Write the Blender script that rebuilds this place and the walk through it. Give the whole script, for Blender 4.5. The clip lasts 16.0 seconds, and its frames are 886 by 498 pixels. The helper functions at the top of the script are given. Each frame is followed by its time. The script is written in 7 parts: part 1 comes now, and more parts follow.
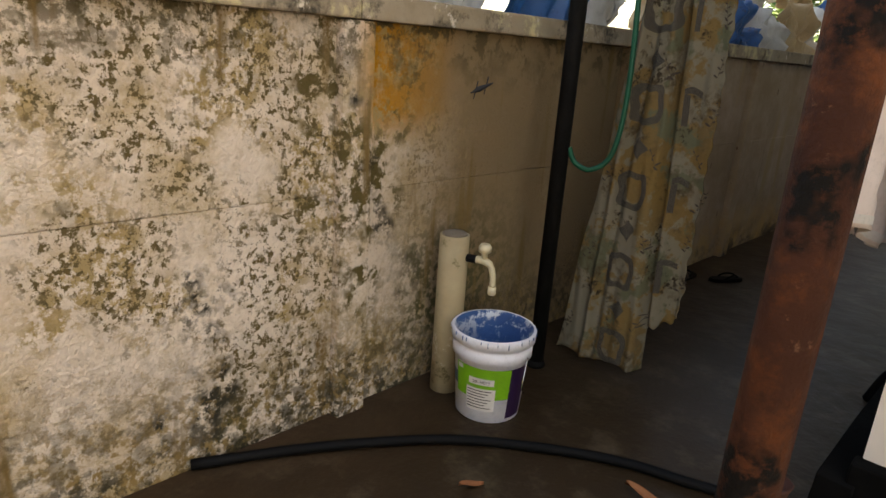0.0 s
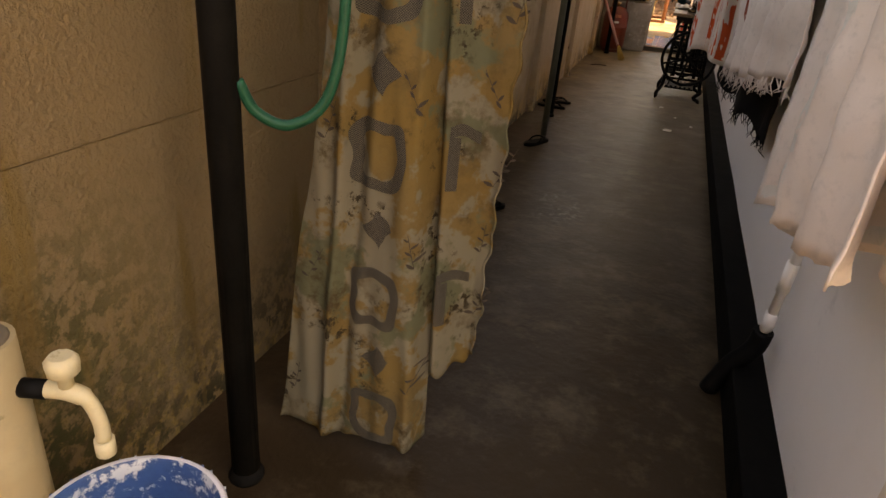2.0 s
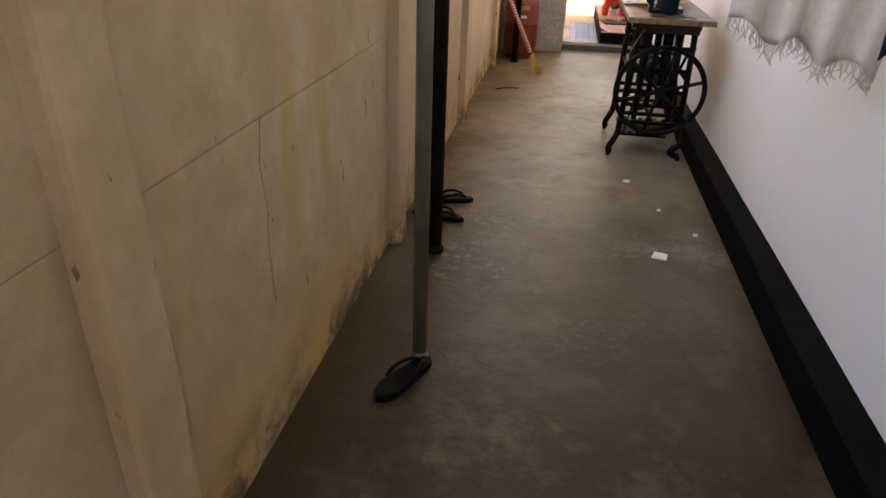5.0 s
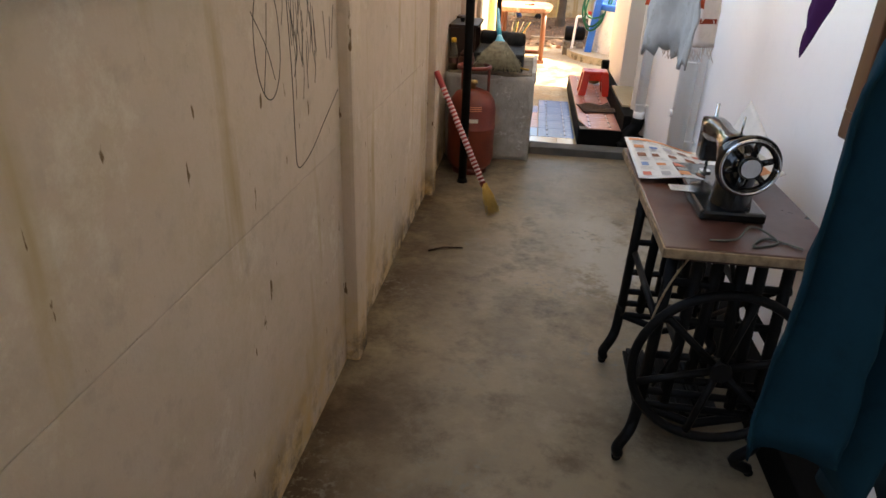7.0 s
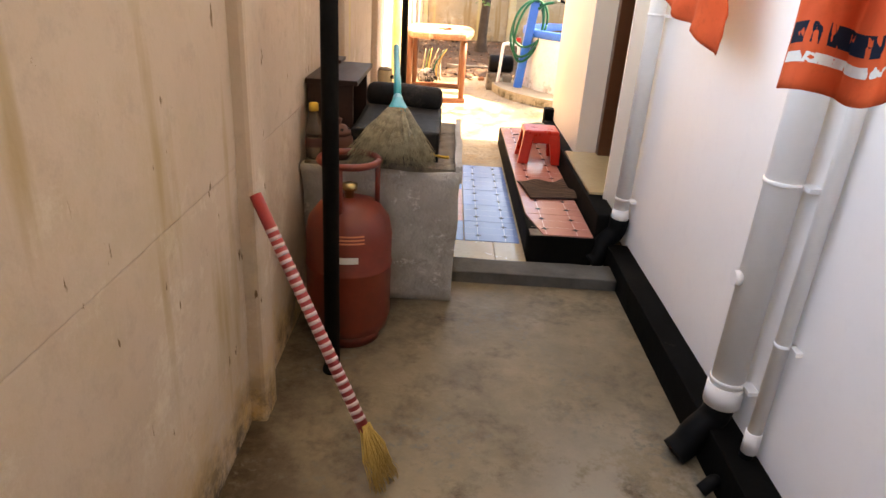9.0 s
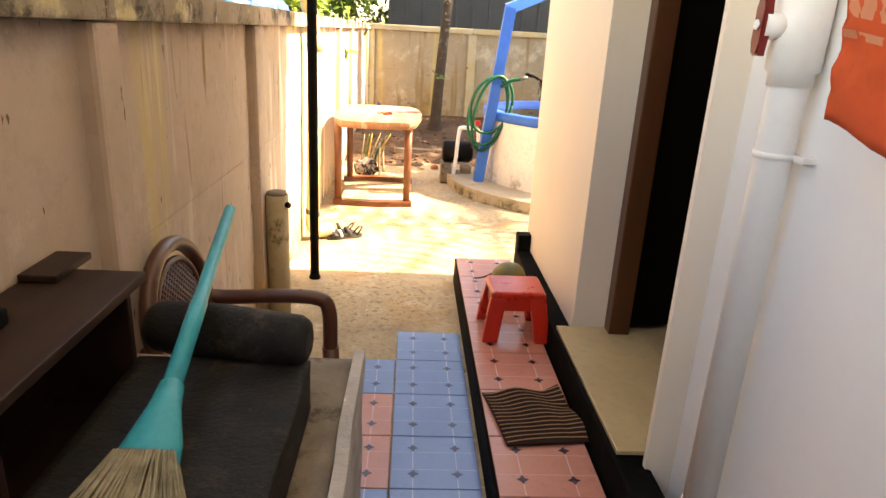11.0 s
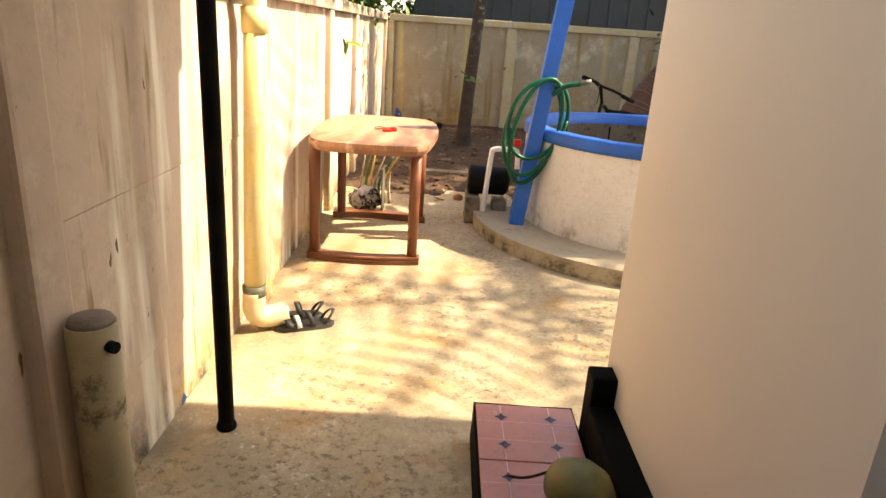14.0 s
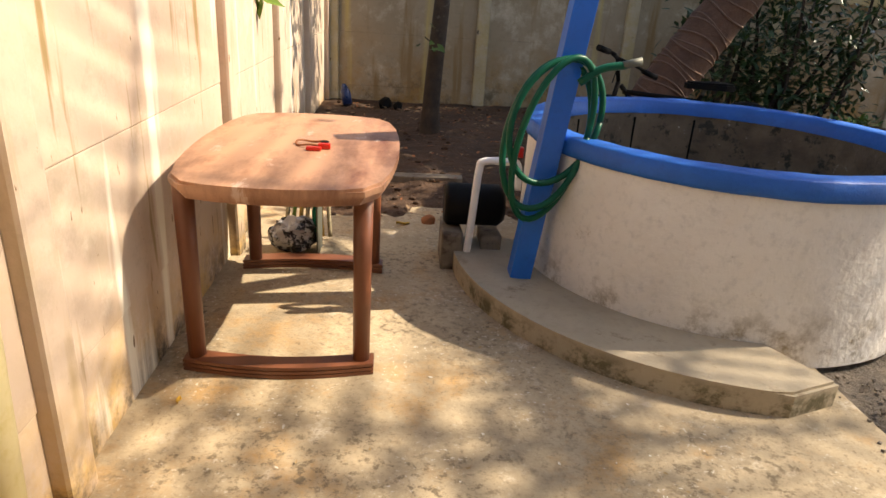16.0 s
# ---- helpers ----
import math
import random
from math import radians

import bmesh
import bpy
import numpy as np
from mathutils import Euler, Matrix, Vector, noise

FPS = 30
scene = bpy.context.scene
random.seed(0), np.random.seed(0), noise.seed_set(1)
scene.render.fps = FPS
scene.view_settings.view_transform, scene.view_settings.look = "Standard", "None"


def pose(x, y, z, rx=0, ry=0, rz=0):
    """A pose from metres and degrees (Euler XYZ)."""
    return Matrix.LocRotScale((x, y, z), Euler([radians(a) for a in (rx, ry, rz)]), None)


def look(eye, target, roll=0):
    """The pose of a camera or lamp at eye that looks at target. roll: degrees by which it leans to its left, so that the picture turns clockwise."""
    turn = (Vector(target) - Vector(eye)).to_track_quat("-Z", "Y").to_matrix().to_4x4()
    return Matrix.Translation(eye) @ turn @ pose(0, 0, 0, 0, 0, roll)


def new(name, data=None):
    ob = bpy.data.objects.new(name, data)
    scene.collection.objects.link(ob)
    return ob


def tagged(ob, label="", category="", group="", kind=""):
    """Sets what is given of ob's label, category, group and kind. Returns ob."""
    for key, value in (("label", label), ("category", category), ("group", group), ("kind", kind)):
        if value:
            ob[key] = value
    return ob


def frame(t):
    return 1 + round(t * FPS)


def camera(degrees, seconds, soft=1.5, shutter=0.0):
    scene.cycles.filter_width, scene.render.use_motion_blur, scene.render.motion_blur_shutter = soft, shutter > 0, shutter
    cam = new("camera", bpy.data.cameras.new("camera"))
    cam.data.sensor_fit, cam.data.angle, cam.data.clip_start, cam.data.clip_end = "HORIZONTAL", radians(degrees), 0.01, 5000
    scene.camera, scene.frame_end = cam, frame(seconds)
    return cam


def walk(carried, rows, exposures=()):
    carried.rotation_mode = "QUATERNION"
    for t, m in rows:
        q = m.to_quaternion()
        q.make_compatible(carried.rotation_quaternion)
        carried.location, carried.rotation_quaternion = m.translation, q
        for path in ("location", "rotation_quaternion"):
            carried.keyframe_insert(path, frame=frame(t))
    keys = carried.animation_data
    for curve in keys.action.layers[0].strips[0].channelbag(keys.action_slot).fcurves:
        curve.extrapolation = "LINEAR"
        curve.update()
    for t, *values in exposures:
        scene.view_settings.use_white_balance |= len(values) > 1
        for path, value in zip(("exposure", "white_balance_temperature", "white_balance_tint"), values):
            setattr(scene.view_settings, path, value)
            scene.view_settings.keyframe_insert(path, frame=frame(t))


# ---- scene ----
cam = camera(68.9, 16.0)
PATH = [
    (0, (1.734, -4.09, 1.335), (0.411, -2.71, 0.746), 4.0),
    (0.5, (1.415, -3.926, 1.329), (0.337, -2.395, 0.627), 4.5),
    (1, (1.24, -3.668, 1.295), (0.366, -2.044, 0.524), 4.9),
    (1.5, (1.095, -3.256, 1.271), (0.442, -1.564, 0.427), 5.6),
    (2, (0.997, -2.87, 1.269), (0.466, -1.154, 0.389), 5.4),
    (2.5, (0.978, -2.419, 1.23), (0.509, -0.698, 0.325), 6.5),
    (3, (0.949, -1.947, 1.214), (0.516, -0.236, 0.275), 5.0),
    (3.2, (0.919, -1.784, 1.182), (0.502, -0.076, 0.228), 4.7),
    (5.3, (0.586, 0.335, 1.293), (0.306, 2.089, 0.372), 1.7),
    (5.5, (0.585, 0.549, 1.325), (0.309, 2.308, 0.415), 1.6),
    (6, (0.513, 1.072, 1.396), (0.265, 2.845, 0.504), 2.3),
    (6.5, (0.563, 1.607, 1.424), (0.324, 3.392, 0.555), 1.9),
    (7, (0.571, 2.153, 1.438), (0.351, 3.949, 0.586), 2.1),
    (7.5, (0.555, 2.673, 1.414), (0.374, 4.486, 0.588), 2.5),
    (8, (0.523, 3.249, 1.381), (0.429, 5.074, 0.569), 3.0),
    (8.2, (0.497, 3.464, 1.389), (0.439, 5.292, 0.579), 3.4),
    (10.3, (0.618, 5.551, 1.336), (0.693, 7.39, 0.553), 3.2),
    (10.5, (0.626, 5.726, 1.365), (0.712, 7.579, 0.616), 3.1),
    (11, (0.705, 6.076, 1.426), (0.819, 7.968, 0.789), 3.2),
    (11.5, (0.796, 6.46, 1.551), (0.902, 8.391, 1.041), 3.1),
    (12, (0.813, 6.732, 1.593), (0.903, 8.682, 1.155), 3.2),
    (12.5, (0.896, 7.003, 1.475), (0.956, 8.924, 0.921), 3.4),
    (13, (0.952, 7.321, 1.419), (0.994, 9.236, 0.841), 3.6),
    (13.5, (0.91, 7.541, 1.362), (0.939, 9.446, 0.753), 3.8),
    (14, (0.845, 7.815, 1.315), (0.86, 9.711, 0.678), 3.9),
    (14.5, (0.856, 8.238, 1.285), (0.878, 10.125, 0.623), 4.0),
    (15, (0.789, 8.588, 1.301), (0.822, 10.466, 0.614), 3.9),
    (15.5, (0.789, 8.964, 1.297), (0.861, 10.831, 0.583), 3.9),
    (16, (0.809, 9.407, 1.286), (0.947, 11.26, 0.546), 3.7),
]
EXPOSURES = [(0, 1.8, 9500, 13), (1.5, 2.3, 15000, 20), (2.5, 2.7, 16000, 27), (3.2, 3.1, 13500, 24), (5.3, 3.75, 11000, 18), (6.0, 3.25, 9800, 14), (6.5, 3.1, 9000, 13), (8.2, 3.5, 9200, 18), (10.3, 3.15, 11000, 19), (11.0, 2.9, 10500, 16), (12.0, 2.25, 9300, 16), (13.5, 1.85, 9000, 13), (15.0, 1.45, 8400, 12), (16.0, 0.9, 7700, 13)]
walk(cam, [(t, look(eye, target, roll)) for t, eye, target, roll in PATH], EXPOSURES)

# ---- world and sun ----
SUN_ELEVATION = 46
world = bpy.data.worlds.new("world")
scene.world = world
world.use_nodes = True
_wn = world.node_tree.nodes
_sky = _wn.new("ShaderNodeTexSky")
_sky.sky_type = "NISHITA"
_sky.sun_disc = False
_sky.sun_elevation = radians(SUN_ELEVATION)
_sky.sun_rotation = radians(84)
_wn["Background"].inputs["Strength"].default_value = 0.15
world.node_tree.links.new(_sky.outputs["Color"], _wn["Background"].inputs["Color"])
_sun = bpy.data.lights.new("sun", "SUN")
_sun.energy, _sun.angle, _sun.color = 5.0, radians(0.5), (1.0, 0.93, 0.82)
sun = new("sun", _sun)
sun.matrix_world = look((8, 11.5, 8), (0, 10.7, 0))


# ---- materials ----
def surf(name, col, col2=None, scale=6.0, rough=0.6, bump=0.25, bscale=70.0, metal=0.0, stains=(), spec=0.5, dist=0.002, random=0.0, stretch=(1, 1, 1), layers=(), streaks=(), wear=0.72):
    """A surface in world space: two colours mixed at two scales, stains and painted shade (colour, scale, low, high[,
    axis, from, to]) and fine relief.
    layers: (colour, (scale, low, high), (scale, low, high)[, axis, from, to]), where two noises overlap; streaks:
    (colour, scale, low, high, squeeze along z)."""
    m = bpy.data.materials.new(name)
    m.use_nodes = True
    nt = m.node_tree
    n, l = nt.nodes, nt.links
    b = n["Principled BSDF"]
    geo = n.new("ShaderNodeNewGeometry")
    vec = n.new("ShaderNodeMapping")
    vec.inputs["Scale"].default_value = stretch
    l.new(geo.outputs["Position"], vec.inputs["Vector"])

    def noise_tex(sc, detail=6.0, rg=0.6, off=0.0):
        t = n.new("ShaderNodeTexNoise")
        t.inputs["Scale"].default_value, t.inputs["Detail"].default_value, t.inputs["Roughness"].default_value = sc, detail, rg
        mp = n.new("ShaderNodeMapping")
        mp.inputs["Location"].default_value = (off, off * 1.7, off * 0.6)
        l.new(vec.outputs["Vector"], mp.inputs["Vector"])
        l.new(mp.outputs["Vector"], t.inputs["Vector"])
        return t.outputs["Fac"]

    def ramp(fac, lo, hi):
        r = n.new("ShaderNodeMapRange")
        r.inputs["From Min"].default_value, r.inputs["From Max"].default_value = lo, hi
        l.new(fac, r.inputs["Value"])
        return r.outputs["Result"]

    def mix(fac, a, c):
        x = n.new("ShaderNodeMix")
        x.data_type = "RGBA"
        l.new(fac, x.inputs["Factor"])
        for src, sock in ((a, x.inputs[6]), (c, x.inputs[7])):
            if isinstance(src, tuple):
                sock.default_value = (*src[:3], 1)
            else:
                l.new(src, sock)
        return x.outputs[2]

    def times(a, c):
        x = n.new("ShaderNodeMath")
        x.operation = "MULTIPLY"
        l.new(a, x.inputs[0])
        l.new(c, x.inputs[1])
        return x.outputs[0]

    col2 = col2 or tuple(c * 0.8 for c in col)
    out = mix(ramp(noise_tex(scale), 0.35, 0.65), col, col2)
    dark = tuple(c * wear for c in col)
    out = mix(ramp(noise_tex(scale * 9, 4.0, 0.7, 3.1), 0.52, 0.85), out, dark)
    sep = n.new("ShaderNodeSeparateXYZ")
    l.new(geo.outputs["Position"], sep.inputs["Vector"])
    for k, st in enumerate(stains):
        c, sc, lo, hi = st[:4]
        f = ramp(noise_tex(sc, 12.0, 0.74, 5.3 * (k + 1)), lo, hi)
        for j in range(4, len(st), 3):
            f = times(f, ramp(sep.outputs[st[j]], st[j + 1], st[j + 2]))
        out = mix(f, out, c)
    for k, ly in enumerate(layers):
        c, big, fine = ly[:3]
        f = times(ramp(noise_tex(big[0], 5.0, 0.62, 4.1 * k + 2.0), big[1], big[2]), ramp(noise_tex(fine[0], 8.0, 0.7, 2.7 * k + 1.0), fine[1], fine[2]))
        for j in range(3, len(ly), 3):
            f = times(f, ramp(sep.outputs[ly[j]], ly[j + 1], ly[j + 2]))
        out = mix(f, out, c)
    for k, (c, sc, lo, hi, sq) in enumerate(streaks):
        t = n.new("ShaderNodeTexNoise")
        t.inputs["Scale"].default_value, t.inputs["Detail"].default_value = sc, 4.0
        mp = n.new("ShaderNodeMapping")
        mp.inputs["Scale"].default_value, mp.inputs["Location"].default_value = (1, 1, sq), (k * 1.3, k * 2.1, 0)
        l.new(geo.outputs["Position"], mp.inputs["Vector"])
        l.new(mp.outputs["Vector"], t.inputs["Vector"])
        out = mix(ramp(t.outputs["Fac"], lo, hi), out, c)
    if random:
        info = n.new("ShaderNodeObjectInfo")
        hs = n.new("ShaderNodeHueSaturation")
        l.new(ramp(info.outputs["Random"], -1.0, 1.0), hs.inputs["Value"])
        r2 = n.new("ShaderNodeMapRange")
        r2.inputs["To Min"].default_value, r2.inputs["To Max"].default_value = 1 - random, 1 + random
        l.new(info.outputs["Random"], r2.inputs["Value"])
        l.new(r2.outputs["Result"], hs.inputs["Value"])
        l.new(out, hs.inputs["Color"])
        out = hs.outputs["Color"]
    l.new(out, b.inputs["Base Color"])
    b.inputs["Metallic"].default_value = metal
    b.inputs["Specular IOR Level"].default_value = spec
    rr = n.new("ShaderNodeMapRange")
    rr.inputs["To Min"].default_value, rr.inputs["To Max"].default_value = max(0.03, rough - 0.12), min(1, rough + 0.12)
    l.new(noise_tex(scale * 2.3, 5.0, 0.6, 9.0), rr.inputs["Value"])
    l.new(rr.outputs["Result"], b.inputs["Roughness"])
    if bump:
        bp = n.new("ShaderNodeBump")
        bp.inputs["Strength"].default_value, bp.inputs["Distance"].default_value = bump, dist
        l.new(noise_tex(bscale, 6.0, 0.6, 1.0), bp.inputs["Height"])
        l.new(bp.outputs["Normal"], b.inputs["Normal"])
    return m


MOSS, LICHEN, SOOT = (0.10, 0.085, 0.022), (0.42, 0.27, 0.07), (0.06, 0.05, 0.035)
def plaster(name, streaks):
    return surf(name, (0.57, 0.45, 0.35), (0.50, 0.385, 0.295), 1.6, 0.85, 0.35, 30, spec=0.25, dist=0.004, stains=(
    ((0.50, 0.39, 0.28), 5.0, 0.50, 0.68),
    ((0.66, 0.57, 0.45), 3.0, 0.56, 0.72),
    ((0.42, 0.34, 0.24), 2.2, 0.55, 0.75),
    # brown along the roofed stretch: grime, deepened by painted shade
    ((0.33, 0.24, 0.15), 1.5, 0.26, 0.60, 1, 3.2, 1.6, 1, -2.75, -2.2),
    ((0.22, 0.15, 0.08), 16, 0.69, 0.72),
    ((0.52, 0.33, 0.12), 3.0, 0.40, 0.60, 2, 0.40, 0.05),
    (SOOT, 4.0, 0.46, 0.58, 2, 0.22, 0.0),
    (SOOT, 3.6, 0.46, 0.56, 2, 1.34, 1.46),
), streaks=streaks)


CHIPS, RUNS = ((0.16, 0.10, 0.05), 26.0, 0.70, 0.72, 0.3), ((0.40, 0.29, 0.16), 7.0, 0.60, 0.72, 0.12)
PLASTER = plaster("plaster_cream", (RUNS, CHIPS))
YARD_PLASTER = plaster("plaster_cream_yard", (((0.62, 0.50, 0.20), 4.0, 0.62, 0.70, 0.06), ((0.30, 0.21, 0.10), 14.0, 0.62, 0.70, 0.10), ((0.74, 0.68, 0.56), 8.0, 0.56, 0.66, 0.10), CHIPS))
MOSSY = surf("plaster_mossy", (0.80, 0.69, 0.58), (0.70, 0.59, 0.48), 2.6, 0.9, 1.0, 60, spec=0.2, dist=0.012, stains=(
    ((0.52, 0.40, 0.25), 2.4, 0.50, 0.64),
    ((0.48, 0.21, 0.012), 3.0, 0.28, 0.46, 1, -2.78, -2.66, 1, -2.12, -2.34, 2, 0.98, 1.12),
    # wash towards the roof: browner plaster, with the roof's shade painted in
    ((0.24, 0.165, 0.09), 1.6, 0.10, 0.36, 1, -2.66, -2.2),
), layers=(
    ((0.40, 0.29, 0.14), (1.5, 0.49, 0.57), (24, 0.46, 0.54), 1, -2.1, -2.6),
    ((0.11, 0.085, 0.03), (1.9, 0.52, 0.60), (13, 0.50, 0.55), 1, -2.1, -2.6),
    ((0.13, 0.095, 0.04), (2.1, 0.50, 0.58), (46, 0.51, 0.56), 1, -2.1, -2.6),
    ((0.035, 0.032, 0.022), (2.2, 0.57, 0.64), (20, 0.46, 0.53), 1, -2.1, -2.6),
    ((0.30, 0.20, 0.08), (2.4, 0.34, 0.50), (34, 0.49, 0.56), 2, 0.55, 0.1),
    ((0.08, 0.062, 0.028), (2.8, 0.38, 0.50), (14, 0.48, 0.55), 2, 1.16, 1.42),
    ((0.04, 0.036, 0.02), (3.0, 0.34, 0.50), (18, 0.46, 0.54), 2, 0.45, 0.0),
    ((0.08, 0.075, 0.03), (2.4, 0.36, 0.52), (24, 0.46, 0.54), 1, -2.62, -2.45, 1, -1.7, -2.1, 2, 0.85, 0.45),
), streaks=(((0.20, 0.13, 0.05), 9.0, 0.60, 0.68, 0.10),))

# weathered and stained, with the north wall's shade lowered into its base colours
NORTH_PLASTER = surf("plaster_weathered_shaded", (0.37, 0.31, 0.225), (0.30, 0.25, 0.175), 1.8, 0.9, 0.4, 35, spec=0.2, dist=0.005, stains=(
    ((0.52, 0.46, 0.36), 3.0, 0.52, 0.66), ((0.34, 0.20, 0.07), 2.2, 0.42, 0.62, 2, 1.0, 0.2), ((0.12, 0.09, 0.05), 4.0, 0.50, 0.62, 2, 0.7, 0.1), ((0.10, 0.08, 0.05), 18, 0.66, 0.70)),
    streaks=(((0.26, 0.18, 0.09), 8.0, 0.58, 0.70, 0.10), ((0.50, 0.40, 0.16), 5.0, 0.64, 0.74, 0.06)))
YELLOW_PLASTER = surf("plaster_yellowed", (0.46, 0.38, 0.20), (0.40, 0.33, 0.20), 4.0, 0.8, 0.4, 40, dist=0.004, stains=(
    ((0.46, 0.41, 0.31), 3.0, 0.45, 0.60), (SOOT, 6.0, 0.62, 0.68)))
CONCRETE_CAP = surf("cement_coping", (0.40, 0.33, 0.24), (0.30, 0.24, 0.16), 5.0, 0.9, 0.7, 40, dist=0.006, stains=(
    (SOOT, 4.0, 0.50, 0.60), ((0.62, 0.54, 0.30), 3.0, 0.55, 0.62), ((0.65, 0.58, 0.48), 7.0, 0.60, 0.64)))
# painted shade besides the stains: colour darkens below y 3.3, pales beyond 2.6
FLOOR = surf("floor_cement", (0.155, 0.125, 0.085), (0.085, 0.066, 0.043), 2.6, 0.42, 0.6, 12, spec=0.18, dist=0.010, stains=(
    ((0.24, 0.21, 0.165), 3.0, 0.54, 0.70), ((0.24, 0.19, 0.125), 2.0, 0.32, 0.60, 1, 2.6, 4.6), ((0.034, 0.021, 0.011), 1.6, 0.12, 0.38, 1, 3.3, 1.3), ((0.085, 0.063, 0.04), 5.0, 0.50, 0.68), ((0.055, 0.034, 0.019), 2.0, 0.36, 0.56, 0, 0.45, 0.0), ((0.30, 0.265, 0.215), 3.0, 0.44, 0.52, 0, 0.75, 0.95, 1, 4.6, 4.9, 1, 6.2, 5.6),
    ((0.42, 0.38, 0.32), 26, 0.72, 0.75)), layers=(
    ((0.15, 0.14, 0.115), (2.4, 0.50, 0.62), (30, 0.52, 0.62), 1, 1.6, 2.4), ((0.16, 0.15, 0.12), (3.0, 0.40, 0.52), (34, 0.52, 0.60), 0, 0.44, 0.54, 0, 0.78, 0.66, 1, 0.15, 0.3, 1, 0.7, 0.5)))
YARD = surf("yard_cement", (0.50, 0.40, 0.26), (0.36, 0.29, 0.19), 1.5, 0.85, 0.6, 60, dist=0.004, stains=(
    ((0.27, 0.215, 0.14), 2.2, 0.46, 0.66), ((0.58, 0.51, 0.40), 5.0, 0.58, 0.70), ((0.40, 0.25, 0.11), 3.0, 0.52, 0.66)), layers=(
    ((0.17, 0.13, 0.08), (1.8, 0.42, 0.60), (28, 0.52, 0.62)), ((0.24, 0.18, 0.11), (2.0, 0.30, 0.50), (75, 0.54, 0.64)), ((0.64, 0.58, 0.48), (2.6, 0.45, 0.60), (50, 0.58, 0.64))))
HOUSE_WHITE = surf("house_paint_white", (0.92, 0.885, 0.86), (0.90, 0.865, 0.84), 1.5, 0.5, 0.15, 40, wear=0.95, stains=(((0.70, 0.68, 0.67), 5.0, 0.62, 0.74, 1, 1.2, -1.2), ((0.70, 0.67, 0.63), 22, 0.74, 0.77)))
HOUSE_CREAM = surf("house_paint_cream", (0.82, 0.72, 0.61), (0.79, 0.69, 0.58), 1.2, 0.6, 0.12, 60, wear=0.95)
BLACK_PAINT = surf("plinth_black_paint", (0.004, 0.0037, 0.0033), (0.007, 0.0065, 0.006), 4.0, 0.7, 0.4, 30, spec=0.03, stains=(((0.03, 0.026, 0.022), 9, 0.64, 0.74),), dist=0.005)
WOOD_BROWN = surf("wood_varnished_brown", (0.11, 0.035, 0.013), (0.06, 0.02, 0.008), 5.0, 0.35, 0.1, 80, stretch=(1, 1, 0.1))
BLACK_STEEL = surf("pole_black_paint", (0.007, 0.0065, 0.006), (0.012, 0.011, 0.010), 8.0, 0.6, 0.15, 60, spec=0.04)
ROOF_SHEET = surf("roof_sheet_aged", (0.24, 0.23, 0.21), (0.16, 0.14, 0.12), 2.0, 0.6, 0.1, 40)
# near-black stands in for the darkness of the unlit room behind the door
ROOM_SHADE = surf("room_shade_near_black", (0.007, 0.005, 0.004), None, 3.0, 0.8, 0.1, 40, spec=0.05)
SOIL = surf("soil_red_brown", (0.085, 0.042, 0.020), (0.045, 0.024, 0.013), 3.0, 0.95, 1.0, 22, dist=0.03, stains=(((0.20, 0.115, 0.06), 20, 0.58, 0.66), ((0.03, 0.019, 0.011), 9, 0.55, 0.66), ((0.26, 0.16, 0.09), 60, 0.60, 0.68)))
SILL_TILE = surf("sill_tile_beige", (0.52, 0.41, 0.24), (0.46, 0.35, 0.20), 3.0, 0.22, 0.03, 60)


# ---- mesh helpers ----
def bm_box(x0, y0, z0, x1, y1, z1, bevel=0.0, segs=2, into=None):
    bm = into or bmesh.new()
    t = bmesh.ops.create_cube(bm, size=1)
    m = Matrix.LocRotScale(((x0 + x1) / 2, (y0 + y1) / 2, (z0 + z1) / 2), None, (abs(x1 - x0), abs(y1 - y0), abs(z1 - z0)))
    bmesh.ops.transform(bm, matrix=m, verts=t["verts"])
    if bevel:
        edges = list({e for v in t["verts"] for e in v.link_edges})
        bmesh.ops.bevel(bm, geom=edges, offset=bevel, segments=segs, affect="EDGES", profile=0.6)
    return bm


def bm_tube(points, radius, sides=12, into=None, caps=True):
    """A round tube along points; radius is a number or one for each point."""
    bm = into or bmesh.new()
    pts = [Vector(p) for p in points]
    rad = radius if isinstance(radius, (list, tuple)) else [radius] * len(pts)
    rings, up = [], None
    for i, p in enumerate(pts):
        d = (pts[min(i + 1, len(pts) - 1)] - pts[max(i - 1, 0)]).normalized()
        if up is None:
            up = d.orthogonal().normalized()
        up = (up - d * up.dot(d)).normalized()
        side = d.cross(up)
        rings.append([bm.verts.new(p + rad[i] * (math.cos(a) * up + math.sin(a) * side)) for a in (2 * math.pi * k / sides for k in range(sides))])
    for a, c in zip(rings, rings[1:]):
        for k in range(sides):
            f = bm.faces.new((a[k], a[(k + 1) % sides], c[(k + 1) % sides], c[k]))
            f.smooth = True
    if caps:
        bm.faces.new(list(reversed(rings[0])))
        bm.faces.new(rings[-1])
    return bm


def bm_lathe(profile, sides=32, centre=(0, 0, 0), into=None, caps=True):
    """A turned body: profile of (radius, height)."""
    bm = into or bmesh.new()
    c = Vector(centre)
    rings = [[bm.verts.new(c + Vector((r * math.cos(a), r * math.sin(a), z))) for a in (2 * math.pi * k / sides for k in range(sides))] for r, z in profile]
    for a, d in zip(rings, rings[1:]):
        for k in range(sides):
            f = bm.faces.new((a[k], a[(k + 1) % sides], d[(k + 1) % sides], d[k]))
            f.smooth = True
    if caps:
        bm.faces.new(list(reversed(rings[0])))
        bm.faces.new(rings[-1])
    return bm


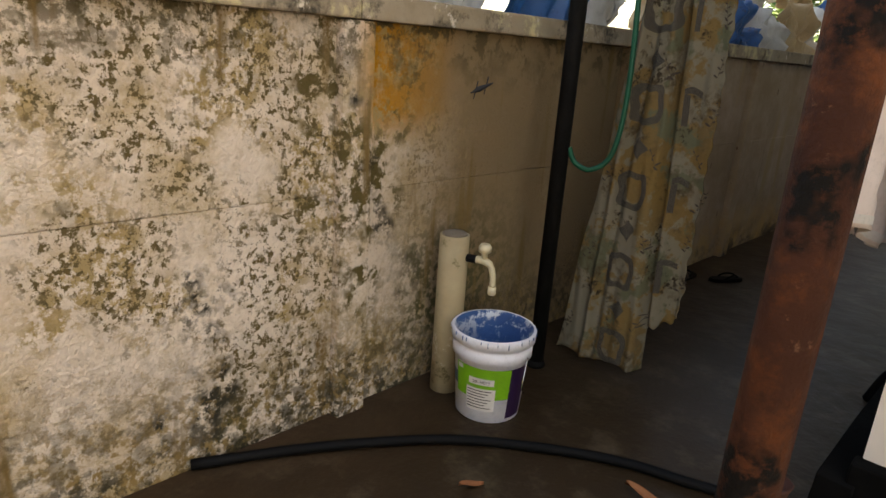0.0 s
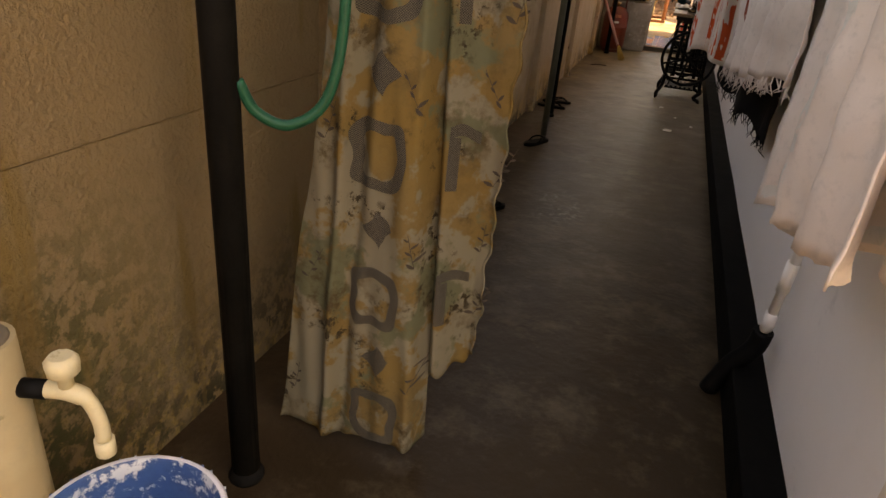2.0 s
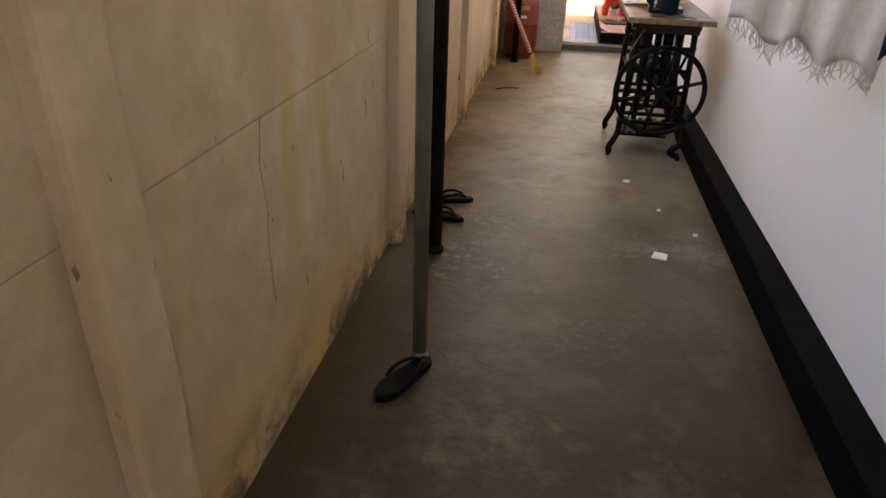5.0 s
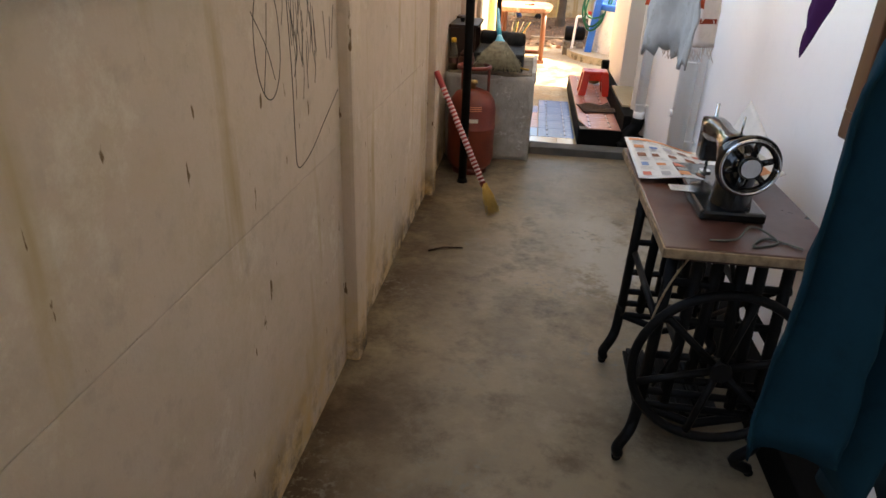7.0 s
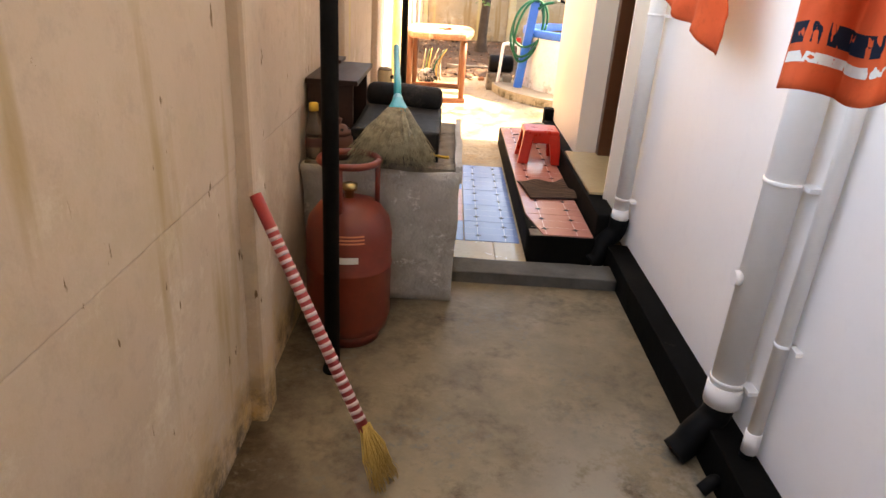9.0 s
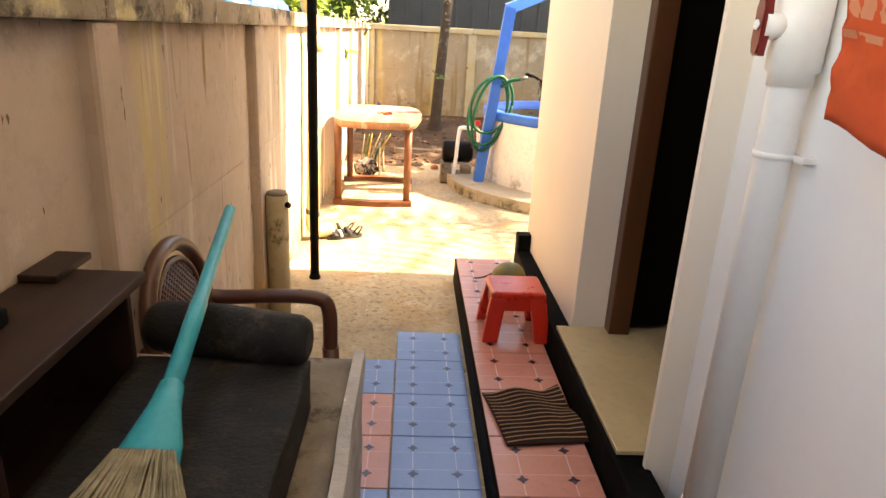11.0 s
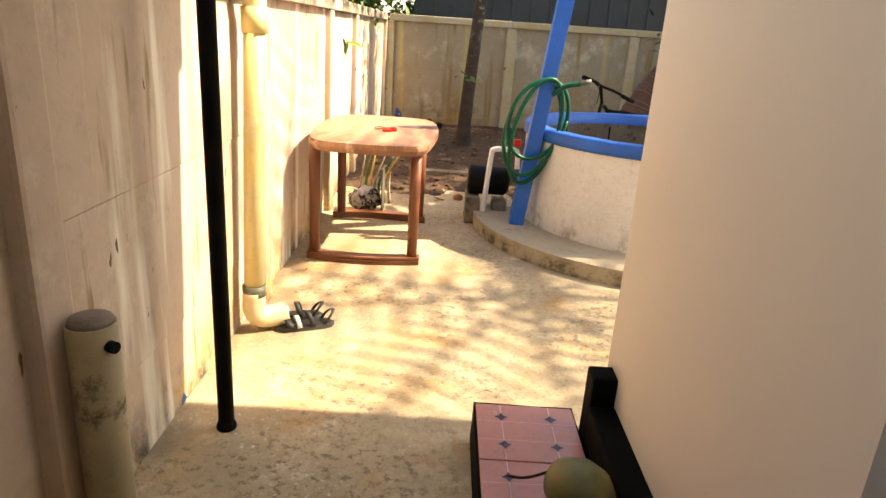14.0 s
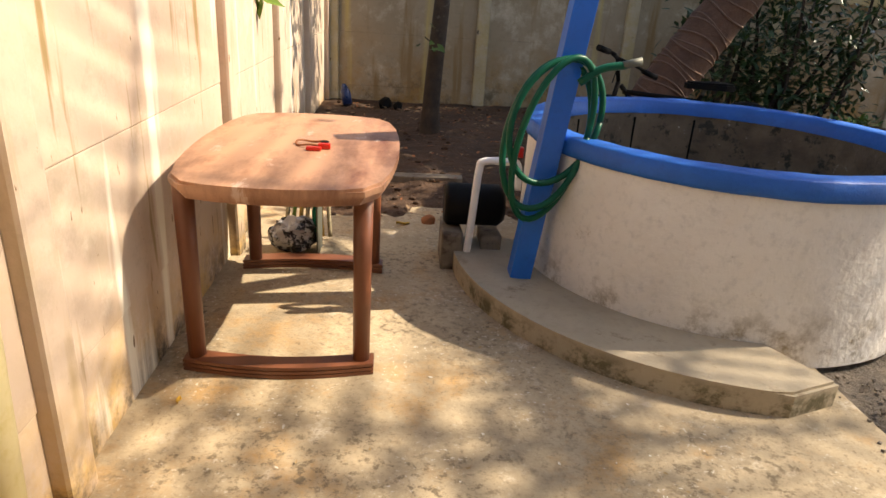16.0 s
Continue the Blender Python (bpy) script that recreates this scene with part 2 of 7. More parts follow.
def bm_prism(outline, z0, z1, bevel=0.0, into=None):
    """An outline in the plane, pulled up from z0 to z1."""
    bm = into or bmesh.new()
    lo = [bm.verts.new((x, y, z0)) for x, y in outline]
    hi = [bm.verts.new((x, y, z1)) for x, y in outline]
    bm.faces.new(list(reversed(lo)))
    top = bm.faces.new(hi)
    n = len(lo)
    for k in range(n):
        bm.faces.new((lo[k], lo[(k + 1) % n], hi[(k + 1) % n], hi[k]))
    if bevel:
        bmesh.ops.bevel(bm, geom=list(top.edges), offset=bevel, segments=2, affect="EDGES")
    return bm


def bm_grid(fn, nu, nv, into=None, smooth=True):
    """A sheet from fn(u, v) with u and v from 0 to 1."""
    bm = into or bmesh.new()
    rows = [[bm.verts.new(fn(i / nu, j / nv)) for i in range(nu + 1)] for j in range(nv + 1)]
    for j in range(nv):
        for i in range(nu):
            f = bm.faces.new((rows[j][i], rows[j][i + 1], rows[j + 1][i + 1], rows[j + 1][i]))
            f.smooth = smooth
    return bm


def mesh_of(bm, name, *mats):
    bmesh.ops.recalc_face_normals(bm, faces=bm.faces[:])
    me = bpy.data.meshes.new(name)
    bm.to_mesh(me)
    bm.free()
    for m in mats:
        me.materials.append(m)
    return me


def part(name, bm, material, parent=None, label=""):
    ob = new(name, mesh_of(bm, name, *(material if isinstance(material, (list, tuple)) else (material,))))
    if parent is not None:
        ob.parent = parent
        ob.matrix_parent_inverse = parent.matrix_basis.inverted()
    if label:
        ob["label"] = label
    return ob


def thing(name, label, category, group="", kind="", at=(0, 0, 0)):
    ob = new(name)
    ob.empty_display_size = 0.05
    ob.location = at
    return tagged(ob, label, category, group, kind)


def solid(name, bm, material, label, category, group="", kind=""):
    return tagged(part(name, bm, material), label, category, group, kind)


def arc(cx, cy, r, a0, a1, n):
    return [(cx + r * math.cos(radians(a0 + (a1 - a0) * k / n)), cy + r * math.sin(radians(a0 + (a1 - a0) * k / n))) for k in range(n + 1)]


def smooth_path(pts, n=8):
    """Catmull-Rom points through pts."""
    p = [Vector(q) for q in pts]
    p = [2 * p[0] - p[1]] + p + [2 * p[-1] - p[-2]]
    out = []
    for i in range(1, len(p) - 2):
        a, b, c, d = p[i - 1:i + 3]
        for k in range(n):
            t = k / n
            out.append(0.5 * ((2 * b) + (c - a) * t + (2 * a - 5 * b + 4 * c - d) * t * t + (3 * b - a - 3 * c + d) * t ** 3))
    return out + [p[-2]]


def rough_box(x0, y0, z0, x1, y1, z1, amp=0.008, step=0.06, seed=0.0):
    """A hand-plastered block with uneven faces."""
    bm = bm_box(x0, y0, z0, x1, y1, z1)
    longest = max(x1 - x0, y1 - y0, z1 - z0)
    cuts = max(1, min(18, int(longest / step)))
    bmesh.ops.subdivide_edges(bm, edges=bm.edges[:], cuts=cuts, use_grid_fill=True)
    for v in bm.verts:
        if v.co.z > z0 + 0.001:
            v.co += amp * noise.noise_vector(v.co * 7 + Vector((seed, 0, 0)))
    for f in bm.faces:
        f.smooth = True
    return bm


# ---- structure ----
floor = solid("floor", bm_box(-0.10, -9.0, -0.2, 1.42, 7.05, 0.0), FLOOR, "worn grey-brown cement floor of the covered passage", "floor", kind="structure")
# pale yard cement chosen here to bounce light onto the start wall
solid("floor", bm_box(1.42, -9.0, -0.2, 7.0, -1.95, -0.002), YARD, "bare cement floor before the passage", "floor", kind="structure")
solid("floor", bm_box(-0.10, 7.05, -0.2, 1.45, 13.6, 0.0), YARD, "sun-bleached cement floor of the yard", "floor", kind="structure")
solid("floor", bm_box(1.45, 9.64, -0.2, 2.46, 13.6, -0.001), YARD, "sun-bleached cement floor beside the well", "floor", kind="structure")

POSTS_LEFT = [-6.3, -4.55, -2.75, -1.0, 0.73, 2.42, 4.2, 6.02, 7.62, 9.1, 10.78, 12.5, 13.75, 15.05, 16.4]
WALL_TOP = 1.41


def boundary_wall(name, label, posts, along_y, face, side, panel_mat, post_mat):
    """Precast panels between posts, with a coping; face: the coordinate of the panels' face, side: which way it looks."""
    wall = thing(name, label, "wall", kind="structure")
    back = face - side * 0.07

    def slab(a0, a1, z0, z1, f, bev):
        lo, hi = min(f, back), max(f, back)
        return bm_box(lo, a0, z0, hi, a1, z1, bev) if along_y else bm_box(a0, lo, z0, a1, hi, z1, bev)

    for a, c in zip(posts, posts[1:]):
        mossy = along_y and c < 0
        for z0, z1, proud in ((-0.1, 0.3105, -0.004), (0.3110, 0.8435, 0.0), (0.8440, WALL_TOP, 0.002)):
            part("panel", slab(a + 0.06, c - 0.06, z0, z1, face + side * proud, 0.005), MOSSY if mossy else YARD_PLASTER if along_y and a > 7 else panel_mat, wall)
        part("coping", slab(a, c - 0.004, WALL_TOP, WALL_TOP + 0.08, face + side * 0.05, 0.008), CONCRETE_CAP if c < 9.2 and along_y else post_mat, wall)
    for a in posts:
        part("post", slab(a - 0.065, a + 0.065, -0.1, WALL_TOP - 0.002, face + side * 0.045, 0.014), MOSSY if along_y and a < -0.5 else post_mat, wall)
    return wall


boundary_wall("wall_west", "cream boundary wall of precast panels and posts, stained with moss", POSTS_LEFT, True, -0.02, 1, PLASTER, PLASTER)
boundary_wall("wall_north", "weathered cream boundary wall at the end of the yard", [0.05, 1.6, 3.15, 4.7, 6.25, 7.8], False, 16.45, -1, NORTH_PLASTER, YELLOW_PLASTER)

# the house: walls with a window and a door opening
house = thing("wall_east", "white-painted house wall along the passage", "wall", kind="structure")
WX, DX, HT = 1.49, 1.41, 2.75
for y0, y1, z0, z1 in ((-1.85, 2.95, 0.1, HT), (2.95, 4.15, 0.1, 0.97), (2.95, 4.15, 2.05, HT), (4.15, 7.60, 0.1, HT)):
    part("wall_piece", bm_box(WX, y0, z0, WX + 0.2, y1, z1), HOUSE_WHITE, house)
part("wall_piece", bm_box(DX, 7.60, 0.1, DX + 0.28, 7.62, HT), HOUSE_CREAM, house)
part("wall_piece", bm_box(DX, 8.51, 0.1, DX + 0.22, 9.64, HT), HOUSE_CREAM, house)
part("wall_piece", bm_box(DX, 7.62, 2.25, DX + 0.22, 8.51, HT), HOUSE_CREAM, house)
part("wall_piece", bm_box(WX, -1.87, 0.2, 6.0, -1.85, HT), HOUSE_CREAM, house)
part("wall_piece", bm_box(DX, 9.64, 0.1, 6.0, 9.66, HT), HOUSE_CREAM, house)
part("wall_piece", bm_box(5.9, -1.85, 0.1, 6.0, 9.64, HT), HOUSE_CREAM, house)
part("room_floor", bm_box(WX + 0.2, -1.8, 0.1, 5.9, 9.6, 0.27), SILL_TILE, house)
part("room_wall", bm_box(3.6, -1.8, 0.27, 3.7, 9.6, HT), ROOM_SHADE, house)
part("room_wall", bm_box(WX + 0.21, 7.0, 0.27, 3.6, 7.1, HT), ROOM_SHADE, house)
part("room_wall", bm_box(WX + 0.21, 9.2, 0.27, 3.6, 9.3, HT), ROOM_SHADE, house)
solid("ceiling", bm_box(-0.05 + WX, -1.95, HT, 6.1, 10.1, HT + 0.12), HOUSE_WHITE, "flat concrete roof slab of the house", "ceiling", kind="structure")


def corrugated_sheet(x0, x1, y0, y1, z0, z1, pitch=0.12, amp=0.012):
    n = int((y1 - y0) / pitch) * 4
    return bm_grid(lambda u, v: (x0 + (x1 - x0) * v, y0 + (y1 - y0) * u, z0 + (z1 - z0) * v + amp * math.sin(2 * math.pi * u * (y1 - y0) / pitch)), n, 1)


roof = solid("ceiling", corrugated_sheet(0.06, 1.47, -2.35, 2.64, 3.12, 2.62), ROOF_SHEET, "aged corrugated sheet roof over the passage", "ceiling", kind="structure")
# this unseen stretch of roof is made translucent to brighten the passage
CLEAR_SHEET = bpy.data.materials.new("roof_sheet_translucent")
CLEAR_SHEET.use_nodes = True
_cn = CLEAR_SHEET.node_tree
_tr, _mx = _cn.nodes.new("ShaderNodeBsdfTranslucent"), _cn.nodes.new("ShaderNodeMixShader")
_tr.inputs["Color"].default_value = (0.80, 0.74, 0.64, 1)
_cn.nodes["Principled BSDF"].inputs["Base Color"].default_value = (0.5, 0.47, 0.4, 1)
_mx.inputs[0].default_value = 0.09
_cn.links.new(_cn.nodes["Principled BSDF"].outputs[0], _mx.inputs[1])
_cn.links.new(_tr.outputs[0], _mx.inputs[2])
_cn.links.new(_mx.outputs[0], _cn.nodes["Material Output"].inputs["Surface"])
solid("ceiling", corrugated_sheet(0.06, 1.47, 2.64, 10.12, 3.12, 2.62), CLEAR_SHEET, "unseen milky translucent roof sheets, added to let light into the passage", "ceiling", kind="structure")
solid("trim", bm_box(0.14, -2.35, 3.0, 0.20, 10.1, 3.06), BLACK_STEEL, "black steel purlin under the sheet roof", "beam", kind="structure")

plinth = thing("baseboard", "black-painted cement plinth along the house wall", "plinth", kind="structure")
part("plinth_run", rough_box(1.39, -1.95, 0.0, 1.50, 7.30, 0.13, 0.006, 0.1), BLACK_PAINT, plinth)
part("plinth_run", bm_box(1.33, 7.34, 0.0, 1.43, 9.528, 0.27, 0.012), BLACK_PAINT, plinth)
part("plinth_run", bm_box(1.335, 9.53, 0.0, 1.45, 9.62, 0.36, 0.012), BLACK_PAINT, plinth)
part("plinth_run", bm_box(1.47, -1.93, 0.0, 6.0, -1.86, 0.20, 0.008), BLACK_PAINT, plinth)

# ground beyond
solid("ground", bm_box(-60, -60, -0.6, 60, 80, -0.21), SOIL, "bare red-brown earth round the plot", "ground", kind="structure")
solid("wall_south", bm_box(-2.0, -9.2, -0.2, 6.2, -9.0, 3.2), PLASTER, "plain plastered wall behind the start", "wall", kind="structure")
# added out of view, high enough to block the sun from the mossy wall
solid("wall_east_yard", bm_box(7.0, -5.0, -0.2, 7.2, 1.0, 9.6), HOUSE_CREAM, "unseen tall cream wall, added to keep the sun off the start", "wall", kind="structure")

# ---- more materials ----
def plain(name, col, rough=0.5, metal=0.0, bump=0.05, bscale=80.0, spec=0.5):
    return surf(name, col, tuple(c * 0.86 for c in col), 9.0, rough, bump, bscale, metal, spec=spec)


GREY_STEEL = surf("galvanised_steel", (0.13, 0.135, 0.105), (0.085, 0.088, 0.07), 6.0, 0.55, 0.15, 50, 0.2, stains=(((0.09, 0.08, 0.07), 12, 0.62, 0.70),))
RUST = surf("rusted_steel", (0.062, 0.022, 0.012), (0.036, 0.013, 0.008), 7.0, 0.75, 0.8, 70, stains=(((0.20, 0.10, 0.055), 26, 0.60, 0.68), ((0.11, 0.034, 0.012), 5, 0.52, 0.62)), spec=0.15, layers=(((0.006, 0.005, 0.0045), (5.0, 0.47, 0.52), (30, 0.40, 0.50)),), dist=0.004)
PVC_CREAM = surf("pvc_cream", (0.66, 0.58, 0.38), (0.60, 0.52, 0.34), 5.0, 0.45, 0.05, 60, stains=(((0.25, 0.17, 0.07), 7, 0.60, 0.68),))
PVC_WHITE = surf("pvc_white_painted", (0.88, 0.86, 0.83), (0.85, 0.82, 0.79), 4.0, 0.4, 0.05, 60, wear=0.93)
PVC_OLD = surf("pvc_weathered", (0.44, 0.36, 0.22), (0.36, 0.28, 0.16), 4.0, 0.7, 0.3, 40, stains=((MOSS, 6, 0.56, 0.64), ((0.62, 0.54, 0.40), 5, 0.60, 0.66)))
PVC_YELLOW = surf("pvc_yellowed", (0.72, 0.57, 0.20), (0.64, 0.54, 0.30), 3.0, 0.5, 0.2, 40, stains=(((0.70, 0.66, 0.55), 4, 0.55, 0.62), ((0.30, 0.22, 0.10), 9, 0.64, 0.70)))
BLACK_RUBBER = plain("rubber_black", (0.005, 0.005, 0.0052), 0.6, spec=0.1)
BLACK_IRON = surf("cast_iron_black", (0.005, 0.0047, 0.0045), (0.008, 0.007, 0.0065), 9.0, 0.5, 0.2, 60, spec=0.1)
GREEN_HOSE = plain("hose_green", (0.003, 0.085, 0.045), 0.35, spec=0.2)
WHITE_PLASTIC = surf("bucket_white", (0.78, 0.78, 0.82), (0.72, 0.72, 0.76), 6.0, 0.35, 0.03, 60, stains=(((0.45, 0.44, 0.46), 18, 0.66, 0.70),))
BLUE_PAINT_RESIDUE = surf("paint_blue_dried", (0.02, 0.085, 0.24), (0.03, 0.11, 0.28), 8.0, 0.35, 0.4, 40, stains=(((0.60, 0.64, 0.68), 11, 0.50, 0.54, 2, 0.19, 0.34),))
GREEN_LABEL = plain("label_green", (0.16, 0.42, 0.02), 0.4)
PURPLE_LABEL = plain("label_purple", (0.03, 0.012, 0.05), 0.4)
PAPER = plain("paper_white", (0.66, 0.63, 0.58), 0.8)
INK = plain("ink_dark", (0.05, 0.045, 0.045), 0.8)
RED_PLASTIC = surf("stool_red_plastic", (0.62, 0.028, 0.014), (0.55, 0.024, 0.012), 5.0, 0.3, 0.04, 90, random=0.0)
BROWN_PLASTIC = surf("chair_brown_plastic", (0.10, 0.036, 0.02), (0.075, 0.026, 0.015), 6.0, 0.32, 0.05, 80)
# paler above z 0.60: faded plastic, plus sunlight painted onto the top
TABLE_PLASTIC = surf("table_brown_plastic", (0.21, 0.075, 0.036), (0.145, 0.05, 0.025), 3.0, 0.42, 0.15, 60, stretch=(1, 0.35, 0.25), stains=(((0.50, 0.27, 0.16), 4, 0.34, 0.54, 2, 0.60, 0.69), ((0.62, 0.44, 0.34), 11, 0.60, 0.66, 2, 0.60, 0.69)))
TURQUOISE = plain("broom_turquoise_plastic", (0.0, 0.33, 0.38), 0.35, spec=0.3)
STRAW = surf("straw_bristle", (0.38, 0.33, 0.21), (0.16, 0.13, 0.075), 30.0, 0.85, 0.1, 90)
YELLOW_STRAW = surf("straw_yellow", (0.55, 0.36, 0.10), (0.42, 0.26, 0.06), 30.0, 0.85, 0.1, 90)
STONE_BLACK = surf("grindstone_black", (0.013, 0.012, 0.0115), (0.022, 0.020, 0.018), 12.0, 0.6, 0.7, 90, spec=0.12, stains=(((0.18, 0.16, 0.14), 45, 0.66, 0.70), ((0.05, 0.042, 0.034), 8, 0.54, 0.64)), dist=0.005)
WHITEWASH = surf("whitewash_rough", (0.50, 0.47, 0.43), (0.36, 0.33, 0.29), 6.0, 0.9, 1.0, 24, dist=0.012, stains=(((0.22, 0.19, 0.15), 4.5, 0.56, 0.68), ((0.68, 0.66, 0.62), 9, 0.58, 0.64)))
CEMENT_TOP = surf("cement_worn", (0.24, 0.20, 0.15), (0.15, 0.12, 0.09), 7.0, 0.85, 0.8, 30, dist=0.008, stains=(((0.07, 0.05, 0.035), 6, 0.52, 0.62),))
OLD_WOOD = surf("wood_dark_old", (0.035, 0.015, 0.009), (0.018, 0.008, 0.005), 6.0, 0.5, 0.2, 50, spec=0.25, stretch=(1, 0.2, 1), stains=(((0.09, 0.06, 0.04), 9, 0.62, 0.72),))
TABLE_WOOD = surf("wood_red_brown", (0.085, 0.030, 0.018), (0.06, 0.02, 0.012), 6.0, 0.32, 0.08, 60, stains=(((0.20, 0.12, 0.07), 14, 0.66, 0.70),))
WORN_EDGE = surf("wood_bare_edge", (0.30, 0.20, 0.11), (0.10, 0.06, 0.03), 22.0, 0.8, 0.3, 60)
GAS_RED = surf("cylinder_red_paint", (0.20, 0.028, 0.012), (0.12, 0.018, 0.010), 5.0, 0.45, 0.2, 50, stains=(((0.10, 0.03, 0.018), 5, 0.55, 0.68), ((0.42, 0.22, 0.14), 30, 0.68, 0.72)))
CHROME = plain("chrome", (0.6, 0.6, 0.6), 0.2, 1.0)
BRASS = plain("brass", (0.5, 0.36, 0.16), 0.3, 1.0)
TERRACOTTA = plain("terracotta", (0.085, 0.028, 0.016), 0.7)
PINK_TILE = surf("tile_pink", (0.56, 0.24, 0.19), (0.50, 0.21, 0.165), 4.0, 0.22, 0.04, 50, random=0.05, stains=(((0.30, 0.16, 0.12), 6, 0.62, 0.72),))
BLUE_TILE = surf("tile_blue", (0.16, 0.27, 0.55), (0.14, 0.24, 0.50), 4.0, 0.2, 0.04, 50, random=0.05)
BEIGE_TILE = surf("tile_beige_glossy", (0.46, 0.38, 0.26), (0.42, 0.34, 0.23), 4.0, 0.10, 0.03, 40, stains=(((0.74, 0.72, 0.68), 14, 0.60, 0.63),))
DIAMOND_DARK = plain("tile_diamond_dark", (0.035, 0.02, 0.04), 0.25)
DIAMOND_BLUE = plain("tile_diamond_navy", (0.02, 0.03, 0.10), 0.25)
TILE_LINE_P = plain("tile_line_pale_pink", (0.66, 0.38, 0.34), 0.3)
TILE_LINE_B = plain("tile_line_pale_blue", (0.36, 0.46, 0.70), 0.3)
COCONUT_GREEN = surf("coconut_husk_green", (0.16, 0.15, 0.04), (0.10, 0.10, 0.03), 12.0, 0.5, 0.1, 60, stains=(((0.20, 0.11, 0.04), 14, 0.58, 0.66),))
LEAF_DRY = plain("leaf_dry_brown", (0.30, 0.11, 0.04), 0.8)
LEAF_YELLOW = plain("leaf_yellow", (0.62, 0.36, 0.04), 0.7)
BLUE_RIM = surf("paint_blue_bright", (0.004, 0.125, 0.52), (0.004, 0.10, 0.42), 6.0, 0.5, 0.6, 30, dist=0.006, stains=(((0.40, 0.44, 0.50), 26, 0.68, 0.71),))
WELL_WHITE = surf("well_whitewash", (0.82, 0.79, 0.74), (0.75, 0.71, 0.65), 3.0, 0.8, 0.8, 28, dist=0.008, stains=(((0.36, 0.30, 0.22), 7, 0.62, 0.70), ((0.30, 0.24, 0.16), 5, 0.48, 0.60, 2, 0.28, 0.10)))
WELL_INSIDE = surf("well_stained_concrete", (0.16, 0.125, 0.085), (0.085, 0.066, 0.046), 6.0, 0.9, 0.8, 30, dist=0.008, stains=(((0.03, 0.028, 0.02), 7, 0.54, 0.60), ((0.45, 0.42, 0.38), 12, 0.64, 0.68)))
LEDGE = surf("ledge_cement", (0.46, 0.39, 0.28), (0.38, 0.32, 0.23), 3.0, 0.85, 0.6, 35, dist=0.006, stains=(((0.13, 0.11, 0.06), 6, 0.46, 0.56, 2, 0.10, 0.05), ((0.26, 0.21, 0.14), 8, 0.58, 0.66)))
BARK = surf("bark_mottled", (0.055, 0.038, 0.026), (0.025, 0.018, 0.013), 9.0, 0.95, 0.9, 40, dist=0.012, stains=(((0.42, 0.40, 0.35), 7, 0.53, 0.57, 2, 0.9, 2.4),))
PALM_BARK = surf("palm_bark_ringed", (0.13, 0.066, 0.040), (0.075, 0.038, 0.024), 7.0, 0.95, 0.9, 30, dist=0.012)
LEAF_GREEN = surf("leaf_green", (0.045, 0.105, 0.018), (0.09, 0.16, 0.025), 1.7, 0.5, 0.0, 30)
LEAF_DARK = surf("leaf_dark_green", (0.018, 0.045, 0.014), (0.035, 0.075, 0.02), 2.0, 0.4, 0.0, 30)
SHED_BLACK = surf("shed_sheet_black", (0.028, 0.034, 0.042), (0.038, 0.045, 0.052), 2.0, 0.45, 0.05, 60, stains=(((0.10, 0.10, 0.10), 10, 0.68, 0.72),))
SHED_ROOF = surf("shed_roof_sheet", (0.42, 0.40, 0.36), (0.34, 0.31, 0.27), 3.0, 0.55, 0.1, 40, stains=(((0.22, 0.17, 0.11), 5, 0.58, 0.66),))
TAN_SHEET = surf("sack_sheet_tan", (0.66, 0.48, 0.27), (0.54, 0.38, 0.20), 3.0, 0.5, 0.8, 9, dist=0.02, stains=(((0.18, 0.11, 0.05), 4, 0.58, 0.68), ((0.55, 0.44, 0.28), 7, 0.56, 0.64)))
BLUE_TARP = surf("tarp_blue", (0.008, 0.085, 0.26), (0.012, 0.12, 0.33), 4.0, 0.45, 0.2, 25, dist=0.006, stains=(((0.55, 0.53, 0.50), 4, 0.60, 0.64), ((0.06, 0.045, 0.035), 7, 0.56, 0.64)))
WHITE_SACK = surf("sack_white", (0.70, 0.68, 0.64), (0.55, 0.52, 0.47), 5.0, 0.7, 0.4, 30, dist=0.008)
CURTAIN = surf("curtain_cotton_yellow", (0.175, 0.108, 0.036), (0.16, 0.107, 0.047), 3.0, 0.95, 0.5, 260, dist=0.001, spec=0.1, layers=(
    ((0.175, 0.150, 0.105), (6.0, 0.46, 0.50), (1.0, 0.0, 0.2)), ((0.105, 0.105, 0.062), (5.0, 0.54, 0.58), (1.3, 0.0, 0.2)), ((0.07, 0.048, 0.024), (4.0, 0.46, 0.60), (18, 0.46, 0.60)), ((0.035, 0.025, 0.014), (6.0, 0.54, 0.62), (34, 0.52, 0.57))))
CURTAIN_PRINT = surf("curtain_print_grey", (0.085, 0.068, 0.052), (0.07, 0.056, 0.043), 20.0, 0.95, 0.3, 260)
_pn, _pl = CURTAIN_PRINT.node_tree.nodes, CURTAIN_PRINT.node_tree.links
_ck, _cg, _cm = _pn.new("ShaderNodeTexChecker"), _pn.new("ShaderNodeNewGeometry"), _pn.new("ShaderNodeMapping")
_cm.inputs["Scale"].default_value = (1.0, 0.0, 1.0)
_ck.inputs["Scale"].default_value = 420
_ck.inputs["Color1"].default_value, _ck.inputs["Color2"].default_value = (0.022, 0.017, 0.012, 1), (0.085, 0.07, 0.05, 1)
_pl.new(_cg.outputs["Position"], _cm.inputs["Vector"])
_pl.new(_cm.outputs["Vector"], _ck.inputs["Vector"])
_pl.new(_ck.outputs["Color"], _pn["Principled BSDF"].inputs["Base Color"])
CURTAIN_DARK = plain("curtain_leaf_print", (0.05, 0.035, 0.025), 0.95)


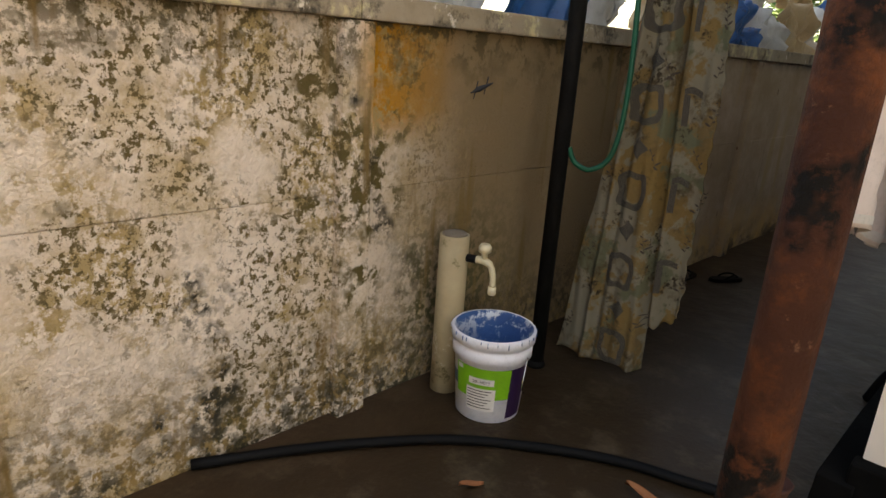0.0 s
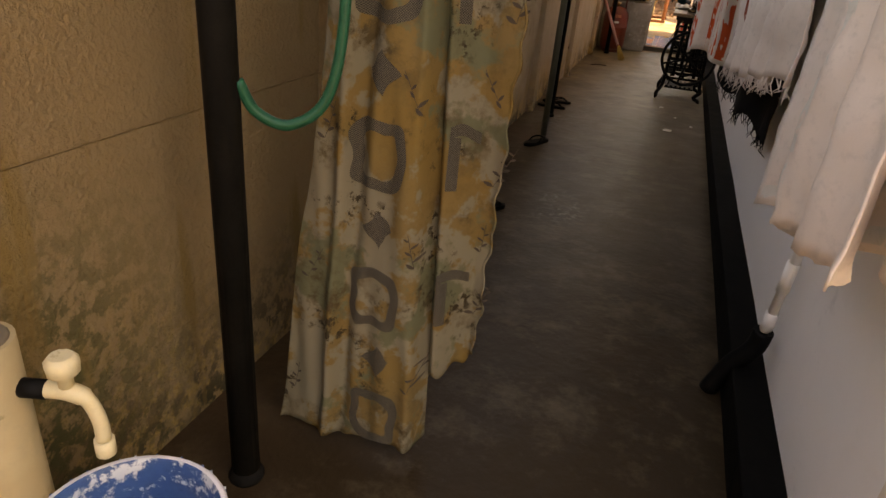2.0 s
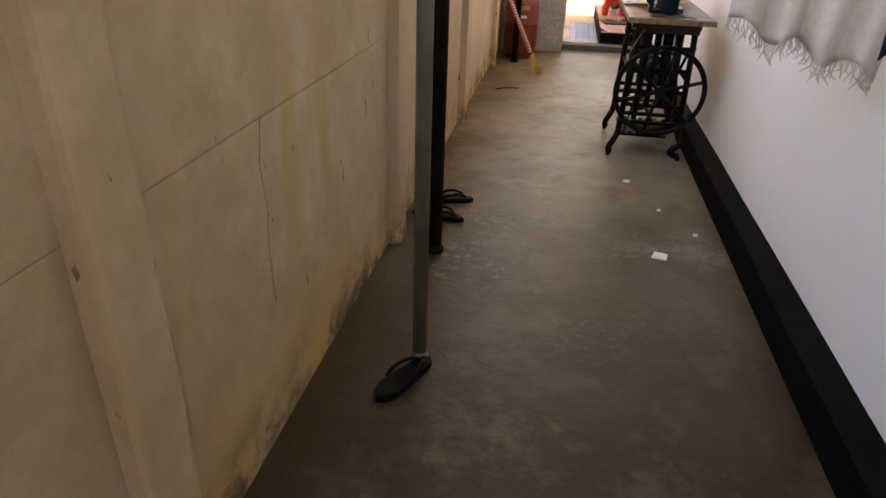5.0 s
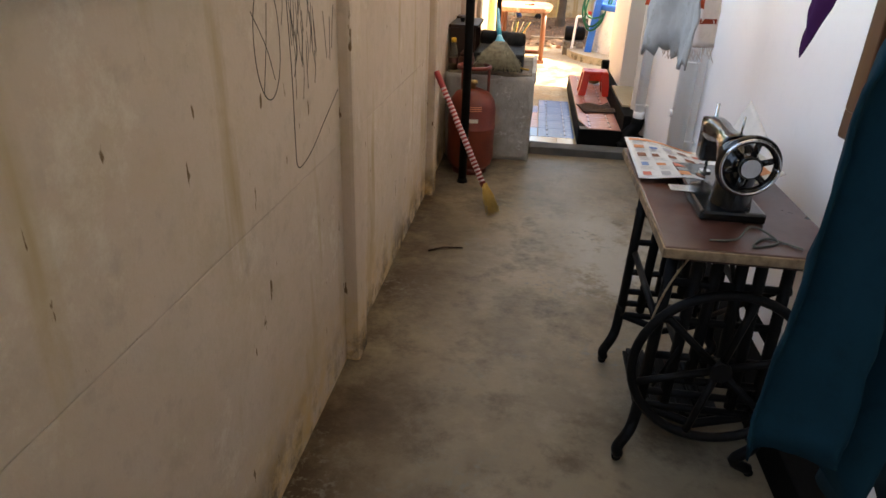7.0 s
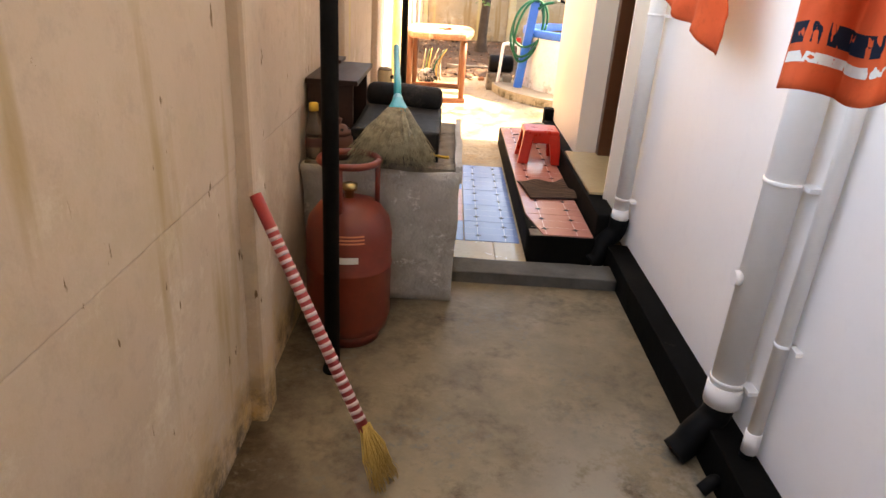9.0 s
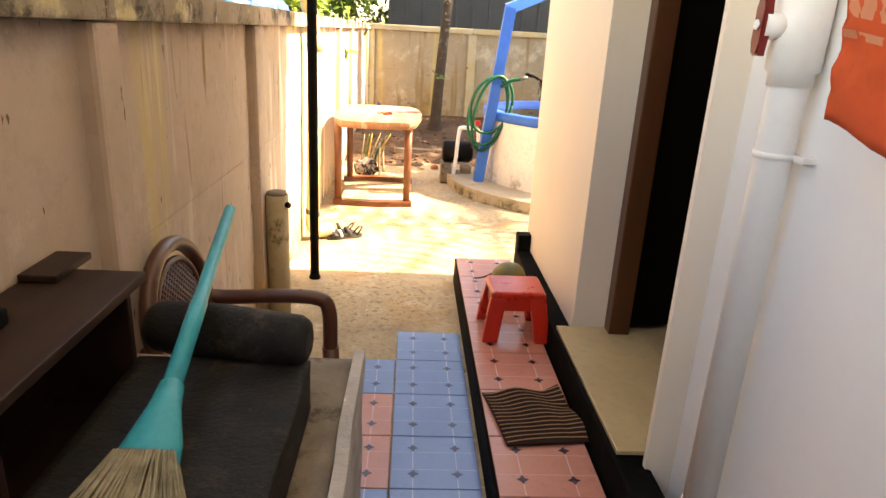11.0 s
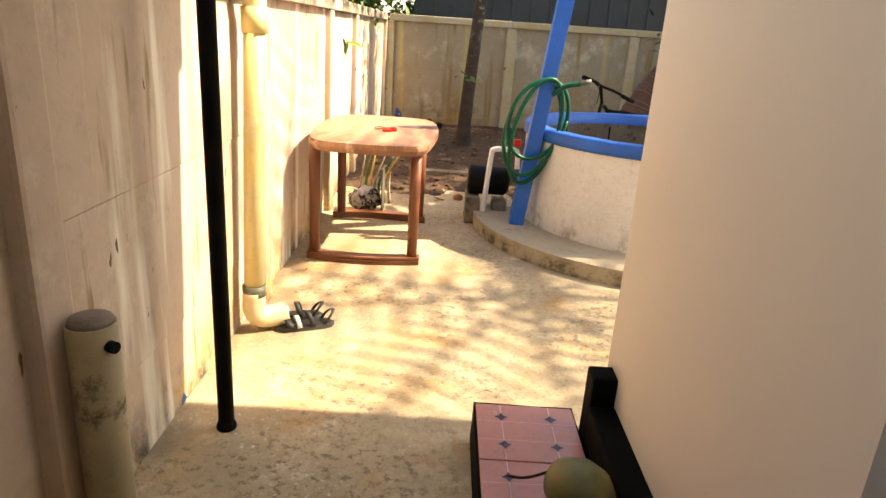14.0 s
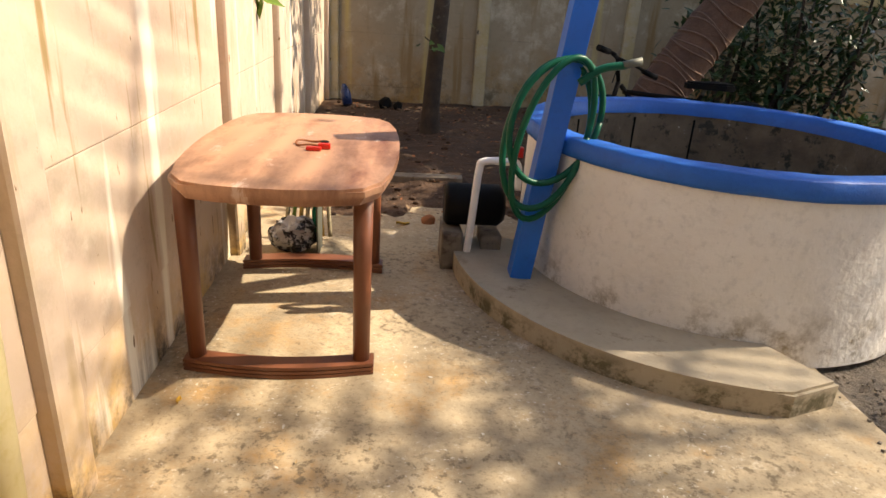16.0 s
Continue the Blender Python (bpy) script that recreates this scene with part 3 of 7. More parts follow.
def fabric(name, col, col2=None, rough=0.9):
    return surf(name, col, col2, 5.0, rough, 0.3, 260, dist=0.001, spec=0.12)


LACE = fabric("cotton_pink_white", (0.74, 0.64, 0.58), (0.66, 0.56, 0.50))
RED_CLOTH = fabric("cotton_rust_red", (0.30, 0.05, 0.025))
ORANGE_CLOTH = fabric("towel_orange_red", (0.66, 0.10, 0.035), (0.58, 0.08, 0.03))
PALE_ORANGE = fabric("towel_band_pale", (0.70, 0.26, 0.15))
BLACK_CLOTH = fabric("wool_black", (0.010, 0.009, 0.009))
TEAL_CLOTH = fabric("cotton_dark_teal", (0.001, 0.016, 0.023), (0.002, 0.025, 0.036))
PURPLE_CLOTH = fabric("cotton_purple", (0.055, 0.012, 0.065))
GARMENT = surf("cotton_grey_print", (0.42, 0.40, 0.37), (0.34, 0.32, 0.30), 4.0, 0.9, 0.3, 220, dist=0.001, stains=(((0.30, 0.29, 0.26), 16, 0.60, 0.62),))
NAVY_CLOTH = fabric("cotton_navy_check", (0.012, 0.016, 0.03))
BLUE_MASK = fabric("mask_blue", (0.10, 0.50, 0.68))


# ---- passage: posts, pipes ----
def steel_pole(x, y, r, top, label, mat=BLACK_STEEL, name="support_pole"):
    pole = thing(name, label, "pole", group="roof poles", at=(x, y, 0))
    part("shaft", bm_tube([(x, y, 0.0), (x, y, top)], r, 16), mat, pole)
    part("foot_collar", bm_lathe([(r * 1.25, 0.0), (r * 1.3, 0.01), (r * 1.02, 0.03)], 16, (x, y, 0.0)), mat, pole)
    return pole


steel_pole(0.225, -1.86, 0.034, 3.02, "black-painted steel pole holding up the sheet roof")
steel_pole(0.177, 2.34, 0.030, 3.02, "black-painted steel pole holding up the sheet roof")
steel_pole(0.18, 6.26, 0.027, 3.02, "black-painted steel pole holding up the sheet roof")
steel_pole(0.170, 9.687, 0.026, 3.02, "slim black steel pole at the edge of the roof")
steel_pole(0.27, 1.62, 0.022, 3.02, "grey galvanised steel pipe standing by the wall", GREY_STEEL, "steel_pipe")
steel_pole(1.592, -3.503, 0.027, 2.5, "rusted red-brown steel column with flaking black patches", RUST, "steel_column")
part("roof_beam", bm_box(1.57, -3.53, 2.5, 1.62, -1.9, 2.56), RUST, bpy.data.objects["steel_column"])

# standpipe with tap
tap = thing("water_tap", "cream plastic tap on a stubby pipe stand against the mossy wall", "tap", at=(0.12, -2.33, 0))
part("stand_pipe", bm_tube([(0.105, -2.33, 0.0), (0.105, -2.33, 0.66)], 0.058, 24), PVC_OLD, tap, "mortar-filled grey pipe with a cement top")
part("cement_top", bm_lathe([(0.052, 0.658), (0.045, 0.668), (0.02, 0.672)], 20, (0.105, -2.33, 0)), CEMENT_TOP, tap)
part("connector", bm_tube([(0.15, -2.31, 0.575), (0.195, -2.295, 0.575)], 0.016, 12), BLACK_RUBBER, tap, "black threaded connector")
part("spout", bm_tube(smooth_path([(0.19, -2.295, 0.575), (0.225, -2.285, 0.575), (0.25, -2.275, 0.56), (0.262, -2.27, 0.52), (0.264, -2.27, 0.48)], 5), [0.015] * 10 + [0.012] * 11, 12), PVC_CREAM, tap)
part("knob", bm_lathe([(0.012, 0.585), (0.012, 0.605), (0.024, 0.612), (0.026, 0.632), (0.018, 0.643)], 10, (0.225, -2.285, 0)), PVC_CREAM, tap)
part("nozzle", bm_lathe([(0.011, 0.445), (0.016, 0.45), (0.016, 0.48)], 12, (0.264, -2.27, 0)), PVC_CREAM, tap)

# paint bucket
BX, BY = 0.325, -2.31
bucket = thing("paint_bucket", "white plastic paint bucket with a green label, smeared inside with blue", "bucket", at=(BX, BY, 0))
bm = bm_lathe([(0.118, 0.0), (0.124, 0.006), (0.142, 0.25), (0.152, 0.252), (0.153, 0.29), (0.146, 0.293), (0.147, 0.31), (0.160, 0.312), (0.162, 0.345), (0.157, 0.352), (0.150, 0.35)], 48, (BX, BY, 0), caps=False)
part("body", bm, WHITE_PLASTIC, bucket)
part("lining", bm_lathe([(0.150, 0.351), (0.145, 0.34), (0.138, 0.20), (0.134, 0.13), (0.001, 0.125)], 48, (BX, BY, 0), caps=False), BLUE_PAINT_RESIDUE, bucket, "dried blue paint with pale drips")
part("base", bm_lathe([(0.001, 0.002), (0.119, 0.002), (0.119, 0.006)], 48, (BX, BY, 0), caps=False), WHITE_PLASTIC, bucket)


def wrap(cx, cy, a0, a1, z0, z1, r0, r1, n=16):
    """A label bent round a bucket."""
    return bm_grid(lambda u, v: (cx + (r0 + (r1 - r0) * v) * math.cos(radians(a0 + (a1 - a0) * u)), cy + (r0 + (r1 - r0) * v) * math.sin(radians(a0 + (a1 - a0) * u)), z0 + (z1 - z0) * v), n, 1)


def brad(z):
    return 0.124 + 0.018 * (z - 0.006) / 0.244 + 0.0012


part("label_band", wrap(BX, BY, -112, -17, 0.105, 0.232, brad(0.105), brad(0.232)), GREEN_LABEL, bucket, "bright green printed label")
part("label_panel", wrap(BX, BY, -17, 18, 0.02, 0.232, brad(0.02), brad(0.232)), PURPLE_LABEL, bucket, "dark purple label panel")
part("label_panel", wrap(BX, BY, -84, -43, 0.165, 0.192, brad(0.165) + 0.001, brad(0.192) + 0.001), PAPER, bucket, "white sticker")
part("label_panel", wrap(BX, BY, -88, -40, 0.055, 0.150, brad(0.055) + 0.001, brad(0.15) + 0.001), PAPER, bucket, "white sticker with small print")
for k in range(7):
    z = 0.142 - 0.012 * k
    part("print_line", wrap(BX, BY, -86, -46 - (k % 3) * 5, z - 0.0035, z, brad(z) + 0.002, brad(z) + 0.002), INK, bucket)
part("brand_patch", wrap(BX, BY, -108, -97, 0.21, 0.228, brad(0.21) + 0.001, brad(0.228) + 0.001), PAPER, bucket)
part("handle", bm_tube(smooth_path([(BX + 0.155, BY + 0.02, 0.27), (BX + 0.175, BY - 0.02, 0.22), (BX + 0.18, BY - 0.03, 0.17), (BX + 0.172, BY - 0.005, 0.14)], 5), 0.003, 6), CHROME, bucket, "thin wire handle hanging down")
for k in range(26):
    a = 2 * math.pi * k / 26 + random.uniform(-0.08, 0.08)
    h = random.uniform(0.006, 0.022)
    part("paint_drip", bm_tube([(BX + 0.1625 * math.cos(a), BY + 0.1625 * math.sin(a), 0.348), (BX + 0.1632 * math.cos(a), BY + 0.1632 * math.sin(a), 0.348 - h)], 0.0022, 5), BLUE_PAINT_RESIDUE, bucket)


def bucket_text(text, size, ang, z):
    cu = bpy.data.curves.new("label_text", "FONT")
    cu.body, cu.size, cu.align_x, cu.align_y, cu.extrude = text, size, "CENTER", "CENTER", 0.0004
    ob = new("label_text", cu)
    r = brad(z) + 0.004
    a = radians(ang)
    ob.parent = bucket
    ob.matrix_parent_inverse = bucket.matrix_basis.inverted()
    ob.matrix_basis = Matrix.Translation((BX + r * math.cos(a), BY + r * math.sin(a), z)) @ pose(0, 0, 0, 90, 0, ang + 90)
    cu.materials.append(INK)
    return ob


bucket_text("20L NETT", 0.016, -63, 0.179)

# hoses
hose1 = solid("garden_hose", bm_tube(smooth_path([(0.36, -1.72, 2.05), (0.40, -1.73, 1.6), (0.42, -1.74, 1.2), (0.40, -1.76, 0.98), (0.34, -1.80, 0.91), (0.28, -1.83, 0.93), (0.255, -1.85, 0.99)], 8), 0.011, 10), GREEN_HOSE, "green garden hose looped from the roof to the pole", "hose")
hose2 = solid("floor_hose", bm_tube(smooth_path([(-0.02, -3.35, 0.02), (0.12, -3.05, 0.02), (0.28, -2.78, 0.02), (0.44, -2.57, 0.02), (0.69, -2.36, 0.02), (0.90, -2.23, 0.02), (1.10, -2.16, 0.02), (1.34, -2.06, 0.02)], 8), 0.018, 10), BLACK_RUBBER, "thick black hose lying in an arc on the floor", "hose")


def dry_leaf(x, y, z, size, turn, mat, label):
    def f(u, v):
        w = math.sin(math.pi * u) ** 0.7 * 0.32
        return (size * (u - 0.5), size * w * (v - 0.5), 0.012 * math.sin(3 * u + 2) * size / 0.1 + 0.02 * abs(v - 0.5) * size / 0.1 + 0.012)
    bm = bm_grid(f, 10, 4)
    bmesh.ops.transform(bm, matrix=pose(x, y, z, 0, 0, turn), verts=bm.verts[:])
    bmesh.ops.solidify(bm, geom=bm.faces[:], thickness=0.0015)
    return solid("fallen_leaf", bm, mat, label, "leaf")


dry_leaf(0.62, -2.72, 0, 0.09, 70, LEAF_DRY, "curled brown dry leaf on the cement floor")
dry_leaf(1.02, -2.33, 0, 0.13, 10, LEAF_DRY, "orange-brown dry leaf on the cement floor")
solid("clay_pot", bm_lathe([(0.035, 0.0), (0.05, 0.06), (0.058, 0.08), (0.052, 0.08), (0.03, 0.01), (0.001, 0.01)], 24, (1.30, -2.02, 0), caps=False), TERRACOTTA, "small empty terracotta pot at the plinth's end", "pot")


# curtain with printed squares
def curtain_left(z):
    return 0.195 + 0.135 * z + 0.006 * math.sin(9 * z)


def curtain_right(z):
    return 0.706 + 0.045 * (z - 0.75) + 0.004 * math.sin(31 * z) + 0.004 * math.sin(73 * z + 1)


def curtain_point(x, z, lift=0.0):
    """The cloth's surface at x and z, facing the start of the passage."""
    split = 0.557 + 0.022 * (1.1 - z)
    q = x - split
    front = -0.030 / (1 + math.exp(q * 220))
    ridge = -0.030 * math.exp(-((x - (0.34 + 0.055 * z)) / 0.018) ** 2) + 0.022 * math.exp(-((x - (0.375 + 0.055 * z)) / 0.020) ** 2)
    cleft = 0.045 * math.exp(-((q - 0.012) / 0.012) ** 2)
    folds = 0.005 * math.sin((x - 0.10 * z) * 62 + 1.5 * math.sin(2.2 * z)) + 0.0025 * math.sin(x * 95 + 7 * z) + 0.0025 * noise.noise(Vector((x * 40, z * 22, 5.1))) + 0.007 * noise.noise(Vector((x * 9, z * 3, 1.7)))
    away = (0.04 + 0.10 * max(-0.4, min(0.9, 1.16 - z))) * min(1.0, max(0.0, q / 0.10))
    hem = 0.006 * math.sin(z * 34) * math.exp(-((x - curtain_right(z)) / 0.018) ** 2)
    return Vector((x, -1.64 + front + ridge + cleft + folds + away + hem - lift, z))


def curtain_sheet(x0, x1, z_low, nu, nv):
    """A length of cloth between the borders x0(z) and x1(z); z_low(u): its hem."""
    def f(u, v):
        z = z_low(u) + (2.10 - z_low(u)) * v
        return curtain_point(x0(z) + (x1(z) - x0(z)) * u, z)
    return bm_grid(f, nu, nv)


def split_line(z):
    return 0.572 + 0.022 * (1.1 - z)


curtain = thing("curtain", "yellow and grey-green printed cotton curtain bunched beside the pole", "curtain", at=(0.5, -1.64, 2.1))
part("cloth", curtain_sheet(curtain_left, split_line, lambda u: 0.035 + 0.012 * math.sin(11 * u) + 0.02 * u, 90, 110), CURTAIN, curtain).modifiers.new("thickness", "SOLIDIFY").thickness = 0.002
part("cloth", curtain_sheet(split_line, curtain_right, lambda u: 0.24 + 0.05 * u + 0.012 * math.sin(15 * u), 60, 110), CURTAIN, curtain).modifiers.new("thickness", "SOLIDIFY").thickness = 0.002
part("edge_seam", bm_tube([curtain_point(curtain_right(z), z, 0.002) for z in [0.30 + 0.018 * k for k in range(100)]], 0.003, 6), CURTAIN, curtain, "rolled and frayed edge seam")


def printed(fn, nu, nv, mat, name="print_patch"):
    part(name, bm_grid(lambda a, b: curtain_point(*fn(a, b), 0.0035), nu, nv), mat, curtain)


def print_frame(cx, cz, w, h, thick, seed):
    """A woven-looking square frame with wavy sides."""
    def f(a, b):
        t = 2 * math.pi * a
        c, sn = math.cos(t), math.sin(t)
        k = (abs(c) ** 5 + abs(sn) ** 5) ** -0.2
        r = 1 - thick * b
        return (cx + w / 2 * r * k * c + 0.003 * math.sin(2.2 * k * sn * 2 + seed), cz + h / 2 * r * k * sn + 0.004 * math.sin(2.4 * k * c * 2 + seed * 1.7))
    printed(f, 64, 4, CURTAIN_PRINT, "print_frame")


def print_diamond(cx, cz, w, h, seed):
    printed(lambda a, b: (cx + w / 2 * (2 * a - 1) * (1 - abs(2 * b - 1)) + 0.005 * math.sin(9 * b + seed), cz + h / 2 * (2 * b - 1) + 0.006 * math.sin(7 * a + seed)), 8, 14, CURTAIN_PRINT, "print_diamond")


def print_leaf(x, z, ang, length):
    c, sn = math.cos(radians(ang)), math.sin(radians(ang))

    def f(a, b):
        w = length * 0.36 * math.sin(math.pi * a) ** 0.8 * (b - 0.5)
        return (x + c * length * a - sn * w, z + sn * length * a + c * w)
    printed(f, 8, 3, CURTAIN_DARK, "print_leaf")


def print_sprig(x, z, size, turn, n=6):
    for k in range(n):
        px, pz = x + 0.5 * size * k / n * math.sin(turn), z + size * k / n
        print_leaf(px, pz, (40 if k % 2 else 140) + 12 * math.sin(3 * k + turn), size * (0.25 - 0.02 * k))
    printed(lambda a, b: (x + 0.5 * size * a * math.sin(turn) + 0.0012 * (b - 0.5), z + size * a), 6, 1, CURTAIN_DARK, "print_stem")


for k in range(6):
    cz = 0.135 + 0.349 * k
    cx = 0.476 - 0.012 * math.sin(k)
    print_frame(cx, cz, 0.128, 0.155, 0.34, 0.9 * k)
    if cz < 1.85:
        print_diamond(cx + 0.004, cz + 0.175, 0.074, 0.082, k * 1.3)
    print_sprig(0.235 + 0.128 * cz, cz + 0.02, 0.085, 0.4 + k, 5)
    print_sprig(0.553 + 0.012 * (1.1 - cz), cz + 0.10, 0.085, 2.5 + k, 5)
    if cz > 0.3:
        print_sprig(0.688 + 0.045 * (cz - 0.75), cz - 0.06, 0.10, 0.9 * k, 7)
        print_sprig(0.690 + 0.045 * (cz - 0.75), cz + 0.12, 0.075, 1.9 * k + 1, 5)
        printed(lambda a, b: (0.600 + 0.022 * a, cz - 0.07 + 0.12 * b), 3, 12, CURTAIN_PRINT, "print_band")
        printed(lambda a, b: (0.600 + 0.060 * a, cz + 0.045 + 0.026 * b + 0.010 * math.sin(4 * a)), 10, 3, CURTAIN_PRINT, "print_band")


# thin white pipe at the wall and its black drain
waste = thing("waste_pipe", "thin white waste pipe ending in a black drain elbow", "pipe", at=(1.44, -1.0, 0))
part("pipe", bm_tube([(1.47, -1.10, 1.25), (1.445, -0.965, 0.26)], 0.014, 12), PVC_WHITE, waste)
part("socket", bm_tube([(1.451, -1.00, 0.52), (1.449, -0.985, 0.42)], 0.0185, 12), PVC_WHITE, waste)
part("socket", bm_tube([(1.448, -0.975, 0.34), (1.446, -0.97, 0.28)], 0.0185, 12), PVC_WHITE, waste)
part("elbow", bm_tube(smooth_path([(1.445, -0.965, 0.27), (1.435, -0.96, 0.20), (1.39, -0.95, 0.12), (1.35, -0.94, 0.0)], 5), 0.03, 12), BLACK_RUBBER, waste)


# footwear
def flip_flop(x, y, turn, size=0.25, label="worn black rubber slipper on the floor"):
    ob = thing("slipper", label, "slipper", group="slippers by the wall")
    out = [(size * (t - 0.5), size * (0.17 + 0.05 * math.sin(math.pi * t * 1.2 + 2.2)) * math.sin(math.pi * min(1, max(0, t))) ** 0.45) for t in [k / 14 for k in range(15)]]
    part("sole", bm_prism(out + [(a, -b) for a, b in reversed(out[1:-1])], 0.0, 0.022, 0.004), BLACK_RUBBER, ob)
    for s in (1, -1):
        part("strap", bm_tube(smooth_path([(0.09 * size / 0.25, 0.0, 0.022), (0.05, 0.02 * s, 0.045), (0.0, 0.036 * s, 0.04), (-0.035, 0.04 * s, 0.018)], 4), 0.006, 8), BLACK_RUBBER, ob)
    ob.matrix_basis = pose(x, y, 0.0, 0, 0, turn)
    return ob


flip_flop(0.09, -0.06, 80)
flip_flop(0.28, 0.14, 55)
flip_flop(0.14, 2.86, 10)
flip_flop(0.13, 2.66, -8)
flip_flop(0.25, 1.50, 62)

# litter on the floor
for x, y, s in ((1.10, 2.51, 0.035), (1.02, 3.35, 0.02), (1.28, 2.75, 0.012), (1.15, 3.0, 0.01)):
    bm = bm_prism([(x - s, y - s * 0.6), (x + s * 0.7, y - s), (x + s, y + s * 0.5), (x - s * 0.5, y + s * 0.8)], 0.0, 0.006)
    solid("paper_scrap", bm, PAPER, "torn scrap of white paper on the floor", "paper", group="paper scraps")
solid("twig", bm_tube([(0.13, 5.14, 0.006), (0.2, 5.19, 0.008), (0.30, 5.21, 0.006)], 0.005, 6), OLD_WOOD, "thin brown twig on the cement floor", "twig")

# mask on the grey pipe
mask = thing("face_mask", "pale blue paper face mask hung on the post", "mask", at=(0.16, 2.3, 1.25))
part("mask_cloth", bm_grid(lambda u, v: (0.11 + 0.045 * math.sin(math.pi * u) * math.sin(math.pi * v), 2.20 + 0.205 * u, 1.345 - 0.02 * u - 0.055 * max(0.0, u - 0.55) ** 1.5 / 0.3 - v * (0.115 + 0.03 * math.sin(math.pi * u) - 0.115 * max(0.0, u - 0.45) / 0.55) + 0.002 * math.sin(19 * v)), 22, 14), BLUE_MASK, mask).modifiers.new("thickness", "SOLIDIFY").thickness = 0.002
for a in (0.02, 0.15):
    part("ear_loop", bm_tube(smooth_path([(0.115, 2.21 + a, 1.33 - 0.15 * a), (0.12, 2.23 + a * 0.8, 1.38), (0.12, 2.26 + a * 0.4, 1.42), (0.10, 2.28, 1.45)], 5), 0.0022, 6), PAPER, mask)
part("ear_loop", bm_tube(smooth_path([(0.13, 2.26, 1.235), (0.135, 2.255, 1.18), (0.135, 2.29, 1.145), (0.135, 2.325, 1.165), (0.13, 2.325, 1.225)], 6), 0.0028, 6), PAPER, mask)
part("nail", bm_tube([(0.02, 2.28, 1.447), (0.13, 2.28, 1.45)], 0.003, 6), GREY_STEEL, mask)


# ---- sewing machine ----
sew = thing("sewing_machine", "old black treadle sewing machine on a cast-iron stand", "sewing machine", at=(1.15, 4.05, 0))
SX0, SX1, SY0, SY1, SZ = 0.935, 1.37, 3.645, 4.52, 0.79
part("table_top", bm_box(SX0, SY0, SZ - 0.022, SX1, SY1, SZ, 0.005), TABLE_WOOD, sew)
part("worn_edge", bm_box(SX0 - 0.004, SY0 - 0.004, SZ - 0.028, SX0 + 0.012, SY1, SZ - 0.003, 0.003), WORN_EDGE, sew, "bare splintered edge")
part("worn_edge", bm_box(SX0, SY0 - 0.005, SZ - 0.028, SX1, SY0 + 0.010, SZ - 0.003, 0.003), WORN_EDGE, sew)
part("drawer_box", bm_box(SX0 + 0.05, SY0 + 0.12, SZ - 0.09, SX1 - 0.05, SY1 - 0.12, SZ - 0.024, 0.004), OLD_WOOD, sew)


def iron_side(y):
    """One openwork side frame of the stand."""
    side = part("side_frame", bm_box(0.97, y - 0.014, 0.72, 1.33, y + 0.014, 0.765, 0.006), BLACK_IRON, sew)
    for a, b in (((1.00, 0.73), (0.985, 0.20)), ((1.30, 0.73), (1.315, 0.20)), ((1.07, 0.73), (1.055, 0.22)), ((1.23, 0.73), (1.245, 0.22)), ((1.12, 0.73), (1.11, 0.30)), ((1.18, 0.73), (1.19, 0.30))):
        part("bar", bm_tube([(a[0], y, a[1]), (b[0], y, b[1])], 0.017, 8), BLACK_IRON, side)
    for z in (0.62, 0.50, 0.38, 0.30, 0.25, 0.20):
        part("bar", bm_tube([(0.98, y, z), (1.32, y, z)], 0.012, 8), BLACK_IRON, side)
    for s, x in ((-1, 0.985), (1, 1.315)):
        part("foot", bm_tube(smooth_path([(x, y, 0.24), (x + 0.005 * s, y, 0.14), (x + 0.02 * s, y - 0.02, 0.10), (x - 0.03 * s if s > 0 else x - 0.045, y - 0.03, 0.05), (x - 0.04 if s < 0 else x + 0.02, y - 0.03, 0.02)], 4), 0.018, 8), BLACK_IRON, side)
        part("caster", bm_tube([(x - 0.045 if s < 0 else x + 0.02, y - 0.04, 0.014), (x - 0.045 if s < 0 else x + 0.02, y - 0.02, 0.014)], 0.014, 12), BLACK_IRON, side)
    part("bar", bm_tube([(0.985, y, 0.20), (1.15, y, 0.145), (1.315, y, 0.20)], 0.014, 8), BLACK_IRON, side)
    return side


iron_side(3.80)
iron_side(4.33)
for z, xx in ((0.46, 1.0), (0.46, 1.3), (0.22, 1.15)):
    part("cross_bar", bm_tube([(xx, 3.80, z), (xx, 4.33, z)], 0.012, 8), BLACK_IRON, sew)
part("cross_brace", bm_tube([(1.29, 3.80, 0.22), (1.29, 4.33, 0.62)], 0.009, 8), BLACK_IRON, sew)
part("cross_brace", bm_tube([(1.29, 3.80, 0.62), (1.29, 4.33, 0.22)], 0.009, 8), BLACK_IRON, sew)


def spoked_wheel(name, cx, cy, cz, r, rim, spokes, parent, mat, hub=0.03):
    ring = [(cx + r * math.cos(a), cy, cz + r * math.sin(a)) for a in (2 * math.pi * k / 48 for k in range(49))]
    w = part(name, bm_tube(ring, rim, 8), mat, parent)
    for k in range(spokes):
        a = 2 * math.pi * k / spokes + 0.3
        part("spoke", bm_tube([(cx + hub * math.cos(a), cy, cz + hub * math.sin(a)), (cx + r * math.cos(a), cy, cz + r * math.sin(a))], rim * 0.8, 6), mat, w)
    part("hub", bm_tube([(cx, cy - 0.018, cz), (cx, cy + 0.018, cz)], hub, 16), mat, w)
    return w


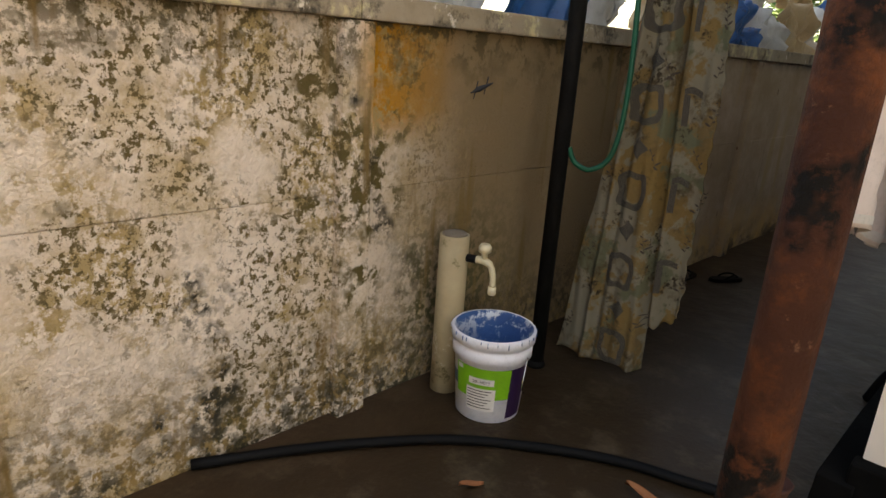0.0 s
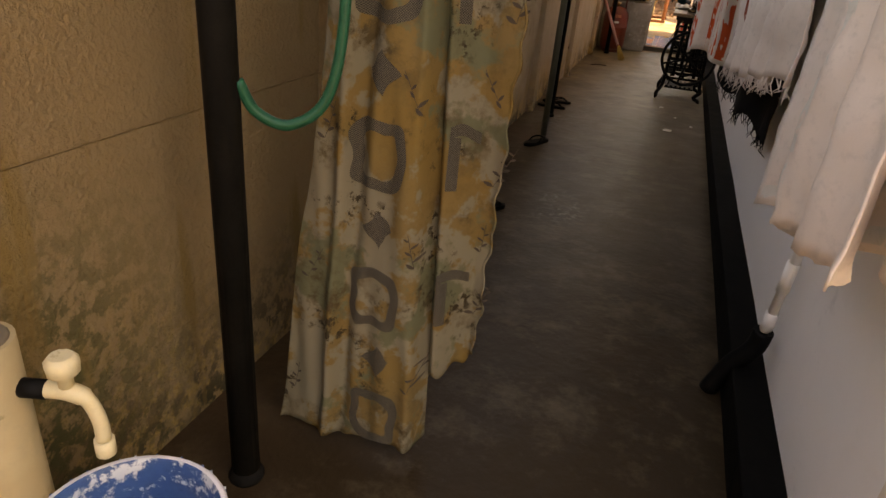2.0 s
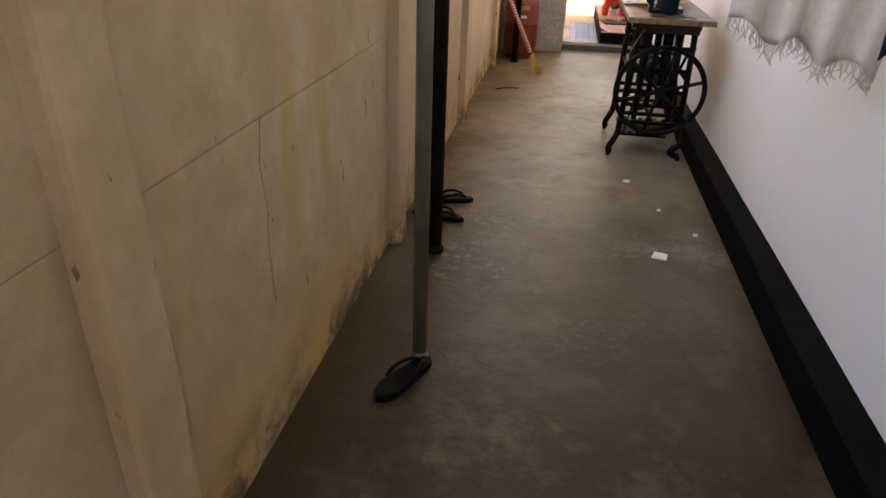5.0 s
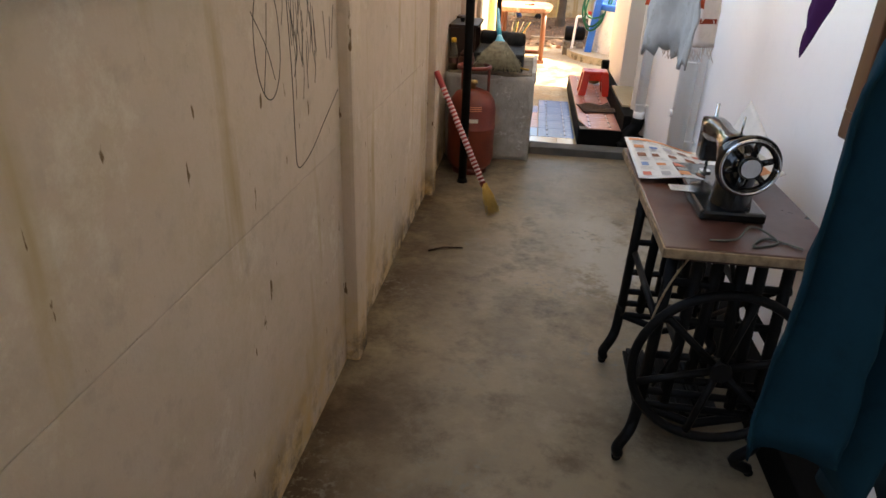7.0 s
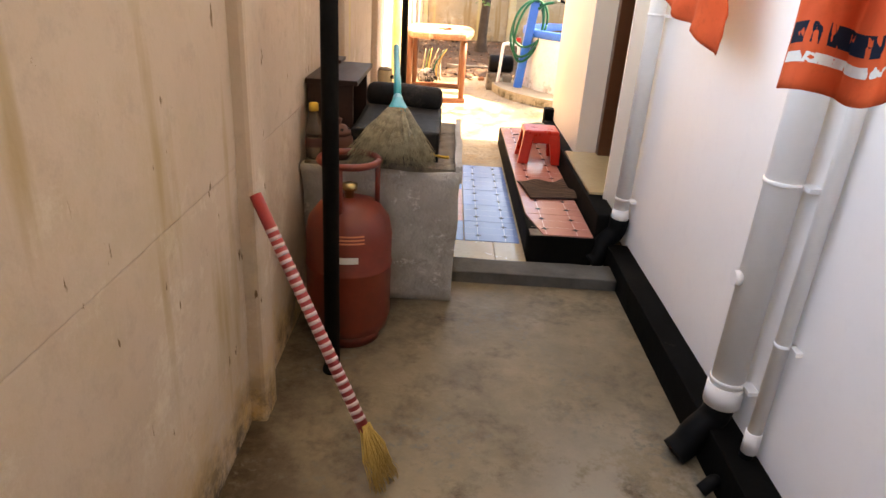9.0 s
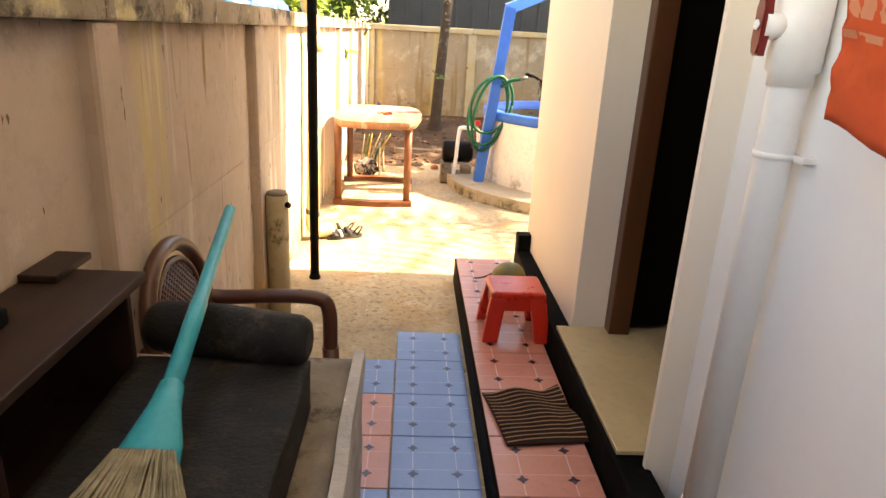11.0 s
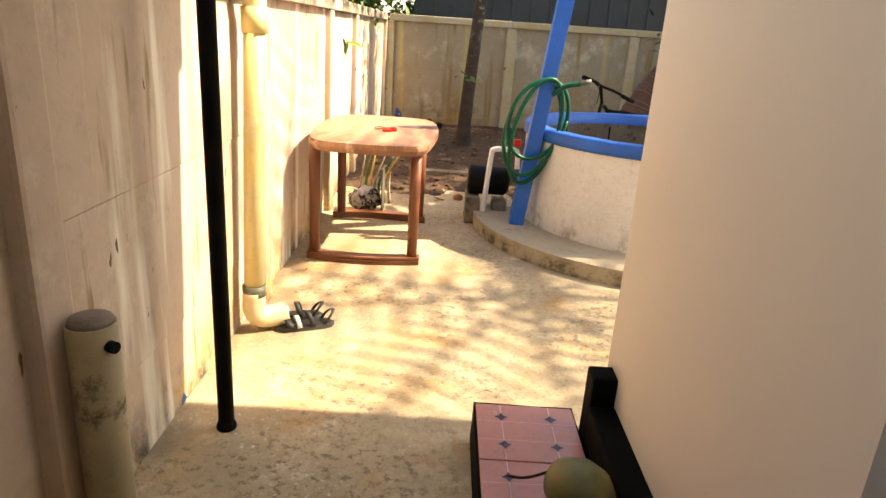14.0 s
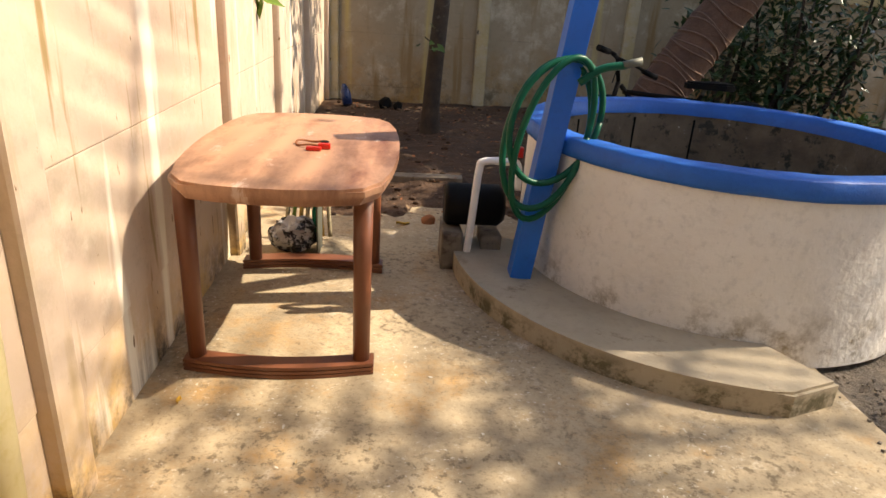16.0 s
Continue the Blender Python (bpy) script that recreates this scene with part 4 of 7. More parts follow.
spoked_wheel("drive_wheel", 1.16, 3.72, 0.40, 0.235, 0.014, 6, sew, BLACK_IRON)
treadle = part("treadle", bm_box(1.0, 3.90, 0.085, 1.27, 4.24, 0.10, 0.004), BLACK_IRON, sew)
for k in range(6):
    part("treadle_rib", bm_box(1.01 + 0.043 * k, 3.90, 0.10, 1.03 + 0.043 * k, 4.24, 0.112, 0.003), BLACK_IRON, treadle)
part("pitman_rod", bm_tube([(1.05, 3.74, 0.45), (1.03, 3.95, 0.10)], 0.006, 8), BLACK_IRON, sew)
part("belt_cord", bm_tube(smooth_path([(0.94, 3.72, 0.45), (0.98, 3.74, 0.62), (1.06, 3.78, 0.76)], 5), 0.003, 6), WORN_EDGE, sew)
# head: bed, pillar, arm, face plate, hand wheel
BLACK_ENAMEL = surf("enamel_black", (0.004, 0.004, 0.004), (0.007, 0.006, 0.005), 9.0, 0.16, 0.05, 60, spec=0.5, stains=(((0.16, 0.11, 0.04), 22, 0.66, 0.70),))
HEAD_Y0, HEAD_Y1, HX = 3.86, 4.22, 1.14
head = part("machine_head", bm_box(HX - 0.085, HEAD_Y0 - 0.02, SZ + 0.001, HX + 0.085, HEAD_Y1 + 0.06, SZ + 0.03, 0.008), BLACK_ENAMEL, sew, "black enamelled sewing head")
part("pillar", bm_tube(smooth_path([(HX, 3.90, SZ + 0.02), (HX, 3.895, SZ + 0.10), (HX, 3.90, SZ + 0.14), (HX, 3.95, SZ + 0.175)], 4), [0.058, 0.055, 0.052, 0.05, 0.05, 0.05, 0.051, 0.052, 0.053, 0.053, 0.052, 0.05, 0.046], 16), BLACK_ENAMEL, head)
part("arm", bm_tube(smooth_path([(HX, 3.93, SZ + 0.168), (HX, 4.05, SZ + 0.176), (HX, 4.20, SZ + 0.168)], 5), [0.048, 0.046, 0.042, 0.037, 0.034, 0.032, 0.033, 0.036, 0.040, 0.040, 0.036], 16), BLACK_ENAMEL, head)
part("face_box", bm_box(HX - 0.032, 4.16, SZ + 0.07, HX + 0.032, 4.225, SZ + 0.20, 0.012), BLACK_ENAMEL, head)
part("needle_bar", bm_tube([(HX, 4.19, SZ + 0.035), (HX, 4.19, SZ + 0.245)], 0.005, 8), CHROME, head)
part("presser_foot", bm_box(HX - 0.015, 4.175, SZ + 0.03, HX + 0.015, 4.205, SZ + 0.036), CHROME, head)
part("spool_pin", bm_tube([(HX + 0.01, 3.96, SZ + 0.19), (HX + 0.01, 3.96, SZ + 0.26)], 0.0035, 8), CHROME, head)
part("slide_plate", bm_box(HX - 0.14, 3.98, SZ + 0.03, HX - 0.02, 4.03, SZ + 0.034, 0.001), CHROME, head, "dull steel slide plate")
hw = spoked_wheel("hand_wheel", 1.14, 3.82, SZ + 0.165, 0.070, 0.011, 6, head, BLACK_ENAMEL, 0.030)
part("wheel_rim", bm_tube([(1.14 + 0.070 * math.cos(a), 3.806, SZ + 0.165 + 0.070 * math.sin(a)) for a in (2 * math.pi * k / 48 for k in range(49))], 0.0045, 8), CHROME, hw, "worn bright rim")
part("hub_cap", bm_tube([(1.14, 3.80, SZ + 0.165), (1.14, 3.795, SZ + 0.165)], 0.024, 20), CHROME, hw, "round steel hub cap")
cord = solid("cord", bm_tube(smooth_path([(1.05, 3.70, SZ + 0.004), (1.12, 3.72, SZ + 0.004), (1.16, 3.75, SZ + 0.03), (1.22, 3.72, SZ + 0.004), (1.15, 3.68, SZ + 0.004), (1.20, 3.74, SZ + 0.004), (1.27, 3.69, SZ + 0.004)], 6), 0.003, 6), GREY_STEEL, "thin grey cord lying on the sewing table", "cord")

news = thing("newspaper", "colour-printed newspaper draped on the sewing table", "newspaper", at=(1.1, 4.4, SZ))


def sheet_pt(u, v, lift=0.0):
    x, y = 0.935 + 0.40 * u, 4.14 + 0.42 * v - 0.07 * u
    z = SZ + 0.012 + 0.02 * math.sin(5 * u + 1) * v + 0.15 * max(0, u - 0.55) ** 1.3 + 0.02 * (1 - v) * math.sin(4 * u) ** 2 + lift
    return (x, y, z)


part("page", bm_grid(sheet_pt, 24, 14), PAPER, news).modifiers.new("thickness", "SOLIDIFY").thickness = 0.0015
part("page", bm_grid(lambda u, v: (1.27 + 0.06 * u, 4.26 + 0.24 * v, SZ + 0.06 + 0.14 * u * (0.5 + 0.5 * v)), 8, 8), PAPER, news).modifiers.new("thickness", "SOLIDIFY").thickness = 0.0015
NEWS_INKS = [plain("print_red", (0.55, 0.15, 0.10), 0.8), plain("print_orange", (0.62, 0.24, 0.10), 0.8), plain("print_blue", (0.16, 0.25, 0.42), 0.8), plain("print_grey", (0.38, 0.36, 0.34), 0.8), plain("print_brown", (0.22, 0.08, 0.04), 0.8)]
for i in range(5):
    for j in range(4):
        u, v = 0.05 + 0.125 * i + random.uniform(-0.01, 0.01), 0.05 + 0.215 * j
        w, h = random.uniform(0.05, 0.085), random.uniform(0.05, 0.10)
        part("picture", bm_grid(lambda a, b: sheet_pt(u + w * a, v + h * b, 0.0025), 5, 5), NEWS_INKS[(i * 3 + j * 2 + i * j) % 5], news)
        for k in range(3):
            part("text_line", bm_grid(lambda a, b: sheet_pt(u + (0.10 - 0.02 * (k % 2)) * a, v + 0.125 + 0.024 * k + 0.009 * b, 0.0025), 5, 1), NEWS_INKS[3], news)
part("headline", bm_grid(lambda a, b: sheet_pt(0.03 + 0.55 * a, 0.90 + 0.06 * b, 0.0025), 12, 2), NEWS_INKS[1], news)
part("picture", bm_grid(lambda a, b: sheet_pt(0.72 + 0.22 * a, 0.10 + 0.5 * b, 0.0025), 8, 8), NEWS_INKS[1], news)


# ---- laundry ----
def hang(name, label, p0, p1, top, bottom, mat, folds=3, amp=0.02, seed=0.0, fringe=None, category="cloth", taper=1.0):
    """A cloth over a line from p0 to p1 (x, y); bottom(u): the height of its hem."""
    a, b = Vector((p0[0], p0[1], 0)), Vector((p1[0], p1[1], 0))
    d = b - a
    nrm = Vector((-d.y, d.x, 0)).normalized()

    def pt(u, v):
        uu = 0.5 + (u - 0.5) * (1 + (taper - 1) * v)
        f = amp * (0.35 + 0.9 * v) * math.sin(2 * math.pi * folds * u + seed + 1.2 * v) + 0.016 * noise.noise(Vector((u * 5 + seed, v * 4, seed))) + 0.010 * noise.noise(Vector((u * 9 + 3 * v + seed, v * 14, seed + 4))) + 0.004 * noise.noise(Vector((u * 26, v * 30, seed)))
        q = a + d * (uu + 0.03 * noise.noise(Vector((v * 5, seed, u * 2)))) + nrm * f
        return Vector((q.x, q.y, top + (bottom(u) - top) * v))

    ob = thing(name, label, category, group="laundry on the line", at=(a.x, a.y, top))
    part("cloth", bm_grid(pt, 44, 36), mat, ob).modifiers.new("thickness", "SOLIDIFY").thickness = 0.004
    if fringe:
        bm = bmesh.new()
        for k in range(fringe):
            u = (k + random.random() * 0.6) / fringe
            q = pt(u, 1.0)
            bm_tube([q, q + Vector((random.uniform(-0.012, 0.012), random.uniform(-0.012, 0.012), -0.025)), q + Vector((random.uniform(-0.02, 0.02), random.uniform(-0.02, 0.02), -random.uniform(0.03, 0.06)))], [0.003, 0.0024, 0.0012], 4, bm)
        part("fringe", bm, mat, ob)
    return ob, pt


def stripe(ob, pt, u0, u1, v0, v1, mat, n=(4, 24), name="stripe"):
    for s in (1, -1):
        def f(a, b, s=s):
            u, v = u0 + (u1 - u0) * a, v0 + (v1 - v0) * b
            p = pt(u, v)
            nn = (pt(min(1, u + 0.01), v) - pt(u - 0.01, v)).cross(pt(u, min(1, v + 0.01)) - pt(u, v - 0.01)).normalized()
            return p + nn * 0.0045 * s
        part(name, bm_grid(f, *n), mat, ob)


LINE_Z = 1.86
solid("clothes_line", bm_tube([(1.38, -1.8, LINE_Z + 0.02), (1.22, 1.5, LINE_Z - 0.02), (1.34, 4.15, LINE_Z), (1.36, 7.4, LINE_Z + 0.02)], 0.003, 6), GREEN_HOSE, "thin green clothes line strung along the passage", "line")
solid("clothes_line", bm_tube([(1.2, -1.9, LINE_Z), (1.21, -0.55, LINE_Z), (1.18, -0.04, LINE_Z), (1.06, 0.86, LINE_Z), (1.26, 2.02, LINE_Z), (0.95, 2.20, LINE_Z), (0.88, 2.68, LINE_Z), (0.95, 2.70, LINE_Z), (1.005, 2.675, LINE_Z), (0.93, 3.79, LINE_Z), (1.015, 4.56, LINE_Z), (1.17, 4.93, LINE_Z), (1.14, 5.3, LINE_Z), (1.33, 6.4, LINE_Z)], 0.003, 6), GREEN_HOSE, "thin green clothes line sagging under the washing", "line")
lace, f = hang("lace_cloth", "pinkish white cotton cloth with an eyelet hem on the line", (1.33, -2.05), (1.30, -1.22), LINE_Z, lambda u: 0.93 - 0.20 * u + 0.02 * math.sin(9 * u), LACE, 3, 0.022, 0.3)
stripe(lace, f, 0.02, 0.98, 0.955, 0.985, PAPER, (40, 2), "eyelet_band")
lace2, f2 = hang("lace_cloth", "folded white cotton cloth with an embroidered scalloped edge", (1.27, -2.02), (1.26, -1.62), LINE_Z, lambda u: 0.90 - 0.06 * u + 0.006 * abs(math.sin(40 * u)), LACE, 2, 0.02, 1.3)
stripe(lace2, f2, 0.90, 0.985, 0.02, 0.97, PAPER, (2, 40), "eyelet_band")
stp, f = hang("striped_towel", "white crinkled cotton towel with rust-red end stripes on the line", (1.26, 0.50), (1.31, -0.85), LINE_Z, lambda u: 0.80 + 0.17 * u + 0.012 * math.sin(23 * u), LACE, 5, 0.022, 2.0, 90, "towel")
for u0, w in ((0.01, 0.03), (0.10, 0.045)):
    stripe(stp, f, u0, u0 + w, 0.02, 0.97, RED_CLOTH)
ost, f = hang("striped_towel", "orange and white striped cloth hung behind a towel", (1.06, 0.76), (1.25, 0.66), LINE_Z, lambda u: 0.82 + 0.03 * math.sin(5 * u), LACE, 2, 0.02, 1.0, None, "towel")
for u0, w in ((0.02, 0.16), (0.40, 0.10), (0.62, 0.28)):
    stripe(ost, f, u0, u0 + w, 0.02, 0.98, ORANGE_CLOTH)
hang("wool_shawl", "black fringed shawl hanging against the white wall", (1.46, 0.05), (1.27, 0.85), LINE_Z, lambda u: 0.58 + 0.12 * u ** 1.3 + 0.02 * math.sin(20 * u), BLACK_CLOTH, 2, 0.015, 0.5, 60, "shawl")
hang("check_shirt", "dark navy shirt on the line", (0.98, 0.9), (1.14, 0.82), LINE_Z, lambda u: 1.10 + 0.04 * math.sin(6 * u), NAVY_CLOTH, 2, 0.03, 0.2, None, "shirt")
hang("frayed_shawl", "pale pink shawl with a frayed edge on the line", (1.06, 2.06), (1.46, 1.98), LINE_Z, lambda u: 1.00 - 0.12 * u + 0.02 * math.sin(17 * u), LACE, 4, 0.03, 0.9, 70, "shawl")
hang("trousers", "dark teal cotton trousers hanging limp", (0.83, 2.66), (0.93, 2.70), LINE_Z, lambda u: 0.98 + 0.05 * math.sin(5 * u), TEAL_CLOTH, 2, 0.025, 0.2, None, "trousers", 1.0)
hang("trousers", "dark teal cotton trousers hanging limp", (0.95, 2.70), (1.06, 2.65), LINE_Z, lambda u: 0.93 + 0.09 * u * u + 0.02 * math.sin(9 * u + 1), TEAL_CLOTH, 2, 0.03, 1.2, None, "trousers", 1.0)
hang("scarf", "teal cotton scarf draped from the line", (0.84, 2.22), (1.12, 2.10), LINE_Z, lambda u: 1.44 - 0.24 * math.exp(-((u - 0.16) / 0.07) ** 2) - 0.05 * u, TEAL_CLOTH, 3, 0.03, 0.4, None, "scarf")
hang("purple_cloth", "dark purple cloth hanging to a point", (1.30, 4.05), (1.38, 4.25), LINE_Z, lambda u: 1.18 + 0.9 * abs(u - 0.45), PURPLE_CLOTH, 2, 0.02, 0.6)
hang("child_dress", "grey-white printed dress with a scalloped hem", (0.85, 4.02), (0.945, 3.77), LINE_Z, lambda u: 1.21 - 0.02 * u + 0.012 * math.sin(22 * u) + 0.03 * (u > 0.45) * (u < 0.55), GARMENT, 1.4, 0.016, 0.7, None, "dress")
tw, f = hang("fringed_towel", "thin white towel with a fringed end and a brown line", (1.10, 4.98), (1.24, 4.88), LINE_Z, lambda u: 1.11, LACE, 2, 0.02, 0.3, 46, "towel", 1.2)
stripe(tw, f, 0.02, 0.98, 0.86, 0.885, RED_CLOTH, (24, 2))
for (p0, p1, z, sd) in (((0.93, 4.62), (1.10, 4.50), 1.27, 0.1), ((1.06, 5.35), (1.22, 5.25), 1.22, 1.4)):
    sh, f = hang("striped_shirt", "orange, black and white striped cotton shirt", p0, p1, LINE_Z, lambda u, z=z: z + 0.01 * math.sin(9 * u), ORANGE_CLOTH, 2, 0.03, sd, None, "shirt")
    for k in range(5):
        stripe(sh, f, 0.01, 0.99, 0.12 + 0.18 * k, 0.17 + 0.18 * k, NAVY_CLOTH, (20, 2))
        stripe(sh, f, 0.01, 0.99, 0.19 + 0.18 * k, 0.215 + 0.18 * k, PAPER, (20, 2))
tw, f = hang("bath_towel", "bright orange-red bath towel with pale bands", (1.33, 7.06), (1.33, 6.35), LINE_Z, lambda u: 1.33 - 0.15 * u + 0.01 * math.sin(11 * u), ORANGE_CLOTH, 3, 0.012, 0.8, None, "towel")
stripe(tw, f, 0.01, 0.99, 0.66, 0.72, PALE_ORANGE, (30, 2))
stripe(tw, f, 0.01, 0.99, 0.75, 0.77, PALE_ORANGE, (30, 2))

# window beside the laundry
win = thing("window_1", "brown wooden window in the white wall", "window", kind="structure")
for y0, y1, z0, z1 in ((2.95, 4.15, 0.97, 1.05), (2.95, 4.15, 1.98, 2.05), (2.95, 3.03, 1.05, 1.98), (4.07, 4.15, 1.05, 1.98), (3.51, 3.59, 1.05, 1.98)):
    part("window_frame", bm_box(1.475, y0, z0, 1.58, y1, z1, 0.006), WOOD_BROWN, win)
for k in range(5):
    z = 1.2 + 0.16 * k
    for y0, y1 in ((3.03, 3.51), (3.59, 4.07)):
        part("window_bar", bm_tube([(1.53, y0, z), (1.53, y1, z)], 0.006, 8), BLACK_STEEL, win)

# charcoal drawings on the wall
DRAW = plain("charcoal", (0.045, 0.04, 0.036), 0.9)
draw = thing("wall_drawing", "child's charcoal scribbles on the cream wall", "drawing", at=(-0.018, 3.7, 1.2))


def stroke(pts, w=0.003):
    q = smooth_path([(-0.0185, y, z) for y, z in pts], 6)
    part("stroke", bm_tube(q, w, 5), DRAW, draw)


stroke([(3.59 + 0.075 * math.cos(a), 1.23 + 0.13 * math.sin(a)) for a in (2 * math.pi * k / 14 for k in range(15))], 0.0017)
stroke([(3.51, 1.30), (3.58, 1.22), (3.62, 1.14)], 0.0015)
stroke([(3.60, 1.31), (3.58, 1.22), (3.55, 1.12)], 0.0015)
stroke([(3.72, 1.40), (3.73, 1.14), (3.725, 0.98), (3.735, 0.89), (3.84, 0.90), (3.98, 0.96), (4.12, 1.02)], 0.0019)
for k in range(26):
    y = 3.70 + 0.16 * random.random() + (0.06 if k % 2 else -0.01)
    z = 1.16 + 0.22 * random.random()
    stroke([(y, z), (y + random.uniform(-0.008, 0.012), z - 0.05), (y + random.uniform(-0.02, 0.02), z - random.uniform(0.08, 0.14))], 0.0014)
for y0, z0, y1, z1 in ((3.86, 1.33, 3.90, 1.20), (3.91, 1.28, 3.93, 1.16), (4.00, 1.26, 4.02, 1.13), (4.06, 1.24, 4.05, 1.12), (4.10, 1.27, 4.07, 1.15)):
    stroke([(y0, z0), ((y0 + y1) / 2, (z0 + z1) / 2 + 0.006), (y1, z1)], 0.0016)

# hairline cracks in the plaster
crack = thing("wall_crack", "thin dark cracks in the cream plaster", "crack", at=(-0.019, 1.3, 0.9))
CRACK = plain("crack_shadow", (0.27, 0.20, 0.14), 0.95)


def crack_line(pts, w):
    part("crack_line", bm_tube(smooth_path([(-0.0195, y + random.uniform(-0.006, 0.006), z + random.uniform(-0.01, 0.01)) for y, z in pts for _ in (0, 1)], 4), w, 5), CRACK, crack)


crack_line([(1.30, 1.18), (1.31, 1.06), (1.29, 0.99), (1.29, 0.89), (1.26, 0.75), (1.27, 0.62), (1.26, 0.51), (1.27, 0.40)], 0.0011)
crack_line([(1.31, 1.07), (1.24, 1.08), (1.17, 1.06)], 0.0008)
# lizard on the wall, drawn as a body stroke and four legs
GECKO = plain("gecko_dark", (0.03, 0.03, 0.035), 0.8)
mark = thing("wall_mark", "dark blue-grey lizard-shaped mark on the stained wall", "mark", at=(-0.019, -2.11, 1.2))
part("mark_stroke", bm_tube(smooth_path([(-0.017, -2.17, 1.18), (-0.014, -2.11, 1.20), (-0.017, -2.04, 1.22)], 5), [0.002, 0.004, 0.007, 0.010, 0.011, 0.010, 0.009, 0.007, 0.006, 0.004, 0.002], 7), GECKO, mark)
for dy in (-0.03, 0.03):
    part("mark_stroke", bm_tube([(-0.018, -2.11 + dy, 1.20 + dy * 0.3), (-0.018, -2.10 + dy, 1.235 + dy * 0.3)], 0.003, 5), GECKO, mark)
    part("mark_stroke", bm_tube([(-0.018, -2.11 + dy, 1.20 + dy * 0.3), (-0.018, -2.12 + dy, 1.165 + dy * 0.3)], 0.003, 5), GECKO, mark)

# waste pipes on the house wall
VALVE_RED = plain("valve_dark_red", (0.20, 0.012, 0.010), 0.35)
def wall_pipe(x, y, r, z0, z1, label, black_r=0.05, straps=(), lean=(0.0, 0.0), mat=PVC_WHITE):
    def at(z):
        return (x + lean[0] * (z - z0), y + lean[1] * (z - z0), z)
    ob = thing("drain_pipe", label, "pipe", group="pipes on the house wall", at=(x, y, z0))
    part("pipe", bm_tube([at(z0), at(z1)], r, 20), mat, ob)
    part("socket", bm_tube([(x, y, z0), (x, y, z0 + 0.07)], r * 1.14, 20), mat, ob)
    for z in straps:
        part("strap", bm_tube([at(z), at(z + 0.012)], r * 1.09, 20), mat, ob)
        part("strap_tab", bm_box(x + r * 0.6, at(z)[1] - r - 0.03, z, x + r * 0.9 + 0.02, at(z)[1] - r * 0.5, z + 0.012), mat, ob)
    if black_r:
        part("elbow", bm_tube(smooth_path([(x, y, z0 + 0.02), (x - 0.01, y, z0 - 0.05), (x - 0.06, y - 0.01, z0 - 0.11), (x - 0.085, y - 0.02, 0.05), (x - 0.12, y - 0.03, 0.02)], 5), black_r, 14), BLACK_RUBBER, ob, "black-painted drain elbow")
    return ob


dp = wall_pipe(1.43, 5.93, 0.048, 0.20, 2.6, "white-painted drain pipe with a black elbow", 0.045, (0.28, 0.9))
part("access_plug", bm_tube([(1.385, 5.93, 0.62), (1.365, 5.93, 0.62)], 0.022, 16), PVC_WHITE, dp)
wall_pipe(1.46, 5.77, 0.02, 0.15, 2.6, "slim white-painted drain pipe beside a wider one", 0.02, (0.5,))
dp = wall_pipe(1.44, 7.345, 0.037, 0.24, 2.6, "white-painted drain pipe with a red valve", 0.05, (0.36, 1.22))
part("valve_body", bm_tube([(1.44, 7.345, 1.36), (1.44, 7.345, 1.385), (1.44, 7.345, 1.39), (1.44, 7.345, 1.60)], [0.042, 0.042, 0.05, 0.05], 20), PVC_WHITE, dp)
part("valve_neck", bm_tube([(1.41, 7.345, 1.47), (1.362, 7.345, 1.47)], 0.026, 16), PVC_WHITE, dp)
lever = bm_prism([(-0.016, -0.085), (0.016, -0.085), (0.021, -0.045), (0.026, -0.02), (0.026, 0.02), (0.021, 0.045), (0.016, 0.085), (-0.016, 0.085), (-0.021, 0.045), (-0.026, 0.02), (-0.026, -0.02), (-0.021, -0.045)], 0.0, 0.022, 0.006)
bmesh.ops.transform(lever, matrix=Matrix.Translation((1.372, 7.345, 1.47)) @ Matrix(((0, 0, -0.8, 0), (0.7, 0, 0, 0), (0, 0.66, 0, 0), (0, 0, 0, 1))), verts=lever.verts[:])
part("valve_handle", lever, VALVE_RED, dp, "red lever of the valve")
part("valve_screw", bm_tube([(1.356, 7.345, 1.47), (1.351, 7.345, 1.47)], 0.010, 12), CHROME, dp)

# ---- gas cylinder, broom ----
gas = thing("gas_cylinder", "dull red cooking gas cylinder with a ring collar", "gas cylinder", at=(0.2, 6.54, 0))
GX, GY = 0.20, 6.53
part("body", bm_lathe([(0.11, 0.03), (0.150, 0.06), (0.160, 0.11), (0.160, 0.31), (0.163, 0.315), (0.163, 0.325), (0.160, 0.33), (0.160, 0.44), (0.148, 0.50), (0.11, 0.55), (0.05, 0.572), (0.03, 0.575)], 40, (GX, GY, 0)), GAS_RED, gas)
part("foot_ring", bm_lathe([(0.115, 0.0), (0.12, 0.0), (0.12, 0.045), (0.115, 0.045)], 32, (GX, GY, 0), caps=False), GAS_RED, gas)
part("valve", bm_lathe([(0.018, 0.57), (0.018, 0.60), (0.03, 0.605), (0.03, 0.625), (0.012, 0.63)], 16, (GX, GY, 0)), BRASS, gas)
part("collar_ring", bm_tube([(GX + 0.105 * math.cos(a), GY + 0.105 * math.sin(a), 0.715) for a in (2 * math.pi * k / 40 for k in range(41))], 0.013, 10), GAS_RED, gas)
for a in (20, 140, 260):
    c, s = math.cos(radians(a)), math.sin(radians(a))
    part("collar_stay", bm_tube([(GX + 0.105 * c, GY + 0.105 * s, 0.53), (GX + 0.105 * c, GY + 0.105 * s, 0.715)], 0.010, 8), GAS_RED, gas)
